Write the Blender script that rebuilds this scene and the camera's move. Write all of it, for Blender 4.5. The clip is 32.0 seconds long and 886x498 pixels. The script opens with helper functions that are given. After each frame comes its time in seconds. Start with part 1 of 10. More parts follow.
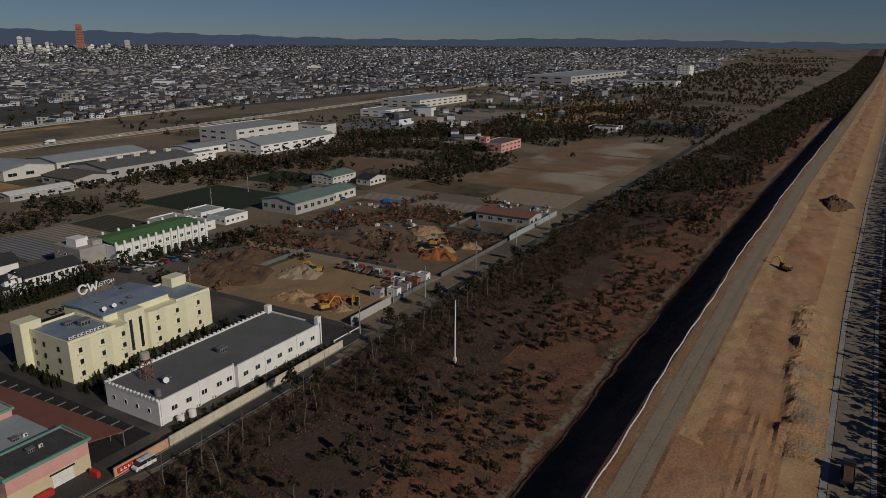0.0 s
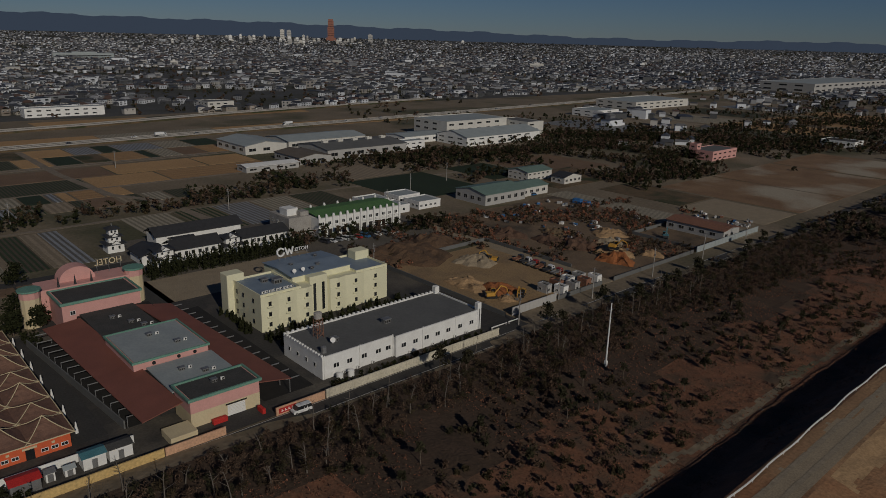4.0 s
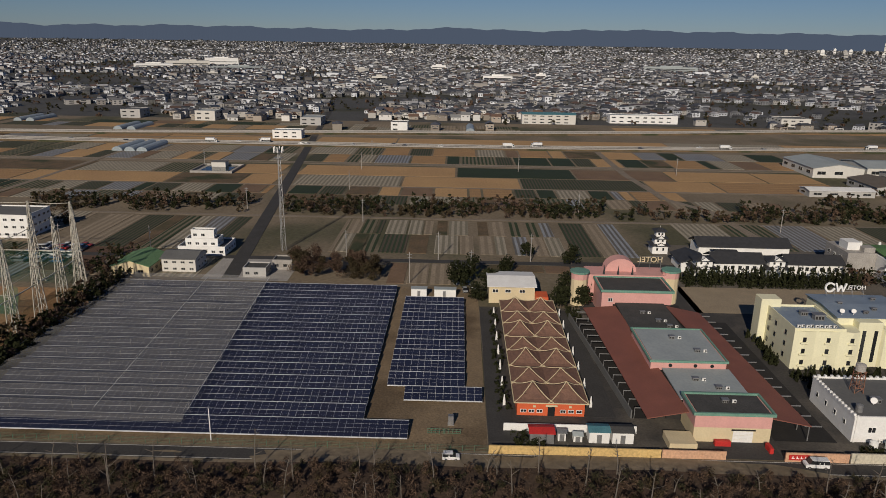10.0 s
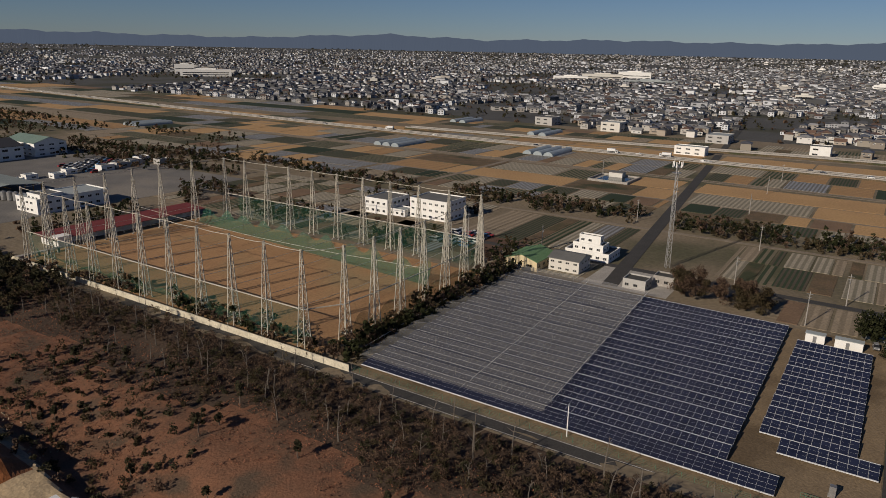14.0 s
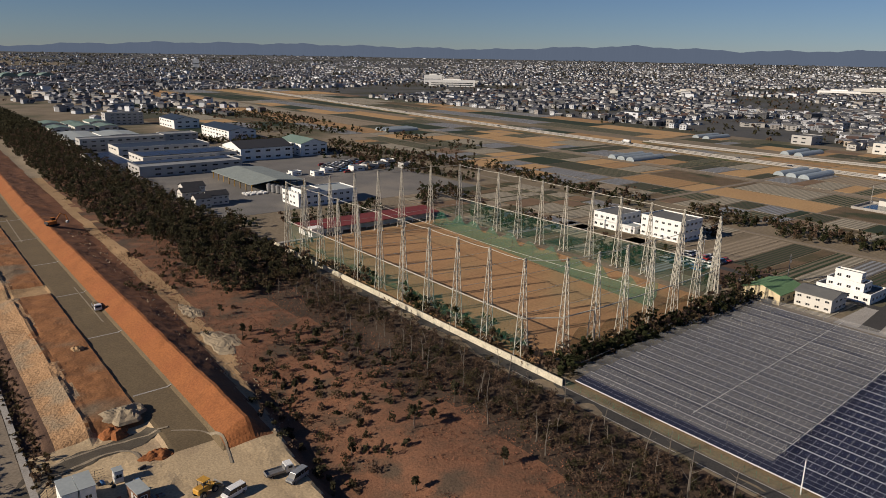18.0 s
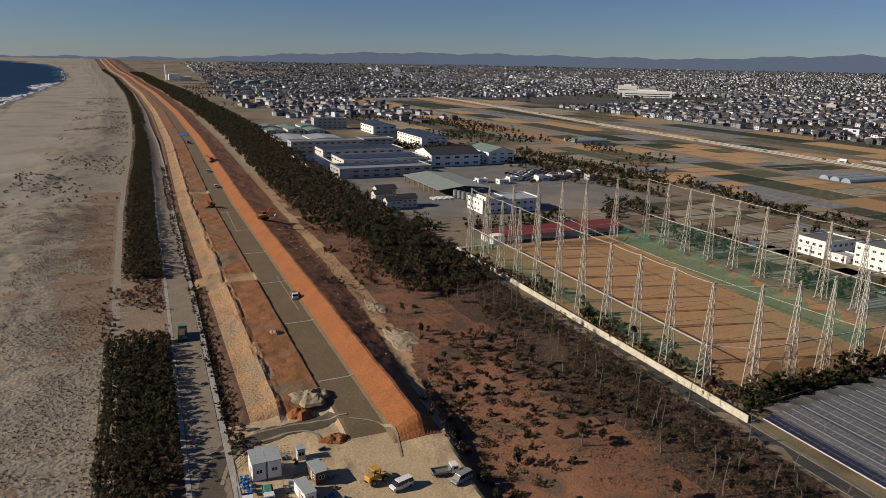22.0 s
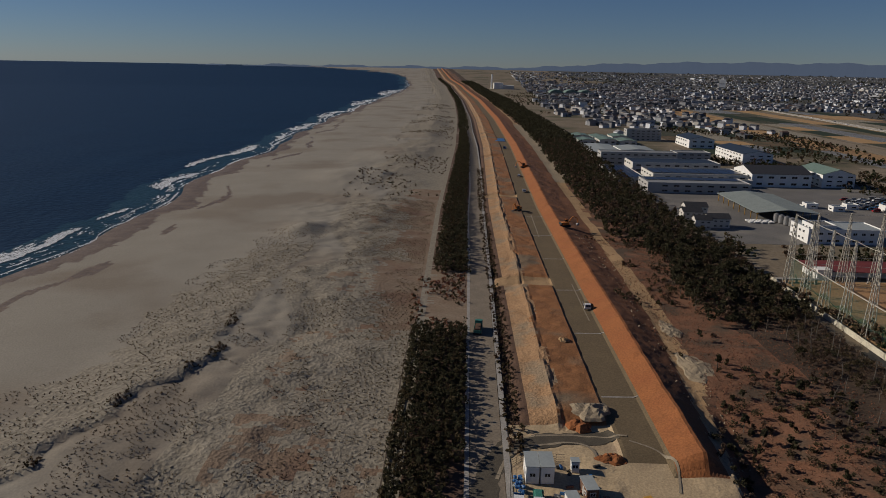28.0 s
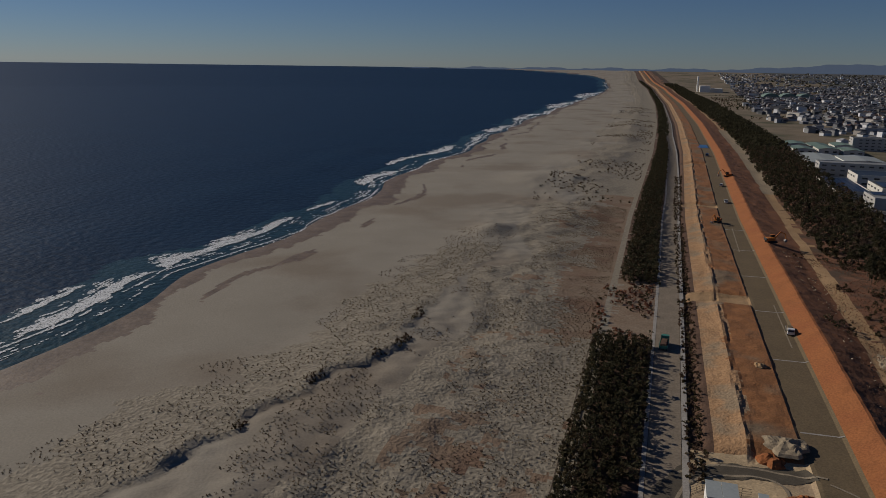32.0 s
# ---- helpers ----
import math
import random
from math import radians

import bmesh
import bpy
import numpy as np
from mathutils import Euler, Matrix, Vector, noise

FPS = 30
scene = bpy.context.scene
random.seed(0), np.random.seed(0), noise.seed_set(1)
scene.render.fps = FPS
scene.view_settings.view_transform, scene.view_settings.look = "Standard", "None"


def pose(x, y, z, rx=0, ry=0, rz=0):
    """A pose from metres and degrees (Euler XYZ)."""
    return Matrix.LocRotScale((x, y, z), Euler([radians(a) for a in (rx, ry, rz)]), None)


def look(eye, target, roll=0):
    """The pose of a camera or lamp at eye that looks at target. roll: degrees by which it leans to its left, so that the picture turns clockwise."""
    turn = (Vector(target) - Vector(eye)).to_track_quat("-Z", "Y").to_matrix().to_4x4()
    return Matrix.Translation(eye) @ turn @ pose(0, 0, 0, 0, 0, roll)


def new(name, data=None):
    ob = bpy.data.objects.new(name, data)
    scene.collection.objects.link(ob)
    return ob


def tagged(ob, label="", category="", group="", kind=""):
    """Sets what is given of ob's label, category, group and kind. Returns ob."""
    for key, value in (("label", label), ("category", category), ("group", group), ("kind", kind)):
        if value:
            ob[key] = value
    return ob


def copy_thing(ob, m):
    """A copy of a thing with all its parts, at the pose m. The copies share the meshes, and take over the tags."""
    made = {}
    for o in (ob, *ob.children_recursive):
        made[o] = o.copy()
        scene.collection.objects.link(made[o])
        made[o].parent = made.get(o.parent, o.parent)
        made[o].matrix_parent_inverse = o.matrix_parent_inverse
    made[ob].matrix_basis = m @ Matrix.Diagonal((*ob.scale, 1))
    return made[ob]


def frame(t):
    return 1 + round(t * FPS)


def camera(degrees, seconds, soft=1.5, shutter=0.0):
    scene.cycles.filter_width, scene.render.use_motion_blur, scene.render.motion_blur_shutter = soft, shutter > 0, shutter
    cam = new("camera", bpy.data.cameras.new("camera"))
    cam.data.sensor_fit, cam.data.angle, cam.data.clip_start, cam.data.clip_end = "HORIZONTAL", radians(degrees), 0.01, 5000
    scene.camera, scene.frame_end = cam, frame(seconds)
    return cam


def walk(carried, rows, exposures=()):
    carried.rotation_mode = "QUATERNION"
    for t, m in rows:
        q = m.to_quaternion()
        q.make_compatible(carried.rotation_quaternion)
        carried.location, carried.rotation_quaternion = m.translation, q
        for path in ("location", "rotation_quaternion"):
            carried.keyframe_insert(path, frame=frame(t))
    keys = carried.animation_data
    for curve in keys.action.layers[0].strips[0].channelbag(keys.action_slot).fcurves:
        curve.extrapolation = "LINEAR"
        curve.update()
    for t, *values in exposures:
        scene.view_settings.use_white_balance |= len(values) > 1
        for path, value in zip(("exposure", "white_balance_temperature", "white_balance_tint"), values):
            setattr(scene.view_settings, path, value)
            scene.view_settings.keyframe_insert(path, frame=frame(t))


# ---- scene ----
cam = camera(64.1, 32.0, 0.75)
PATH = [
    (0.0, pose(-8.43, -2.40, 81.59, 73.69, -0.27, 30.32)),
    (0.5, pose(-5.87, -1.54, 81.52, 73.66, -0.32, 32.01)),
    (1.0, pose(-3.40, -0.71, 81.46, 73.60, -0.66, 33.37)),
    (1.5, pose(-1.13, 0.03, 81.41, 73.57, -1.02, 34.51)),
    (2.0, pose(0.85, 0.66, 81.40, 73.53, -1.23, 36.90)),
    (2.5, pose(2.56, 1.20, 81.42, 73.50, -1.28, 39.70)),
    (4.5, pose(3.56, 1.36, 81.50, 73.24, -1.51, 51.13)),
    (5.0, pose(3.44, 1.38, 81.37, 73.20, -1.53, 54.51)),
    (5.5, pose(3.30, 1.40, 81.23, 73.16, -1.48, 57.81)),
    (6.0, pose(3.18, 1.42, 81.10, 73.14, -1.42, 60.87)),
    (6.5, pose(3.08, 1.46, 81.02, 73.16, -1.35, 63.98)),
    (7.0, pose(3.02, 1.50, 80.96, 73.16, -1.25, 67.87)),
    (7.5, pose(2.99, 1.56, 80.87, 73.19, -1.15, 72.04)),
    (8.0, pose(2.94, 1.62, 80.75, 73.25, -1.02, 76.04)),
    (8.5, pose(2.85, 1.66, 80.62, 73.34, -1.04, 79.86)),
    (9.0, pose(2.73, 1.72, 80.49, 73.38, -0.99, 83.65)),
    (9.5, pose(2.57, 1.85, 80.36, 73.45, -0.86, 87.52)),
    (10.0, pose(2.43, 1.99, 80.22, 73.53, -0.88, 91.43)),
    (10.5, pose(2.31, 2.12, 80.05, 73.62, -0.78, 95.33)),
    (11.0, pose(2.23, 2.18, 79.91, 73.71, -0.81, 99.23)),
    (11.5, pose(2.19, 2.16, 79.80, 73.80, -0.83, 103.36)),
    (12.0, pose(2.19, 2.10, 79.73, 73.85, -0.86, 107.62)),
    (12.5, pose(2.21, 2.03, 79.67, 73.92, -0.80, 111.93)),
    (13.0, pose(2.21, 1.97, 79.60, 73.99, -0.78, 116.49)),
    (13.5, pose(2.16, 1.87, 79.50, 74.08, -0.92, 119.80)),
    (14.0, pose(2.07, 1.73, 79.36, 74.10, -1.08, 123.01)),
    (14.5, pose(1.93, 1.59, 79.24, 74.13, -1.15, 126.75)),
    (15.0, pose(1.78, 1.50, 79.17, 74.17, -1.14, 129.64)),
    (15.5, pose(1.66, 1.44, 79.15, 74.25, -1.00, 132.39)),
    (17.5, pose(1.29, 1.13, 79.23, 74.56, -1.02, 139.86)),
    (18.0, pose(1.26, 1.12, 79.27, 74.65, -1.00, 141.73)),
    (18.5, pose(1.23, 1.11, 79.32, 74.71, -1.01, 143.58)),
    (19.0, pose(1.19, 1.12, 79.35, 74.78, -1.03, 145.46)),
    (19.5, pose(1.16, 1.14, 79.37, 74.86, -1.04, 147.33)),
    (20.0, pose(1.14, 1.14, 79.38, 74.91, -1.04, 149.24)),
    (20.5, pose(1.14, 1.14, 79.37, 74.95, -1.05, 151.18)),
    (21.0, pose(1.12, 1.13, 79.39, 75.02, -1.06, 153.08)),
    (21.5, pose(1.07, 1.13, 79.43, 75.07, -1.06, 154.95)),
    (22.0, pose(1.01, 1.12, 79.49, 75.13, -1.03, 156.78)),
    (22.5, pose(0.96, 1.11, 79.56, 75.17, -0.95, 158.50)),
    (23.0, pose(0.92, 1.05, 79.61, 75.19, -0.99, 160.56)),
    (23.5, pose(0.89, 0.95, 79.64, 75.22, -0.99, 162.60)),
    (24.0, pose(0.88, 0.80, 79.66, 75.23, -1.04, 164.61)),
    (24.5, pose(0.87, 0.65, 79.69, 75.24, -1.11, 166.66)),
    (25.0, pose(0.83, 0.53, 79.69, 75.25, -1.11, 168.87)),
    (25.5, pose(0.76, 0.45, 79.67, 75.29, -1.08, 171.20)),
    (27.5, pose(0.52, 0.10, 79.63, 75.39, -1.07, 179.56)),
    (28.0, pose(0.52, -0.01, 79.62, 75.43, -1.07, -178.55)),
    (28.5, pose(0.51, -0.11, 79.60, 75.45, -1.05, -176.57)),
    (29.0, pose(0.49, -0.20, 79.57, 75.46, -1.02, -174.58)),
    (29.5, pose(0.45, -0.25, 79.56, 75.48, -0.95, -172.55)),
    (30.0, pose(0.39, -0.26, 79.60, 75.46, -0.93, -170.54)),
    (30.5, pose(0.30, -0.22, 79.66, 75.46, -0.83, -168.59)),
    (31.0, pose(0.19, -0.16, 79.77, 75.43, -0.80, -166.77)),
    (31.5, pose(0.09, -0.09, 79.89, 75.41, -0.73, -164.95)),
    (32.0, pose(0.00, -0.00, 80.00, 75.37, -0.78, -163.05)),
]
EXPOSURES = [(0.0, -1.02, 6350, 10), (1.0, -1.27, 6300, 9), (2.5, -1.5, 6250, 8), (4.5, -1.46, 6250, 8), (6.0, -1.18, 6330, 9), (9.0, -0.5, 6500, 10), (13.0, -0.34, 6780, 11), (19.0, 0.22, 6850, 11), (21.0, 0.24, 6850, 11), (23.0, 0.05, 6750, 10), (25.0, -0.06, 6680, 10), (28.0, -0.43, 6520, 10), (32.0, -0.6, 6480, 10)]
walk(cam, PATH, EXPOSURES)

# ---------------------------------------------------------------- light
# x runs to the sea, y along the coast, z up
SUN_ELEV, SUN_AZ = radians(26), math.atan2(0.97, -0.24)
world = bpy.data.worlds.new("world")
scene.world = world
world.use_nodes = True
wt = world.node_tree
sky = wt.nodes.new("ShaderNodeTexSky")
sky.sky_type, sky.sun_disc = "NISHITA", False
sky.sun_elevation, sky.sun_rotation = SUN_ELEV, SUN_AZ
sky.altitude, sky.air_density, sky.dust_density, sky.ozone_density = 1500, 1.0, 0.15, 5.0
tint = wt.nodes.new("ShaderNodeMix")
tint.data_type, tint.blend_type = "RGBA", "MULTIPLY"
tint.inputs[0].default_value, tint.inputs[7].default_value = 1.0, (0.83, 0.895, 1.08, 1)
wt.links.new(sky.outputs[0], tint.inputs[6])
wt.links.new(tint.outputs[2], wt.nodes["Background"].inputs[0])
wt.nodes["Background"].inputs[1].default_value = 0.045
sun = new("sun", bpy.data.lights.new("sun", "SUN"))
sun.data.energy, sun.data.angle, sun.data.color = 4.75, radians(0.53), (1.0, 0.90, 0.77)
sun_way = Vector((math.sin(SUN_AZ) * math.cos(SUN_ELEV), math.cos(SUN_AZ) * math.cos(SUN_ELEV), math.sin(SUN_ELEV)))
sun.matrix_world = look((0, 0, 300), Vector((0, 0, 300)) - sun_way)

# ---------------------------------------------------------------- materials
MATS = {}


def mat(name, c1, c2=None, size=1.0, rough=0.85, bump=0.0, fine=None, metal=0.0, vary=0.0, island=0.0, mid=0.5, sharp=0.25, third=None, spec=0.3, g=0.22, relief=1.0, leaf=0.0):
    """Two colours mixed by noise of `size` metres with finer grain on top; vary: per-object, island: per-piece brightness change."""
    m = bpy.data.materials.new(name)
    m.use_nodes = True
    nt = m.node_tree
    N, Lk = nt.nodes, nt.links
    b = N["Principled BSDF"]
    b.inputs["Roughness"].default_value, b.inputs["Metallic"].default_value = rough, metal
    b.inputs["Specular IOR Level"].default_value = spec
    geo = N.new("ShaderNodeNewGeometry")
    n1, n2 = N.new("ShaderNodeTexNoise"), N.new("ShaderNodeTexNoise")
    for n, s, d in ((n1, size, 4.0), (n2, fine or size * 0.11, 2.0)):
        n.inputs["Scale"].default_value, n.inputs["Detail"].default_value = 1.0 / s, d
        Lk.new(geo.outputs["Position"], n.inputs["Vector"])
    ramp = N.new("ShaderNodeMapRange")
    ramp.inputs[1].default_value, ramp.inputs[2].default_value = mid - sharp, mid + sharp
    Lk.new(n1.outputs[0], ramp.inputs[0])
    mix = N.new("ShaderNodeMix")
    mix.data_type = "RGBA"
    c2 = c2 or tuple(v * 0.75 for v in c1)
    mix.inputs[6].default_value, mix.inputs[7].default_value = (*c1, 1), (*c2, 1)
    Lk.new(ramp.outputs[0], mix.inputs[0])
    out = mix.outputs[2]
    if third:
        n3 = N.new("ShaderNodeTexNoise")
        n3.inputs["Scale"].default_value, n3.inputs["Detail"].default_value = 1.0 / (size * 2.7), 6.0
        off = N.new("ShaderNodeVectorMath")
        off.inputs[1].default_value = (91.7, 37.3, 11.1)
        Lk.new(geo.outputs["Position"], off.inputs[0])
        Lk.new(off.outputs[0], n3.inputs["Vector"])
        r3 = N.new("ShaderNodeMapRange")
        r3.inputs[1].default_value, r3.inputs[2].default_value = 0.5, 0.64
        Lk.new(n3.outputs[0], r3.inputs[0])
        m3 = N.new("ShaderNodeMix")
        m3.data_type = "RGBA"
        m3.inputs[7].default_value = (*third, 1)
        Lk.new(r3.outputs[0], m3.inputs[0])
        Lk.new(out, m3.inputs[6])
        out = m3.outputs[2]
    hsv = N.new("ShaderNodeHueSaturation")
    grain = N.new("ShaderNodeMapRange")
    grain.inputs[1].default_value, grain.inputs[2].default_value, grain.inputs[3].default_value, grain.inputs[4].default_value = 0.25, 0.75, 1 - g, 1 + g
    Lk.new(n2.outputs[0], grain.inputs[0])
    val = grain.outputs[0]
    for amount, node, sock in ((vary, "ShaderNodeObjectInfo", "Random"), (island, "ShaderNodeNewGeometry", "Random Per Island")):
        if amount:
            r = N.new(node)
            mr = N.new("ShaderNodeMapRange")
            mr.inputs[3].default_value, mr.inputs[4].default_value = 1 - amount, 1 + amount
            Lk.new(r.outputs[sock], mr.inputs[0])
            mul = N.new("ShaderNodeMath")
            mul.operation = "MULTIPLY"
            Lk.new(val, mul.inputs[0])
            Lk.new(mr.outputs[0], mul.inputs[1])
            val = mul.outputs[0]
    Lk.new(val, hsv.inputs["Value"])
    Lk.new(out, hsv.inputs["Color"])
    Lk.new(hsv.outputs[0], b.inputs["Base Color"])
    if bump:
        bp = N.new("ShaderNodeBump")
        bp.inputs["Strength"].default_value, bp.inputs["Distance"].default_value = min(1.0, bump), 0.3 * relief * (fine or size * 0.11)
        Lk.new(n2.outputs[0], bp.inputs["Height"])
        Lk.new(bp.outputs[0], b.inputs["Normal"])
    if leaf:
        # thin leaves let some light through
        tl, ms = N.new("ShaderNodeBsdfTranslucent"), N.new("ShaderNodeMixShader")
        ms.inputs[0].default_value = leaf
        Lk.new(hsv.outputs[0], tl.inputs[0])
        Lk.new(b.outputs[0], ms.inputs[1])
        Lk.new(tl.outputs[0], ms.inputs[2])
        Lk.new(ms.outputs[0], N["Material Output"].inputs[0])
    MATS[name] = m
    return m


def palette(name, colours, rough=0.8, by="Random Per Island", size=3.0):
    """A material that picks one of several colours for every piece."""
    m = mat(name, (1, 1, 1), (0.85, 0.85, 0.85), size=size, rough=rough, g=0.08)
    N, Lk = m.node_tree.nodes, m.node_tree.links
    src = N.new("ShaderNodeObjectInfo" if by == "Random" else "ShaderNodeNewGeometry")
    ramp = N.new("ShaderNodeValToRGB")
    ramp.color_ramp.interpolation = "CONSTANT"
    el = ramp.color_ramp.elements
    while len(el) < len(colours):
        el.new(0.5)
    for i, c in enumerate(colours):
        el[i].position = i / len(colours)
        el[i].color = (*c, 1)
    Lk.new(src.outputs[by], ramp.inputs[0])
    hsv = next(n for n in N if n.type == "HUE_SAT")
    Lk.new(ramp.outputs[0], hsv.inputs["Color"])
    return m


SAND = mat("beach_sand", (0.28, 0.253, 0.208), (0.242, 0.217, 0.176), size=22, fine=0.6, bump=0.5, rough=0.95, g=0.1, third=(0.205, 0.172, 0.133))
DUNE = mat("dune_grass_sand", (0.285, 0.252, 0.198), (0.205, 0.176, 0.132), size=2.2, fine=1.0, bump=1.0, rough=0.95, relief=1.5)
WET = mat("wet_sand", (0.20, 0.15, 0.108), (0.11, 0.08, 0.058), size=7, fine=1.2, rough=0.55, bump=0.3)
DUNE_RED = mat("reddish_dune_grass", (0.25, 0.195, 0.14), (0.195, 0.13, 0.086), size=6, fine=0.8, bump=1.0, rough=0.95, third=(0.19, 0.12, 0.08), relief=1.3)
YARD = mat("sandy_yard", (0.47, 0.36, 0.225), (0.38, 0.285, 0.175), size=7, fine=0.5, bump=0.4, rough=0.95, third=(0.29, 0.215, 0.145))
FOREST = mat("forest_floor", (0.215, 0.1, 0.056), (0.13, 0.07, 0.043), size=3.5, fine=0.5, bump=1.0, rough=1, third=(0.09, 0.062, 0.042))
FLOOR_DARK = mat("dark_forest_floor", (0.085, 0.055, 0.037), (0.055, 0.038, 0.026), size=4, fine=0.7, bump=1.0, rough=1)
EARTHWORK = mat("raw_earthwork", (0.31, 0.195, 0.105), (0.235, 0.135, 0.075), size=9, fine=0.6, bump=0.8, rough=0.95, third=(0.255, 0.125, 0.062))
SOIL_RED = mat("red_soil", (0.32, 0.118, 0.042), (0.255, 0.096, 0.036), size=5, fine=0.5, bump=0.6, rough=0.95, third=(0.275, 0.098, 0.037))
TERRACE = mat("red_brown_terrace", (0.31, 0.135, 0.054), (0.235, 0.108, 0.045), size=7, fine=0.5, bump=0.5, rough=0.95, third=(0.19, 0.135, 0.085))
# the bank's inland side: a darker brown that carries its shade in the colour
INNER_SHADE = mat("shaded_brown_slope", (0.20, 0.085, 0.04), (0.15, 0.066, 0.034), size=6, fine=0.5, bump=0.6, rough=0.95)
TOWN_SOIL = mat("town_ground", (0.088, 0.086, 0.082), (0.06, 0.06, 0.058), size=40, fine=3, rough=0.95, third=(0.05, 0.05, 0.032))
PINK_TAN = mat("pinkish_tan_soil", (0.37, 0.225, 0.12), (0.29, 0.17, 0.088), size=3.5, fine=0.7, bump=1.0, relief=1.6, rough=0.95, third=(0.25, 0.185, 0.12))
SOIL_TAN = mat("sandy_soil", (0.38, 0.25, 0.135), (0.30, 0.192, 0.10), size=6, fine=0.5, bump=0.5, rough=0.95)
SOIL_GREY = mat("rolled_grey_soil", (0.155, 0.115, 0.066), (0.125, 0.093, 0.055), size=9, fine=0.4, bump=0.25, rough=0.95)
SOIL_DARK = mat("dark_brown_soil", (0.12, 0.07, 0.045), (0.085, 0.05, 0.035), size=4, fine=0.5, bump=0.6, rough=0.95)
GRAVEL = mat("gravel_road", (0.31, 0.25, 0.172), (0.25, 0.20, 0.138), size=4, fine=0.35, bump=0.4, rough=0.95)
FARM = mat("farm_soil", (0.225, 0.178, 0.122), (0.15, 0.12, 0.082), size=30, fine=1.5, bump=0.4, rough=0.95, third=(0.085, 0.08, 0.045))
ASPHALT = mat("asphalt", (0.058, 0.055, 0.052), (0.044, 0.042, 0.04), size=6, fine=0.4, bump=0.2, rough=0.9)
DUSTY = mat("dusty_asphalt", (0.245, 0.20, 0.15), (0.18, 0.148, 0.112), size=5, fine=0.6, bump=0.2, rough=0.9)
CONC = mat("concrete", (0.36, 0.34, 0.31), (0.27, 0.25, 0.23), size=3, fine=0.4, bump=0.2, rough=0.9)
WHITE = mat("white_render", (0.78, 0.775, 0.75), (0.68, 0.67, 0.64), size=2.5, fine=0.3, rough=0.8, g=0.06)
LEAF = mat("pine_leaf", (0.07, 0.064, 0.036), (0.047, 0.044, 0.026), size=1.2, leaf=0.4, rough=0.9, island=0.35, spec=0.1)
BARK = mat("bark", (0.16, 0.125, 0.095), (0.09, 0.07, 0.055), size=0.5, rough=0.95)
PV_BLUE = mat("solar_cell_blue", (0.016, 0.02, 0.043), (0.021, 0.026, 0.052), size=4, rough=0.3, spec=0.3, island=0.15, g=0.08)
SHALLOW = mat("shallow_sea_water", (0.018, 0.05, 0.062), (0.01, 0.036, 0.052), size=14, fine=2.5, rough=0.4, spec=0.15, bump=0.6)
SEA = mat("sea_water", (0.004, 0.022, 0.05), (0.0025, 0.015, 0.036), size=60, fine=4.0, rough=0.45, spec=0.12, bump=0.5)


# ---------------------------------------------------------------- mesh helpers
def link(name, bm, material, parent=None, label="", category="", group="", kind="", smooth=False):
    me = bpy.data.meshes.new(name)
    if smooth:
        for f in bm.faces:
            f.smooth = True
    bm.to_mesh(me)
    bm.free()
    for m in material if isinstance(material, (list, tuple)) else [material]:
        me.materials.append(m)
    ob = new(name, me)
    if parent:
        ob.parent = parent
    return tagged(ob, label, category, group, kind)


def part(name, bm, material, parent, label="", smooth=False):
    return link(name, bm, material, parent, label, smooth=smooth)


def share(name, me, parent, at=(0, 0, 0), rz=0.0, scale=(1, 1, 1)):
    """One more object on a mesh that exists."""
    ob = new(name, me)
    ob.parent = parent
    ob.location, ob.rotation_euler, ob.scale = at, (0, 0, rz), scale
    return ob


def thing(name, x, y, z=0.0, rz=0.0, label="", category="", group=""):
    e = new(name)
    e.empty_display_size = 0.5
    e.location, e.rotation_euler = (x, y, z), (0, 0, rz)
    return tagged(e, label, category, group)


def box(bm, x0, x1, y0, y1, z0, z1, mi=0, bevel=0.0):
    v = [bm.verts.new(p) for p in ((x0, y0, z0), (x1, y0, z0), (x1, y1, z0), (x0, y1, z0), (x0, y0, z1), (x1, y0, z1), (x1, y1, z1), (x0, y1, z1))]
    fs = [bm.faces.new([v[i] for i in q]) for q in ((3, 2, 1, 0), (4, 5, 6, 7), (0, 1, 5, 4), (1, 2, 6, 5), (2, 3, 7, 6), (3, 0, 4, 7))]
    for f in fs:
        f.material_index = mi
    if bevel:
        es = {e for f in fs for e in f.edges}
        bmesh.ops.bevel(bm, geom=list(es), offset=bevel, segments=1, affect="EDGES")
    return v


def bx(*a, **k):
    bm = bmesh.new()
    box(bm, *a, **k)
    return bm


def poly(bm, pts, z0, z1, mi=0):
    """An upright prism over the outline pts (counter-clockwise)."""
    lo = [bm.verts.new((x, y, z0)) for x, y in pts]
    hi = [bm.verts.new((x, y, z1)) for x, y in pts]
    n = len(pts)
    bm.faces.new(hi).material_index = mi
    bm.faces.new(lo[::-1]).material_index = mi
    for i in range(n):
        bm.faces.new((lo[i], lo[(i + 1) % n], hi[(i + 1) % n], hi[i])).material_index = mi


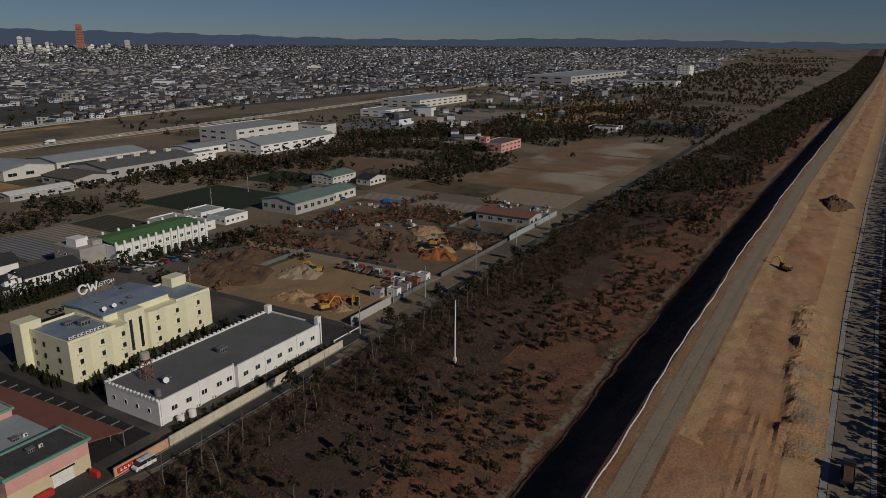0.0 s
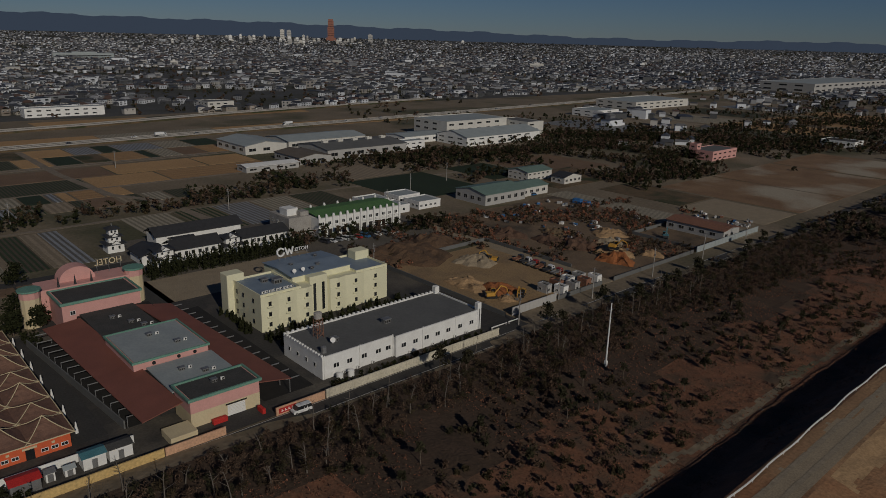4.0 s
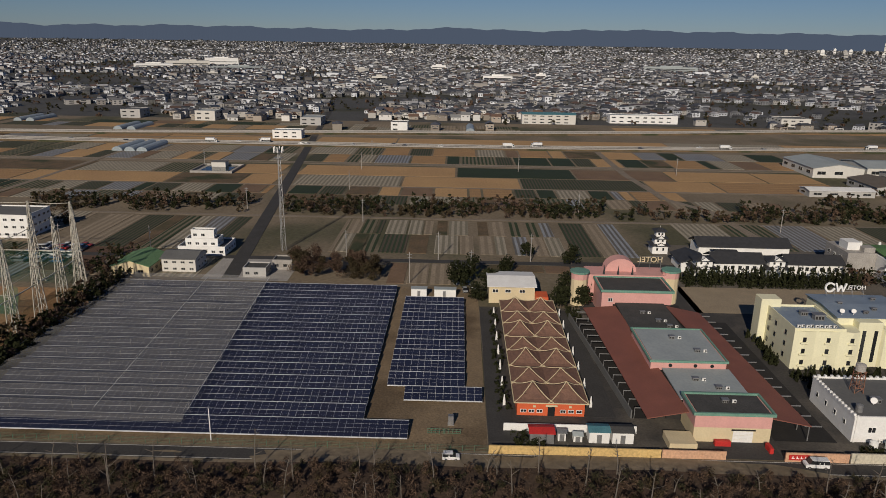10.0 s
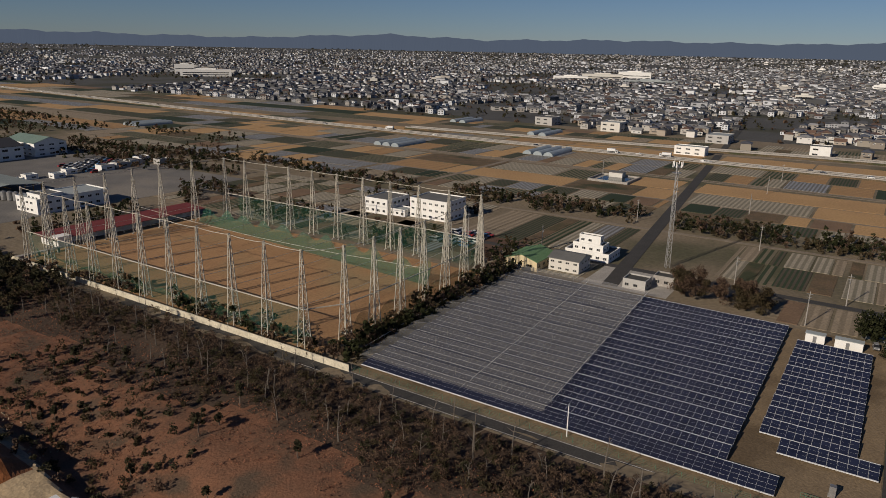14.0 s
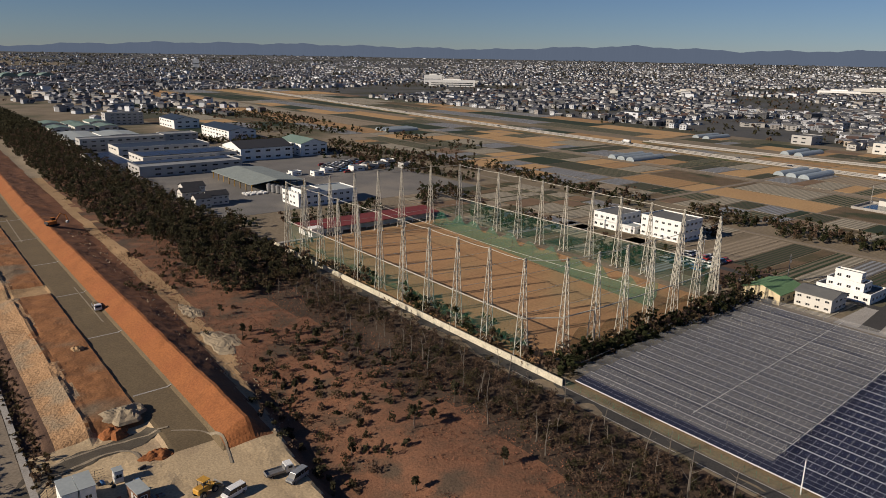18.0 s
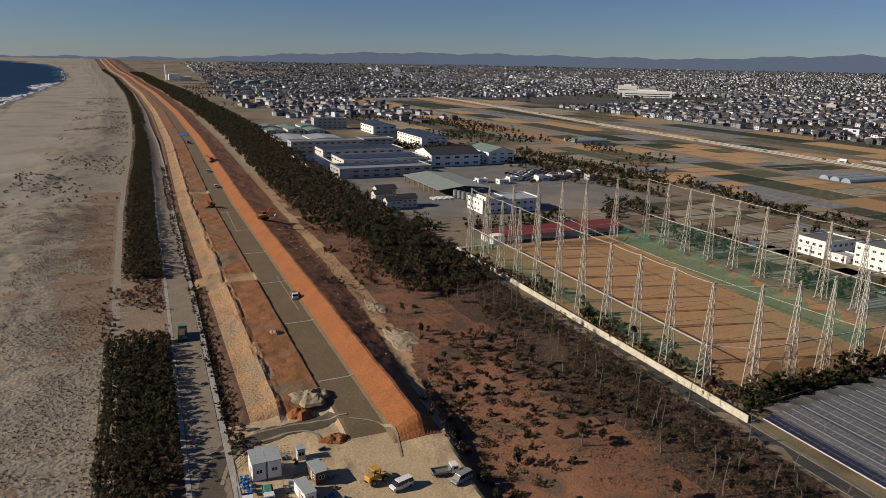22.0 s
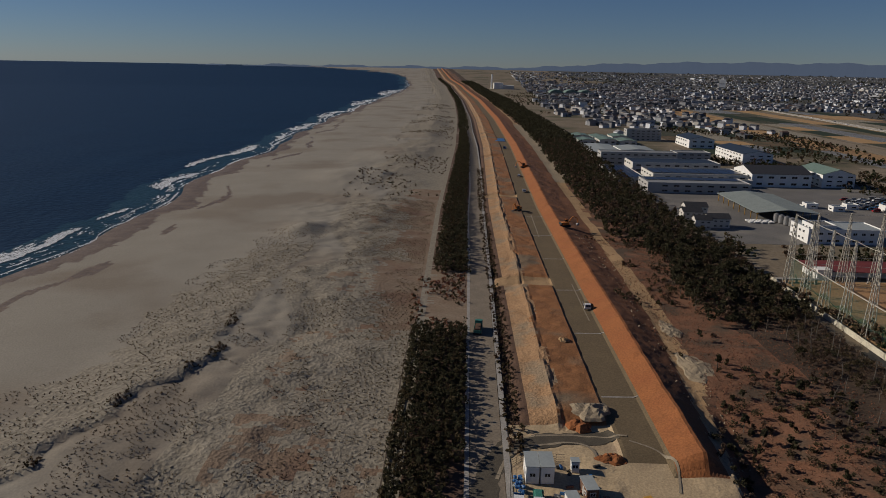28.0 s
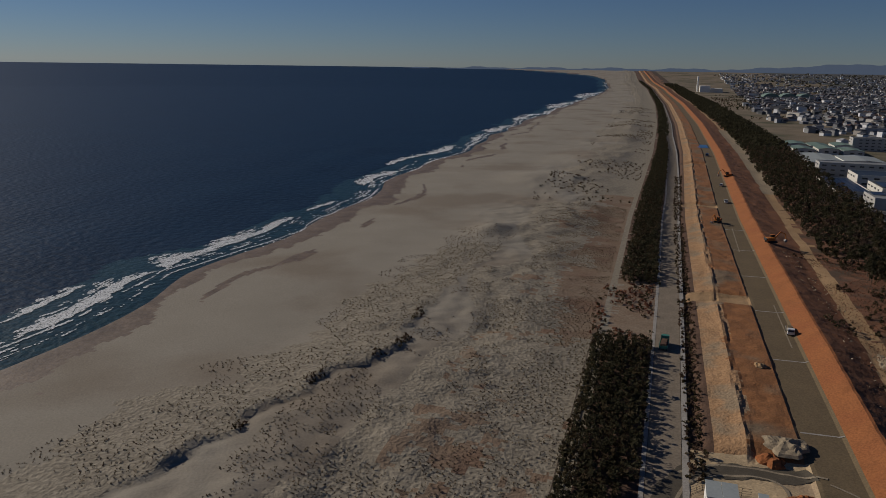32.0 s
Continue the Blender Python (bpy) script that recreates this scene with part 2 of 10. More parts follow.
def tube(bm, a, b, r0, r1=None, n=6, mi=0, cap=True):
    a, b = Vector(a), Vector(b)
    r1 = r0 if r1 is None else r1
    d = (b - a).normalized()
    u = d.orthogonal().normalized()
    w = d.cross(u)
    ra = [bm.verts.new(a + (u * math.cos(2 * math.pi * i / n) + w * math.sin(2 * math.pi * i / n)) * r0) for i in range(n)]
    rb = [bm.verts.new(b + (u * math.cos(2 * math.pi * i / n) + w * math.sin(2 * math.pi * i / n)) * r1) for i in range(n)]
    for i in range(n):
        bm.faces.new((ra[i], ra[(i + 1) % n], rb[(i + 1) % n], rb[i])).material_index = mi
    if cap:
        bm.faces.new(ra[::-1]).material_index = mi
        bm.faces.new(rb).material_index = mi


def bar(bm, a, b, w=0.1, mi=0):
    """A square bar between two points: cheap."""
    tube(bm, a, b, w * 0.6, n=4, mi=mi, cap=False)


def gable(bm, x0, x1, y0, y1, z0, z1, along="y", over=0.4, t=0.15, mi=0):
    """A pitched roof with thickness; its ridge runs along the given axis."""
    x0, x1, y0, y1 = x0 - over, x1 + over, y0 - over, y1 + over
    if along == "y":
        c = (x0 + x1) / 2
        sec = [(x0, z0), (c, z1), (x1, z0), (x1, z0 + t), (c, z1 + t), (x0, z0 + t)]
        A = [bm.verts.new((x, y0, z)) for x, z in sec]
        B = [bm.verts.new((x, y1, z)) for x, z in sec]
    else:
        c = (y0 + y1) / 2
        sec = [(y0, z0), (c, z1), (y1, z0), (y1, z0 + t), (c, z1 + t), (y0, z0 + t)]
        A = [bm.verts.new((x1, y, z)) for y, z in sec]
        B = [bm.verts.new((x0, y, z)) for y, z in sec]
    for i in range(6):
        j = (i + 1) % 6
        bm.faces.new((A[i], B[i], B[j], A[j])).material_index = mi
    for q in ((0, 1, 4, 5), (1, 2, 3, 4)):
        bm.faces.new([A[i] for i in q]).material_index = mi
        bm.faces.new([B[i] for i in q[::-1]]).material_index = mi


def hip(bm, x0, x1, y0, y1, z0, z1, over=0.4, mi=0):
    x0, x1, y0, y1 = x0 - over, x1 + over, y0 - over, y1 + over
    lx, ly = x1 - x0, y1 - y0
    lo = [bm.verts.new(p) for p in ((x0, y0, z0), (x1, y0, z0), (x1, y1, z0), (x0, y1, z0))]
    if lx > ly:
        r = [bm.verts.new((x0 + ly / 2, (y0 + y1) / 2, z1)), bm.verts.new((x1 - ly / 2, (y0 + y1) / 2, z1))]
        fs = ((lo[0], lo[1], r[1], r[0]), (lo[1], lo[2], r[1]), (lo[2], lo[3], r[0], r[1]), (lo[3], lo[0], r[0]))
    else:
        r = [bm.verts.new(((x0 + x1) / 2, y0 + lx / 2, z1)), bm.verts.new(((x0 + x1) / 2, y1 - lx / 2, z1))]
        fs = ((lo[0], lo[1], r[0]), (lo[1], lo[2], r[1], r[0]), (lo[2], lo[3], r[1]), (lo[3], lo[0], r[0], r[1]))
    for f in fs:
        bm.faces.new(f).material_index = mi
    bm.faces.new(lo[::-1]).material_index = mi


def arrays(name, verts, faces, materials, index=None, kind="", label="", category="", smooth=False, parent=None):
    """A mesh object from arrays of vertices and quads."""
    me = bpy.data.meshes.new(name)
    me.from_pydata(np.asarray(verts, float).tolist(), [], [list(map(int, f)) for f in faces])
    for m in materials:
        me.materials.append(m)
    if index is not None:
        me.polygons.foreach_set("material_index", np.asarray(index, np.int32))
    if smooth:
        me.polygons.foreach_set("use_smooth", np.ones(len(me.polygons), bool))
    me.update()
    ob = new(name, me)
    if parent:
        ob.parent = parent
    return tagged(ob, label, category, kind=kind)


def grid(xs, ys, height):
    """Vertices and quads of a height field over the lines xs, ys; height takes arrays."""
    X, Y = np.meshgrid(xs, ys, indexing="ij")
    Z = height(X, Y)
    n, m = len(xs), len(ys)
    i, j = np.meshgrid(np.arange(n - 1), np.arange(m - 1), indexing="ij")
    a = (i * m + j).ravel()
    return np.stack([X.ravel(), Y.ravel(), Z.ravel()], 1), np.stack([a, a + m, a + m + 1, a + 1], 1)


def lattice(i, j, seed):
    """Repeatable random numbers from -1 to 1 on whole-number places."""
    h = np.sin(i * 127.1 + j * 311.7 + seed * 74.7) * 43758.5453
    return 2 * (h - np.floor(h)) - 1


def noise1(x, y, seed):
    i, j = np.floor(x), np.floor(y)
    u, v = x - i, y - j
    u, v = u * u * (3 - 2 * u), v * v * (3 - 2 * v)
    a, b, c, d = lattice(i, j, seed), lattice(i + 1, j, seed), lattice(i, j + 1, seed), lattice(i + 1, j + 1, seed)
    return (a * (1 - u) + b * u) * (1 - v) + (c * (1 - u) + d * u) * v


def wave(x, y, s, seed=0):
    """Smooth noise of two octaves, about -1 to 1, with bumps of about s metres."""
    x, y = np.asarray(x, float) / (s * 1.35), np.asarray(y, float) / (s * 1.35)
    c, k = math.cos(seed), math.sin(seed)
    x, y = x * c - y * k + 31.7, x * k + y * c + 17.3
    return noise1(x, y, seed) + 0.4 * noise1(x * 2.3, y * 2.3, seed + 3)

# ---------------------------------------------------------------- ground, sea, distance
EYE = 80.0


def rise(x, y):
    """How far the plain lifts with distance, so that its rim meets the horizon."""
    r = np.hypot(x, y)
    a = EYE / np.maximum(r, 1.0)
    lifted = 0.0045 + (a - 0.0162) * (0.032 - 0.0045) / (0.032 - 0.0162)
    return np.where(r > 2500, EYE - np.maximum(lifted, 0.0042) * r, 0.0)


def smooth(a, b, v):
    t = np.clip((v - a) / (b - a), 0, 1)
    return t * t * (3 - 2 * t)


def bend(y):
    """How far the coast, with its bank, road and woods, swings seaward along its length."""
    return np.interp(y, [-5000, -3219, -2637, -1673, -1093, -726, -400, 250, 420, 586, 890, 1738, 3000, 5000], [190, 93, 42, 5, -6, -6, 0, 0, 3, 8, 17, 41, 72, 110])


def shore(y):
    """x of the water's edge before the bend."""
    return np.interp(y, [-5000, -4200, -3839, -3392, -2798, -2285, -1595, -1000, -500, -300, 0, 3000], [1020, 420, 239, 161, 148, 161, 190, 202, 182, 168, 172, 190]) + 4 * np.sin(y / 47) + 2.5 * np.sin(y / 19 + 1)


def scarp(y):
    return np.interp(y, [-330, -250, -200, -185, -170, -157, -143, -130, -116, -97, 0], [60, 66, 70, 67, 66, 76, 78, 83, 86, 91, 105]) + 1.2 * np.sin(y / 3.1) + 0.8 * np.sin(y / 1.7)


def road_mid(y):
    """x of the middle of the coastal road."""
    return np.interp(y, [-5000, -900, -466, -250, -120, 0, 120, 400, 1200, 5000], [-2, -5, -10.2, -8.2, -6.5, -4, -0.3, 2, 4, 10])


SOUTH = ([-5000, -66, -63, -51.6, -50.7, -45, -44.8, -35.4, -35.0, -26, -24, -21, -17.5, -15.8, -14, -12, -11], [0, 0, 0.3, 4.0, 4.1, 1.4, 1.0, 1.0, 1.45, 2.0, 2.5, 1.5, 0.7, 0.5, -0.8, -0.6, 0])
NORTH = ([-5000, -52, -49, -40.5, -39, -31, -29, -20, -12, -6], [0, 0, 0.2, 6.8, 7.0, 7.0, 6.6, 4.6, 1.6, 0])


def bank_toe(y):
    """x where the red bank's steep inland side meets the sandy strip."""
    return np.interp(y, [-900, -400, -214, -169, -126], [-69, -67, -63.5, -59.5, -55.5])


def yard_edge(y):
    """x of the site yard's inland edge, where it falls to the wood."""
    return np.interp(y, [-190, -156, -136, -117, -100, 0], [-63, -60.5, -57.5, -54.3, -52.6, -50])


def land(x, y):
    """Height of the ground."""
    bump = wave(x, y, 5, 1) * 0.25 + wave(x, y, 1.9, 2) * 0.12
    gaps = sum(np.exp(-(((y - g) / 5.5) ** 4)) for g in (-257, -440, -640, -860))
    shelf = smooth(-36, -34.5, x)
    steep = np.where(x < -51.6, -51.6 + (x + 51.6) * 11.4 / (-51.6 - bank_toe(y)), x)
    s = np.interp(steep, *SOUTH) * (1 - np.where(x < -44.5, smooth(-131.5, -127, y), smooth(-138, -131, y))) * (1 - 0.85 * gaps * shelf) * (1 - shelf * smooth(-152, -146, y)) + np.interp(x, *NORTH) * smooth(20, 70, y)
    works = smooth(-66, -60, x) * (1 - smooth(-14, -11, x))
    soft = works * (1 - smooth(-51, -46, x) * (1 - smooth(-36, -34, x)) * (y < 0)) * (1 - smooth(-42, -40, x) * (1 - smooth(-32, -30, x)) * (y > 0))
    heaps = smooth(-30, -24, x) * (1 - smooth(-12, -8, x)) * (y > 0)
    crack = np.exp(-((x + 24.6 + 0.8 * wave(x * 0, y, 9, 5)) / 0.55) ** 2) * (y < -146) - 0.6 * np.exp(-((x + 23.4 + 0.8 * wave(x * 0, y, 9, 5)) / 0.8) ** 2) * (y < -146) * (1 + wave(x, y, 2, 3))
    lump_line = -12.2 - 0.045 * (y - 190)
    lumps = np.exp(-(((x - lump_line + 1.5 * wave(x, y, 9, 2)) / 3.6) ** 4)) * smooth(136, 150, y) * (1 - smooth(226, 250, y)) * (1.2 + 0.8 * wave(x, y, 6, 5) + 0.65 * wave(x, y, 2.2, 7) + 0.35 * wave(x, y, 1.1, 3))
    step = smooth(-24.5, -22.0, x + 1.5 * wave(x, y, 3, 4)) * smooth(136, 146, y) * (1 - smooth(160, 172, y)) * heaps
    ruts = 0.2 * np.sin(x * 3.1 + 1.6 * wave(x, y, 8, 2) + 0.05 * y) * (0.6 + 0.6 * wave(x, y, 3, 9)) * np.exp(-(((x + 16.5) / 5.0) ** 4)) * smooth(96, 106, y) * (1 - smooth(150, 164, y))
    s = s + bump * soft * 1.1 - 0.42 * crack * soft * (0.4 + 0.9 * np.abs(wave(x, y, 7, 4))) + heaps * (0.35 * wave(x, y, 9, 11) + 0.22 * wave(x, y, 3.2, 12) + 0.6 * smooth(300, 380, y) * wave(x, y, 5, 13)) + lumps - 1.1 * step + ruts
    woods = (1 - smooth(-70, -60, x)) * smooth(-125, -116, x)
    s = s + woods * (0.5 + 0.8 * wave(x, y, 17, 3) + bump)
    out = yard_edge(y) - x
    s = s - 3.0 * smooth(0, 4.5, out) * (1 - smooth(8, 28, out)) * smooth(-175, -135, y) * (1 - smooth(10, 60, y))
    # the beach and its dunes
    dry = smooth(14, 46, x)
    e = shore(y) - x
    line = scarp(y)
    ridge = smooth(-1.6, 1.0, x - line) * (1 - smooth(0, 46, x - line)) * (0.35 + 0.65 * smooth(-215, -175, y)) * smooth(-420, -215, y) * (0.8 + 0.35 * wave(x * 0, y, 5, 3))
    hollow = (1 - smooth(0, 5, line - x)) * 0.5
    dunes = (1 - smooth(55, 110, x + 12 * wave(x, y, 60, 4)))
    d = 1.2 * smooth(0, 60, e) + ridge * 1.5 - hollow * smooth(-230, -190, y) + dunes * (0.7 + 1.1 * wave(x, y, 23, 5) + 0.46 * wave(x, y, 7, 6) + 0.34 * wave(x, y, 2.6, 7)) + (1 - dunes) * smooth(25, 60, e) * 0.12 * wave(x * 0.35, y, 9, 2)
    for cx, cy, r, h in ((73, -328, 9, 3.2), (66, -322, 8, -0.5), (78, -500, 26, 4.0), (64, -497, 15, -0.9), (58, -503, 8, 2.5), (45, -352, 18, 1.6), (60, -640, 30, 2.5), (40, -820, 24, 2.5), (35, -1000, 30, 2)):
        d = d + h * np.exp(-((x - cx) ** 2 + ((y - cy) * 0.7) ** 2) / r ** 2)
    d = d - 1.0 - 1.2 * smooth(0, 14, -e) * 1.5 + 0.9 * smooth(-4, 10, e)
    s = s + dry * d
    return s + rise(x, y)


def steps(*spans):
    out = []
    for a, b, d in spans:
        out += list(np.arange(a, b, d))
    return np.array(out + [spans[-1][1]], float)


XS = steps((-4950, -1000, 150), (-1000, -130, 40), (-130, -118, 3), (-118, -66, 3), (-66, -12, 0.8), (-12, 16, 2.5), (16, 110, 1.4), (110, 140, 3), (140, 215, 1.6), (215, 320, 15), (320, 1700, 150))
YS = steps((-4950, -2000, 120), (-2000, -900, 20), (-900, -420, 4), (-420, -90, 1.25), (-90, 80, 12), (80, 250, 1.1), (250, 420, 2.0), (420, 1300, 8), (1300, 4950, 110))
RNG0 = np.random.default_rng(3)
gv, gf = grid(XS, YS, land)
cx, cy = gv[gf].mean(1)[:, 0], gv[gf].mean(1)[:, 1]
jx = cx + 1.3 * wave(cx, cy, 6, 9) + 0.7 * wave(cx, cy, 2.2, 8)
gi = np.full(len(gf), 9)
gi[(cx > -119) & (jx <= -58)] = 3
south = cy < 0
gi[south & (jx > bank_toe(cy) - 5) & (jx <= -53.5)] = 5
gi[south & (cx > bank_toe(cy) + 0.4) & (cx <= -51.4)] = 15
gi[(cy < -500) & (cy > -1000) & (cx <= bank_toe(cy) + 1) & (jx > -79)] = 8
gi[south & (cx > -51.4) & (cx <= -45)] = 4
gi[south & (cx > -45) & (cx <= -35.2)] = 6
gi[south & (cx > -35.2) & (jx <= -24.5)] = 14
gi[south & (cx > -28) & (jx > -25) & (cx <= -17)] = 16
gi[south & (cx > -17) & (cx <= -10)] = 7
gi[(cy > -262) & (cy < -252) & (cx > -36) & (cx < -10)] = 5
gi[(cy > -445) & (cy < -435) & (cx > -36) & (cx < -10)] = 5
gi[(cy > -148) & (cy < -132) & (cx > -36) & (cx < -10)] = 5
gi[(cy > np.where(cx < -44.5, -127.5, -132)) & (cy < 0) & (cx > -58) & (cx < -10)] = 5
north = cy >= 0
gi[north & (jx > -56) & (cx <= -39)] = 3
gi[north & (cx > -39.5) & (cx <= -31)] = 11
gi[north & (jx > -37.2) & (cx <= -31.6)] = 8
gi[north & (cx > -31) & (cx <= -5)] = 11
gi[(cy > -165) & (cy < 20) & (cx > -100) & (cx < yard_edge(cy) - 0.8)] = 3
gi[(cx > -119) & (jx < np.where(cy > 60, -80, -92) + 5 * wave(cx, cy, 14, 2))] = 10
gi[(cx > -10) & (cx <= 15)] = 7
gi[north & (cx > -31) & (jx < -26.5) & (cy > 130)] = 5
gi[north & (cx > -12) & (cx < 0)] = 5
gi[north & (np.abs(jx + 11 + 0.045 * (cy - 190)) < 4.0) & (cy > 142) & (cy < 238)] = 16
gi[(cx < -720) & (cx > -4900)] = 17
gi[(cx > -58) & (cx <= -9) & (cy > -150) & (cy < 20) & (gi == 5)] = 13
veg = (cx > 12) & (cx + 22 * wave(cx, cy, 40, 4) < 62)
gi[(cx > 12)] = 0
gi[veg] = 1
gi[(cx > scarp(cy)) & (cx < scarp(cy) + 26 + 7 * wave(cx, cy, 12, 3)) & (cy > -300)] = 1
speck = RNG0.random(len(cx))
gi[(cx > -6) & (cx <= 15) & (cy < -200) & (cy > -272)] = 12
gi[(cx > 9 + 2 * speck) & (cx <= 15) & (cy < -60)] = 1
gi[(cx > 12) & (cx < 24 + 9 * wave(cx, cy, 15, 5) + 6 * wave(cx, cy, 5, 2) + 7 * speck) & (cy < -205) & (cy > -460)] = 12
gi[(cx > 12) & (cx < 50) & (wave(cx, cy, 14, 8) + 0.7 * wave(cx, cy, 4, 3) + 0.5 * speck > 0.95) & (cy > -420)] = 12
e_shore = shore(cy) - cx
gi[(cx > 100) & (e_shore < 15 + 6 * wave(cx, cy, 21, 2) + 3 * wave(cx, cy, 6, 4))] = 2
gi[(cx > 100) & (np.abs(e_shore - 30 - 5 * wave(cx, cy, 30, 3)) < 4 * wave(cx, cy, 18, 7))] = 2
gv[:, 0] += bend(gv[:, 1])
arrays("ground", gv, gf, [SAND, DUNE, WET, FOREST, SOIL_RED, SOIL_TAN, SOIL_GREY, SOIL_DARK, GRAVEL, FARM, FLOOR_DARK, EARTHWORK, DUNE_RED, YARD, TERRACE, INNER_SHADE, PINK_TAN, TOWN_SOIL], gi, kind="structure",
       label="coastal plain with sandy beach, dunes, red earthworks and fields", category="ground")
sm = ~((cx > -67) & (cx < -11))
bpy.data.objects["ground"].data.polygons.foreach_set("use_smooth", sm)


def sea_z(x, y):
    e = x - shore(y)
    swell = np.where(np.hypot(x, y) < 2500, 0.28 * np.sin(e / 11 + 1.5 * wave(x, y, 60, 1)) * np.exp(-np.maximum(e, 0) / 200), 0)
    return -0.62 + swell + rise(x, y)


SX = steps((130, 320, 3), (320, 700, 12), (700, 2000, 60), (2000, 4950, 150))
SY = steps((-4950, -2000, 120), (-2000, -900, 22), (-900, -60, 6), (-60, 1500, 60))
sv, sf = grid(SX, SY, sea_z)
sc = sv[sf].mean(1)
si = (sc[:, 0] - shore(sc[:, 1]) < 26 + 9 * wave(sc[:, 0], sc[:, 1], 22, 3)).astype(int)
sv[:, 0] += bend(sv[:, 1])
arrays("sea", sv, sf, [SEA, SHALLOW], si, kind="structure", label="deep blue open sea with small swell", category="water", smooth=True)

# far hills: a plain distant backdrop that glows blue to stand for haze
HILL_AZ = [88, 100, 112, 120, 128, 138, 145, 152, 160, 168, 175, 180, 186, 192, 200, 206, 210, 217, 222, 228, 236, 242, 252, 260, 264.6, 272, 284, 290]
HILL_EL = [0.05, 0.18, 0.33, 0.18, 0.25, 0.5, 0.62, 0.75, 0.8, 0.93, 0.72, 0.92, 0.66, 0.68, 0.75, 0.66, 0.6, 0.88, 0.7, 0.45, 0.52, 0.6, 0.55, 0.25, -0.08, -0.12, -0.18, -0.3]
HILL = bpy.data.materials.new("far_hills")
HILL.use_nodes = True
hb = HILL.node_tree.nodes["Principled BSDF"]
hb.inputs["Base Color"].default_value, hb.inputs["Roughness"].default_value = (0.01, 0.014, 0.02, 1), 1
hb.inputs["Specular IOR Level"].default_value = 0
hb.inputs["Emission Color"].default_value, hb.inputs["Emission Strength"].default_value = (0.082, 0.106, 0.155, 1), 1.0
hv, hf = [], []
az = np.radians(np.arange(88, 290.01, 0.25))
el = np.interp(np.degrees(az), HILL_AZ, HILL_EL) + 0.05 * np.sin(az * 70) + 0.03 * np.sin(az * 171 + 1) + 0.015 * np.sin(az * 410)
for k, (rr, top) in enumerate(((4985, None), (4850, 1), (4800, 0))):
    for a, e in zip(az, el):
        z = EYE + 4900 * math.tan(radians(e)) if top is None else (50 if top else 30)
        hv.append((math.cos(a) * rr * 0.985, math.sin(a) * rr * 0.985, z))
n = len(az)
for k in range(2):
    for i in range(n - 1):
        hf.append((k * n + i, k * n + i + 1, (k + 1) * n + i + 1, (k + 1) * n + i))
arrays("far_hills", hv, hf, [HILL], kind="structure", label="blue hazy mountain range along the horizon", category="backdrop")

# ---------------------------------------------------------------- plants
RNG = np.random.default_rng(7)


def ground_z(x, y):
    x, y = np.asarray(x, float), np.asarray(y, float)
    return land(x - bend(y), y)


def quads_mesh(name, centres, sizes, materials, index=None, flat=0.0, tall=1.0, thin=1.0):
    """Many small leaf quads, each turned its own way, as one mesh."""
    n = len(centres)
    a = RNG.normal(size=(n, 3))
    a[:, 2] *= 1 - flat
    a /= np.linalg.norm(a, axis=1)[:, None]
    b = np.cross(a, RNG.normal(size=(n, 3)))
    b /= np.linalg.norm(b, axis=1)[:, None]
    a, b = a * sizes[:, None], b * (sizes * thin * RNG.uniform(0.5, 0.9, n))[:, None]
    b[:, 2] *= tall
    v = np.stack([centres - a, centres - b * 0.8, centres + a, centres + b], 1).reshape(-1, 3)
    me = bpy.data.meshes.new(name)
    me.vertices.add(4 * n)
    me.vertices.foreach_set("co", v.ravel())
    me.loops.add(4 * n)
    me.loops.foreach_set("vertex_index", np.arange(4 * n, dtype=np.int32))
    me.polygons.add(n)
    me.polygons.foreach_set("loop_start", np.arange(0, 4 * n, 4, dtype=np.int32))
    if index is not None:
        me.polygons.foreach_set("material_index", index.astype(np.int32))
    for m in materials:
        me.materials.append(m)
    me.update(calc_edges=True)
    return me


def crowns(xyz, h, r, k, lobes=5, low=0.25):
    """Leaf centres for trees at xyz with height h and crown radius r: k leaves in uneven lobes each."""
    n = len(h)
    la = RNG.uniform(0, 2 * np.pi, (n, lobes))
    lr = RNG.uniform(0.15, 0.72, (n, lobes)) * r[:, None]
    lz = RNG.uniform(low + 0.12, 0.86, (n, lobes)) * h[:, None]
    lr *= 1.15 - 0.75 * lz / h[:, None]
    ls = RNG.uniform(0.28, 0.5, (n, lobes)) * r[:, None]
    pick = RNG.integers(0, lobes, (n, k))
    row = np.arange(n)[:, None]
    d = RNG.normal(size=(n, k, 3))
    d /= np.linalg.norm(d, axis=2)[:, :, None]
    d *= RNG.uniform(0.45, 1.0, (n, k))[:, :, None]
    s = ls[row, pick][:, :, None]
    c = np.stack([np.cos(la) * lr, np.sin(la) * lr, lz], 2)[row, pick] + d * s * np.array([1, 1, 0.75])
    return (xyz[:, None, :] + c).reshape(-1, 3)


def scatter(x0, x1, y0, y1, gap, keep=None):
    """Jittered places about gap metres apart, where keep(x, y) allows."""
    xs, ys = np.meshgrid(np.arange(x0, x1, gap), np.arange(y0, y1, gap), indexing="ij")
    x = (xs + RNG.uniform(0, gap, xs.shape)).ravel()
    y = (ys + RNG.uniform(0, gap, ys.shape)).ravel()
    ok = (x < x1) & (y < y1)
    if keep:
        ok &= keep(x, y)
    return x[ok], y[ok]


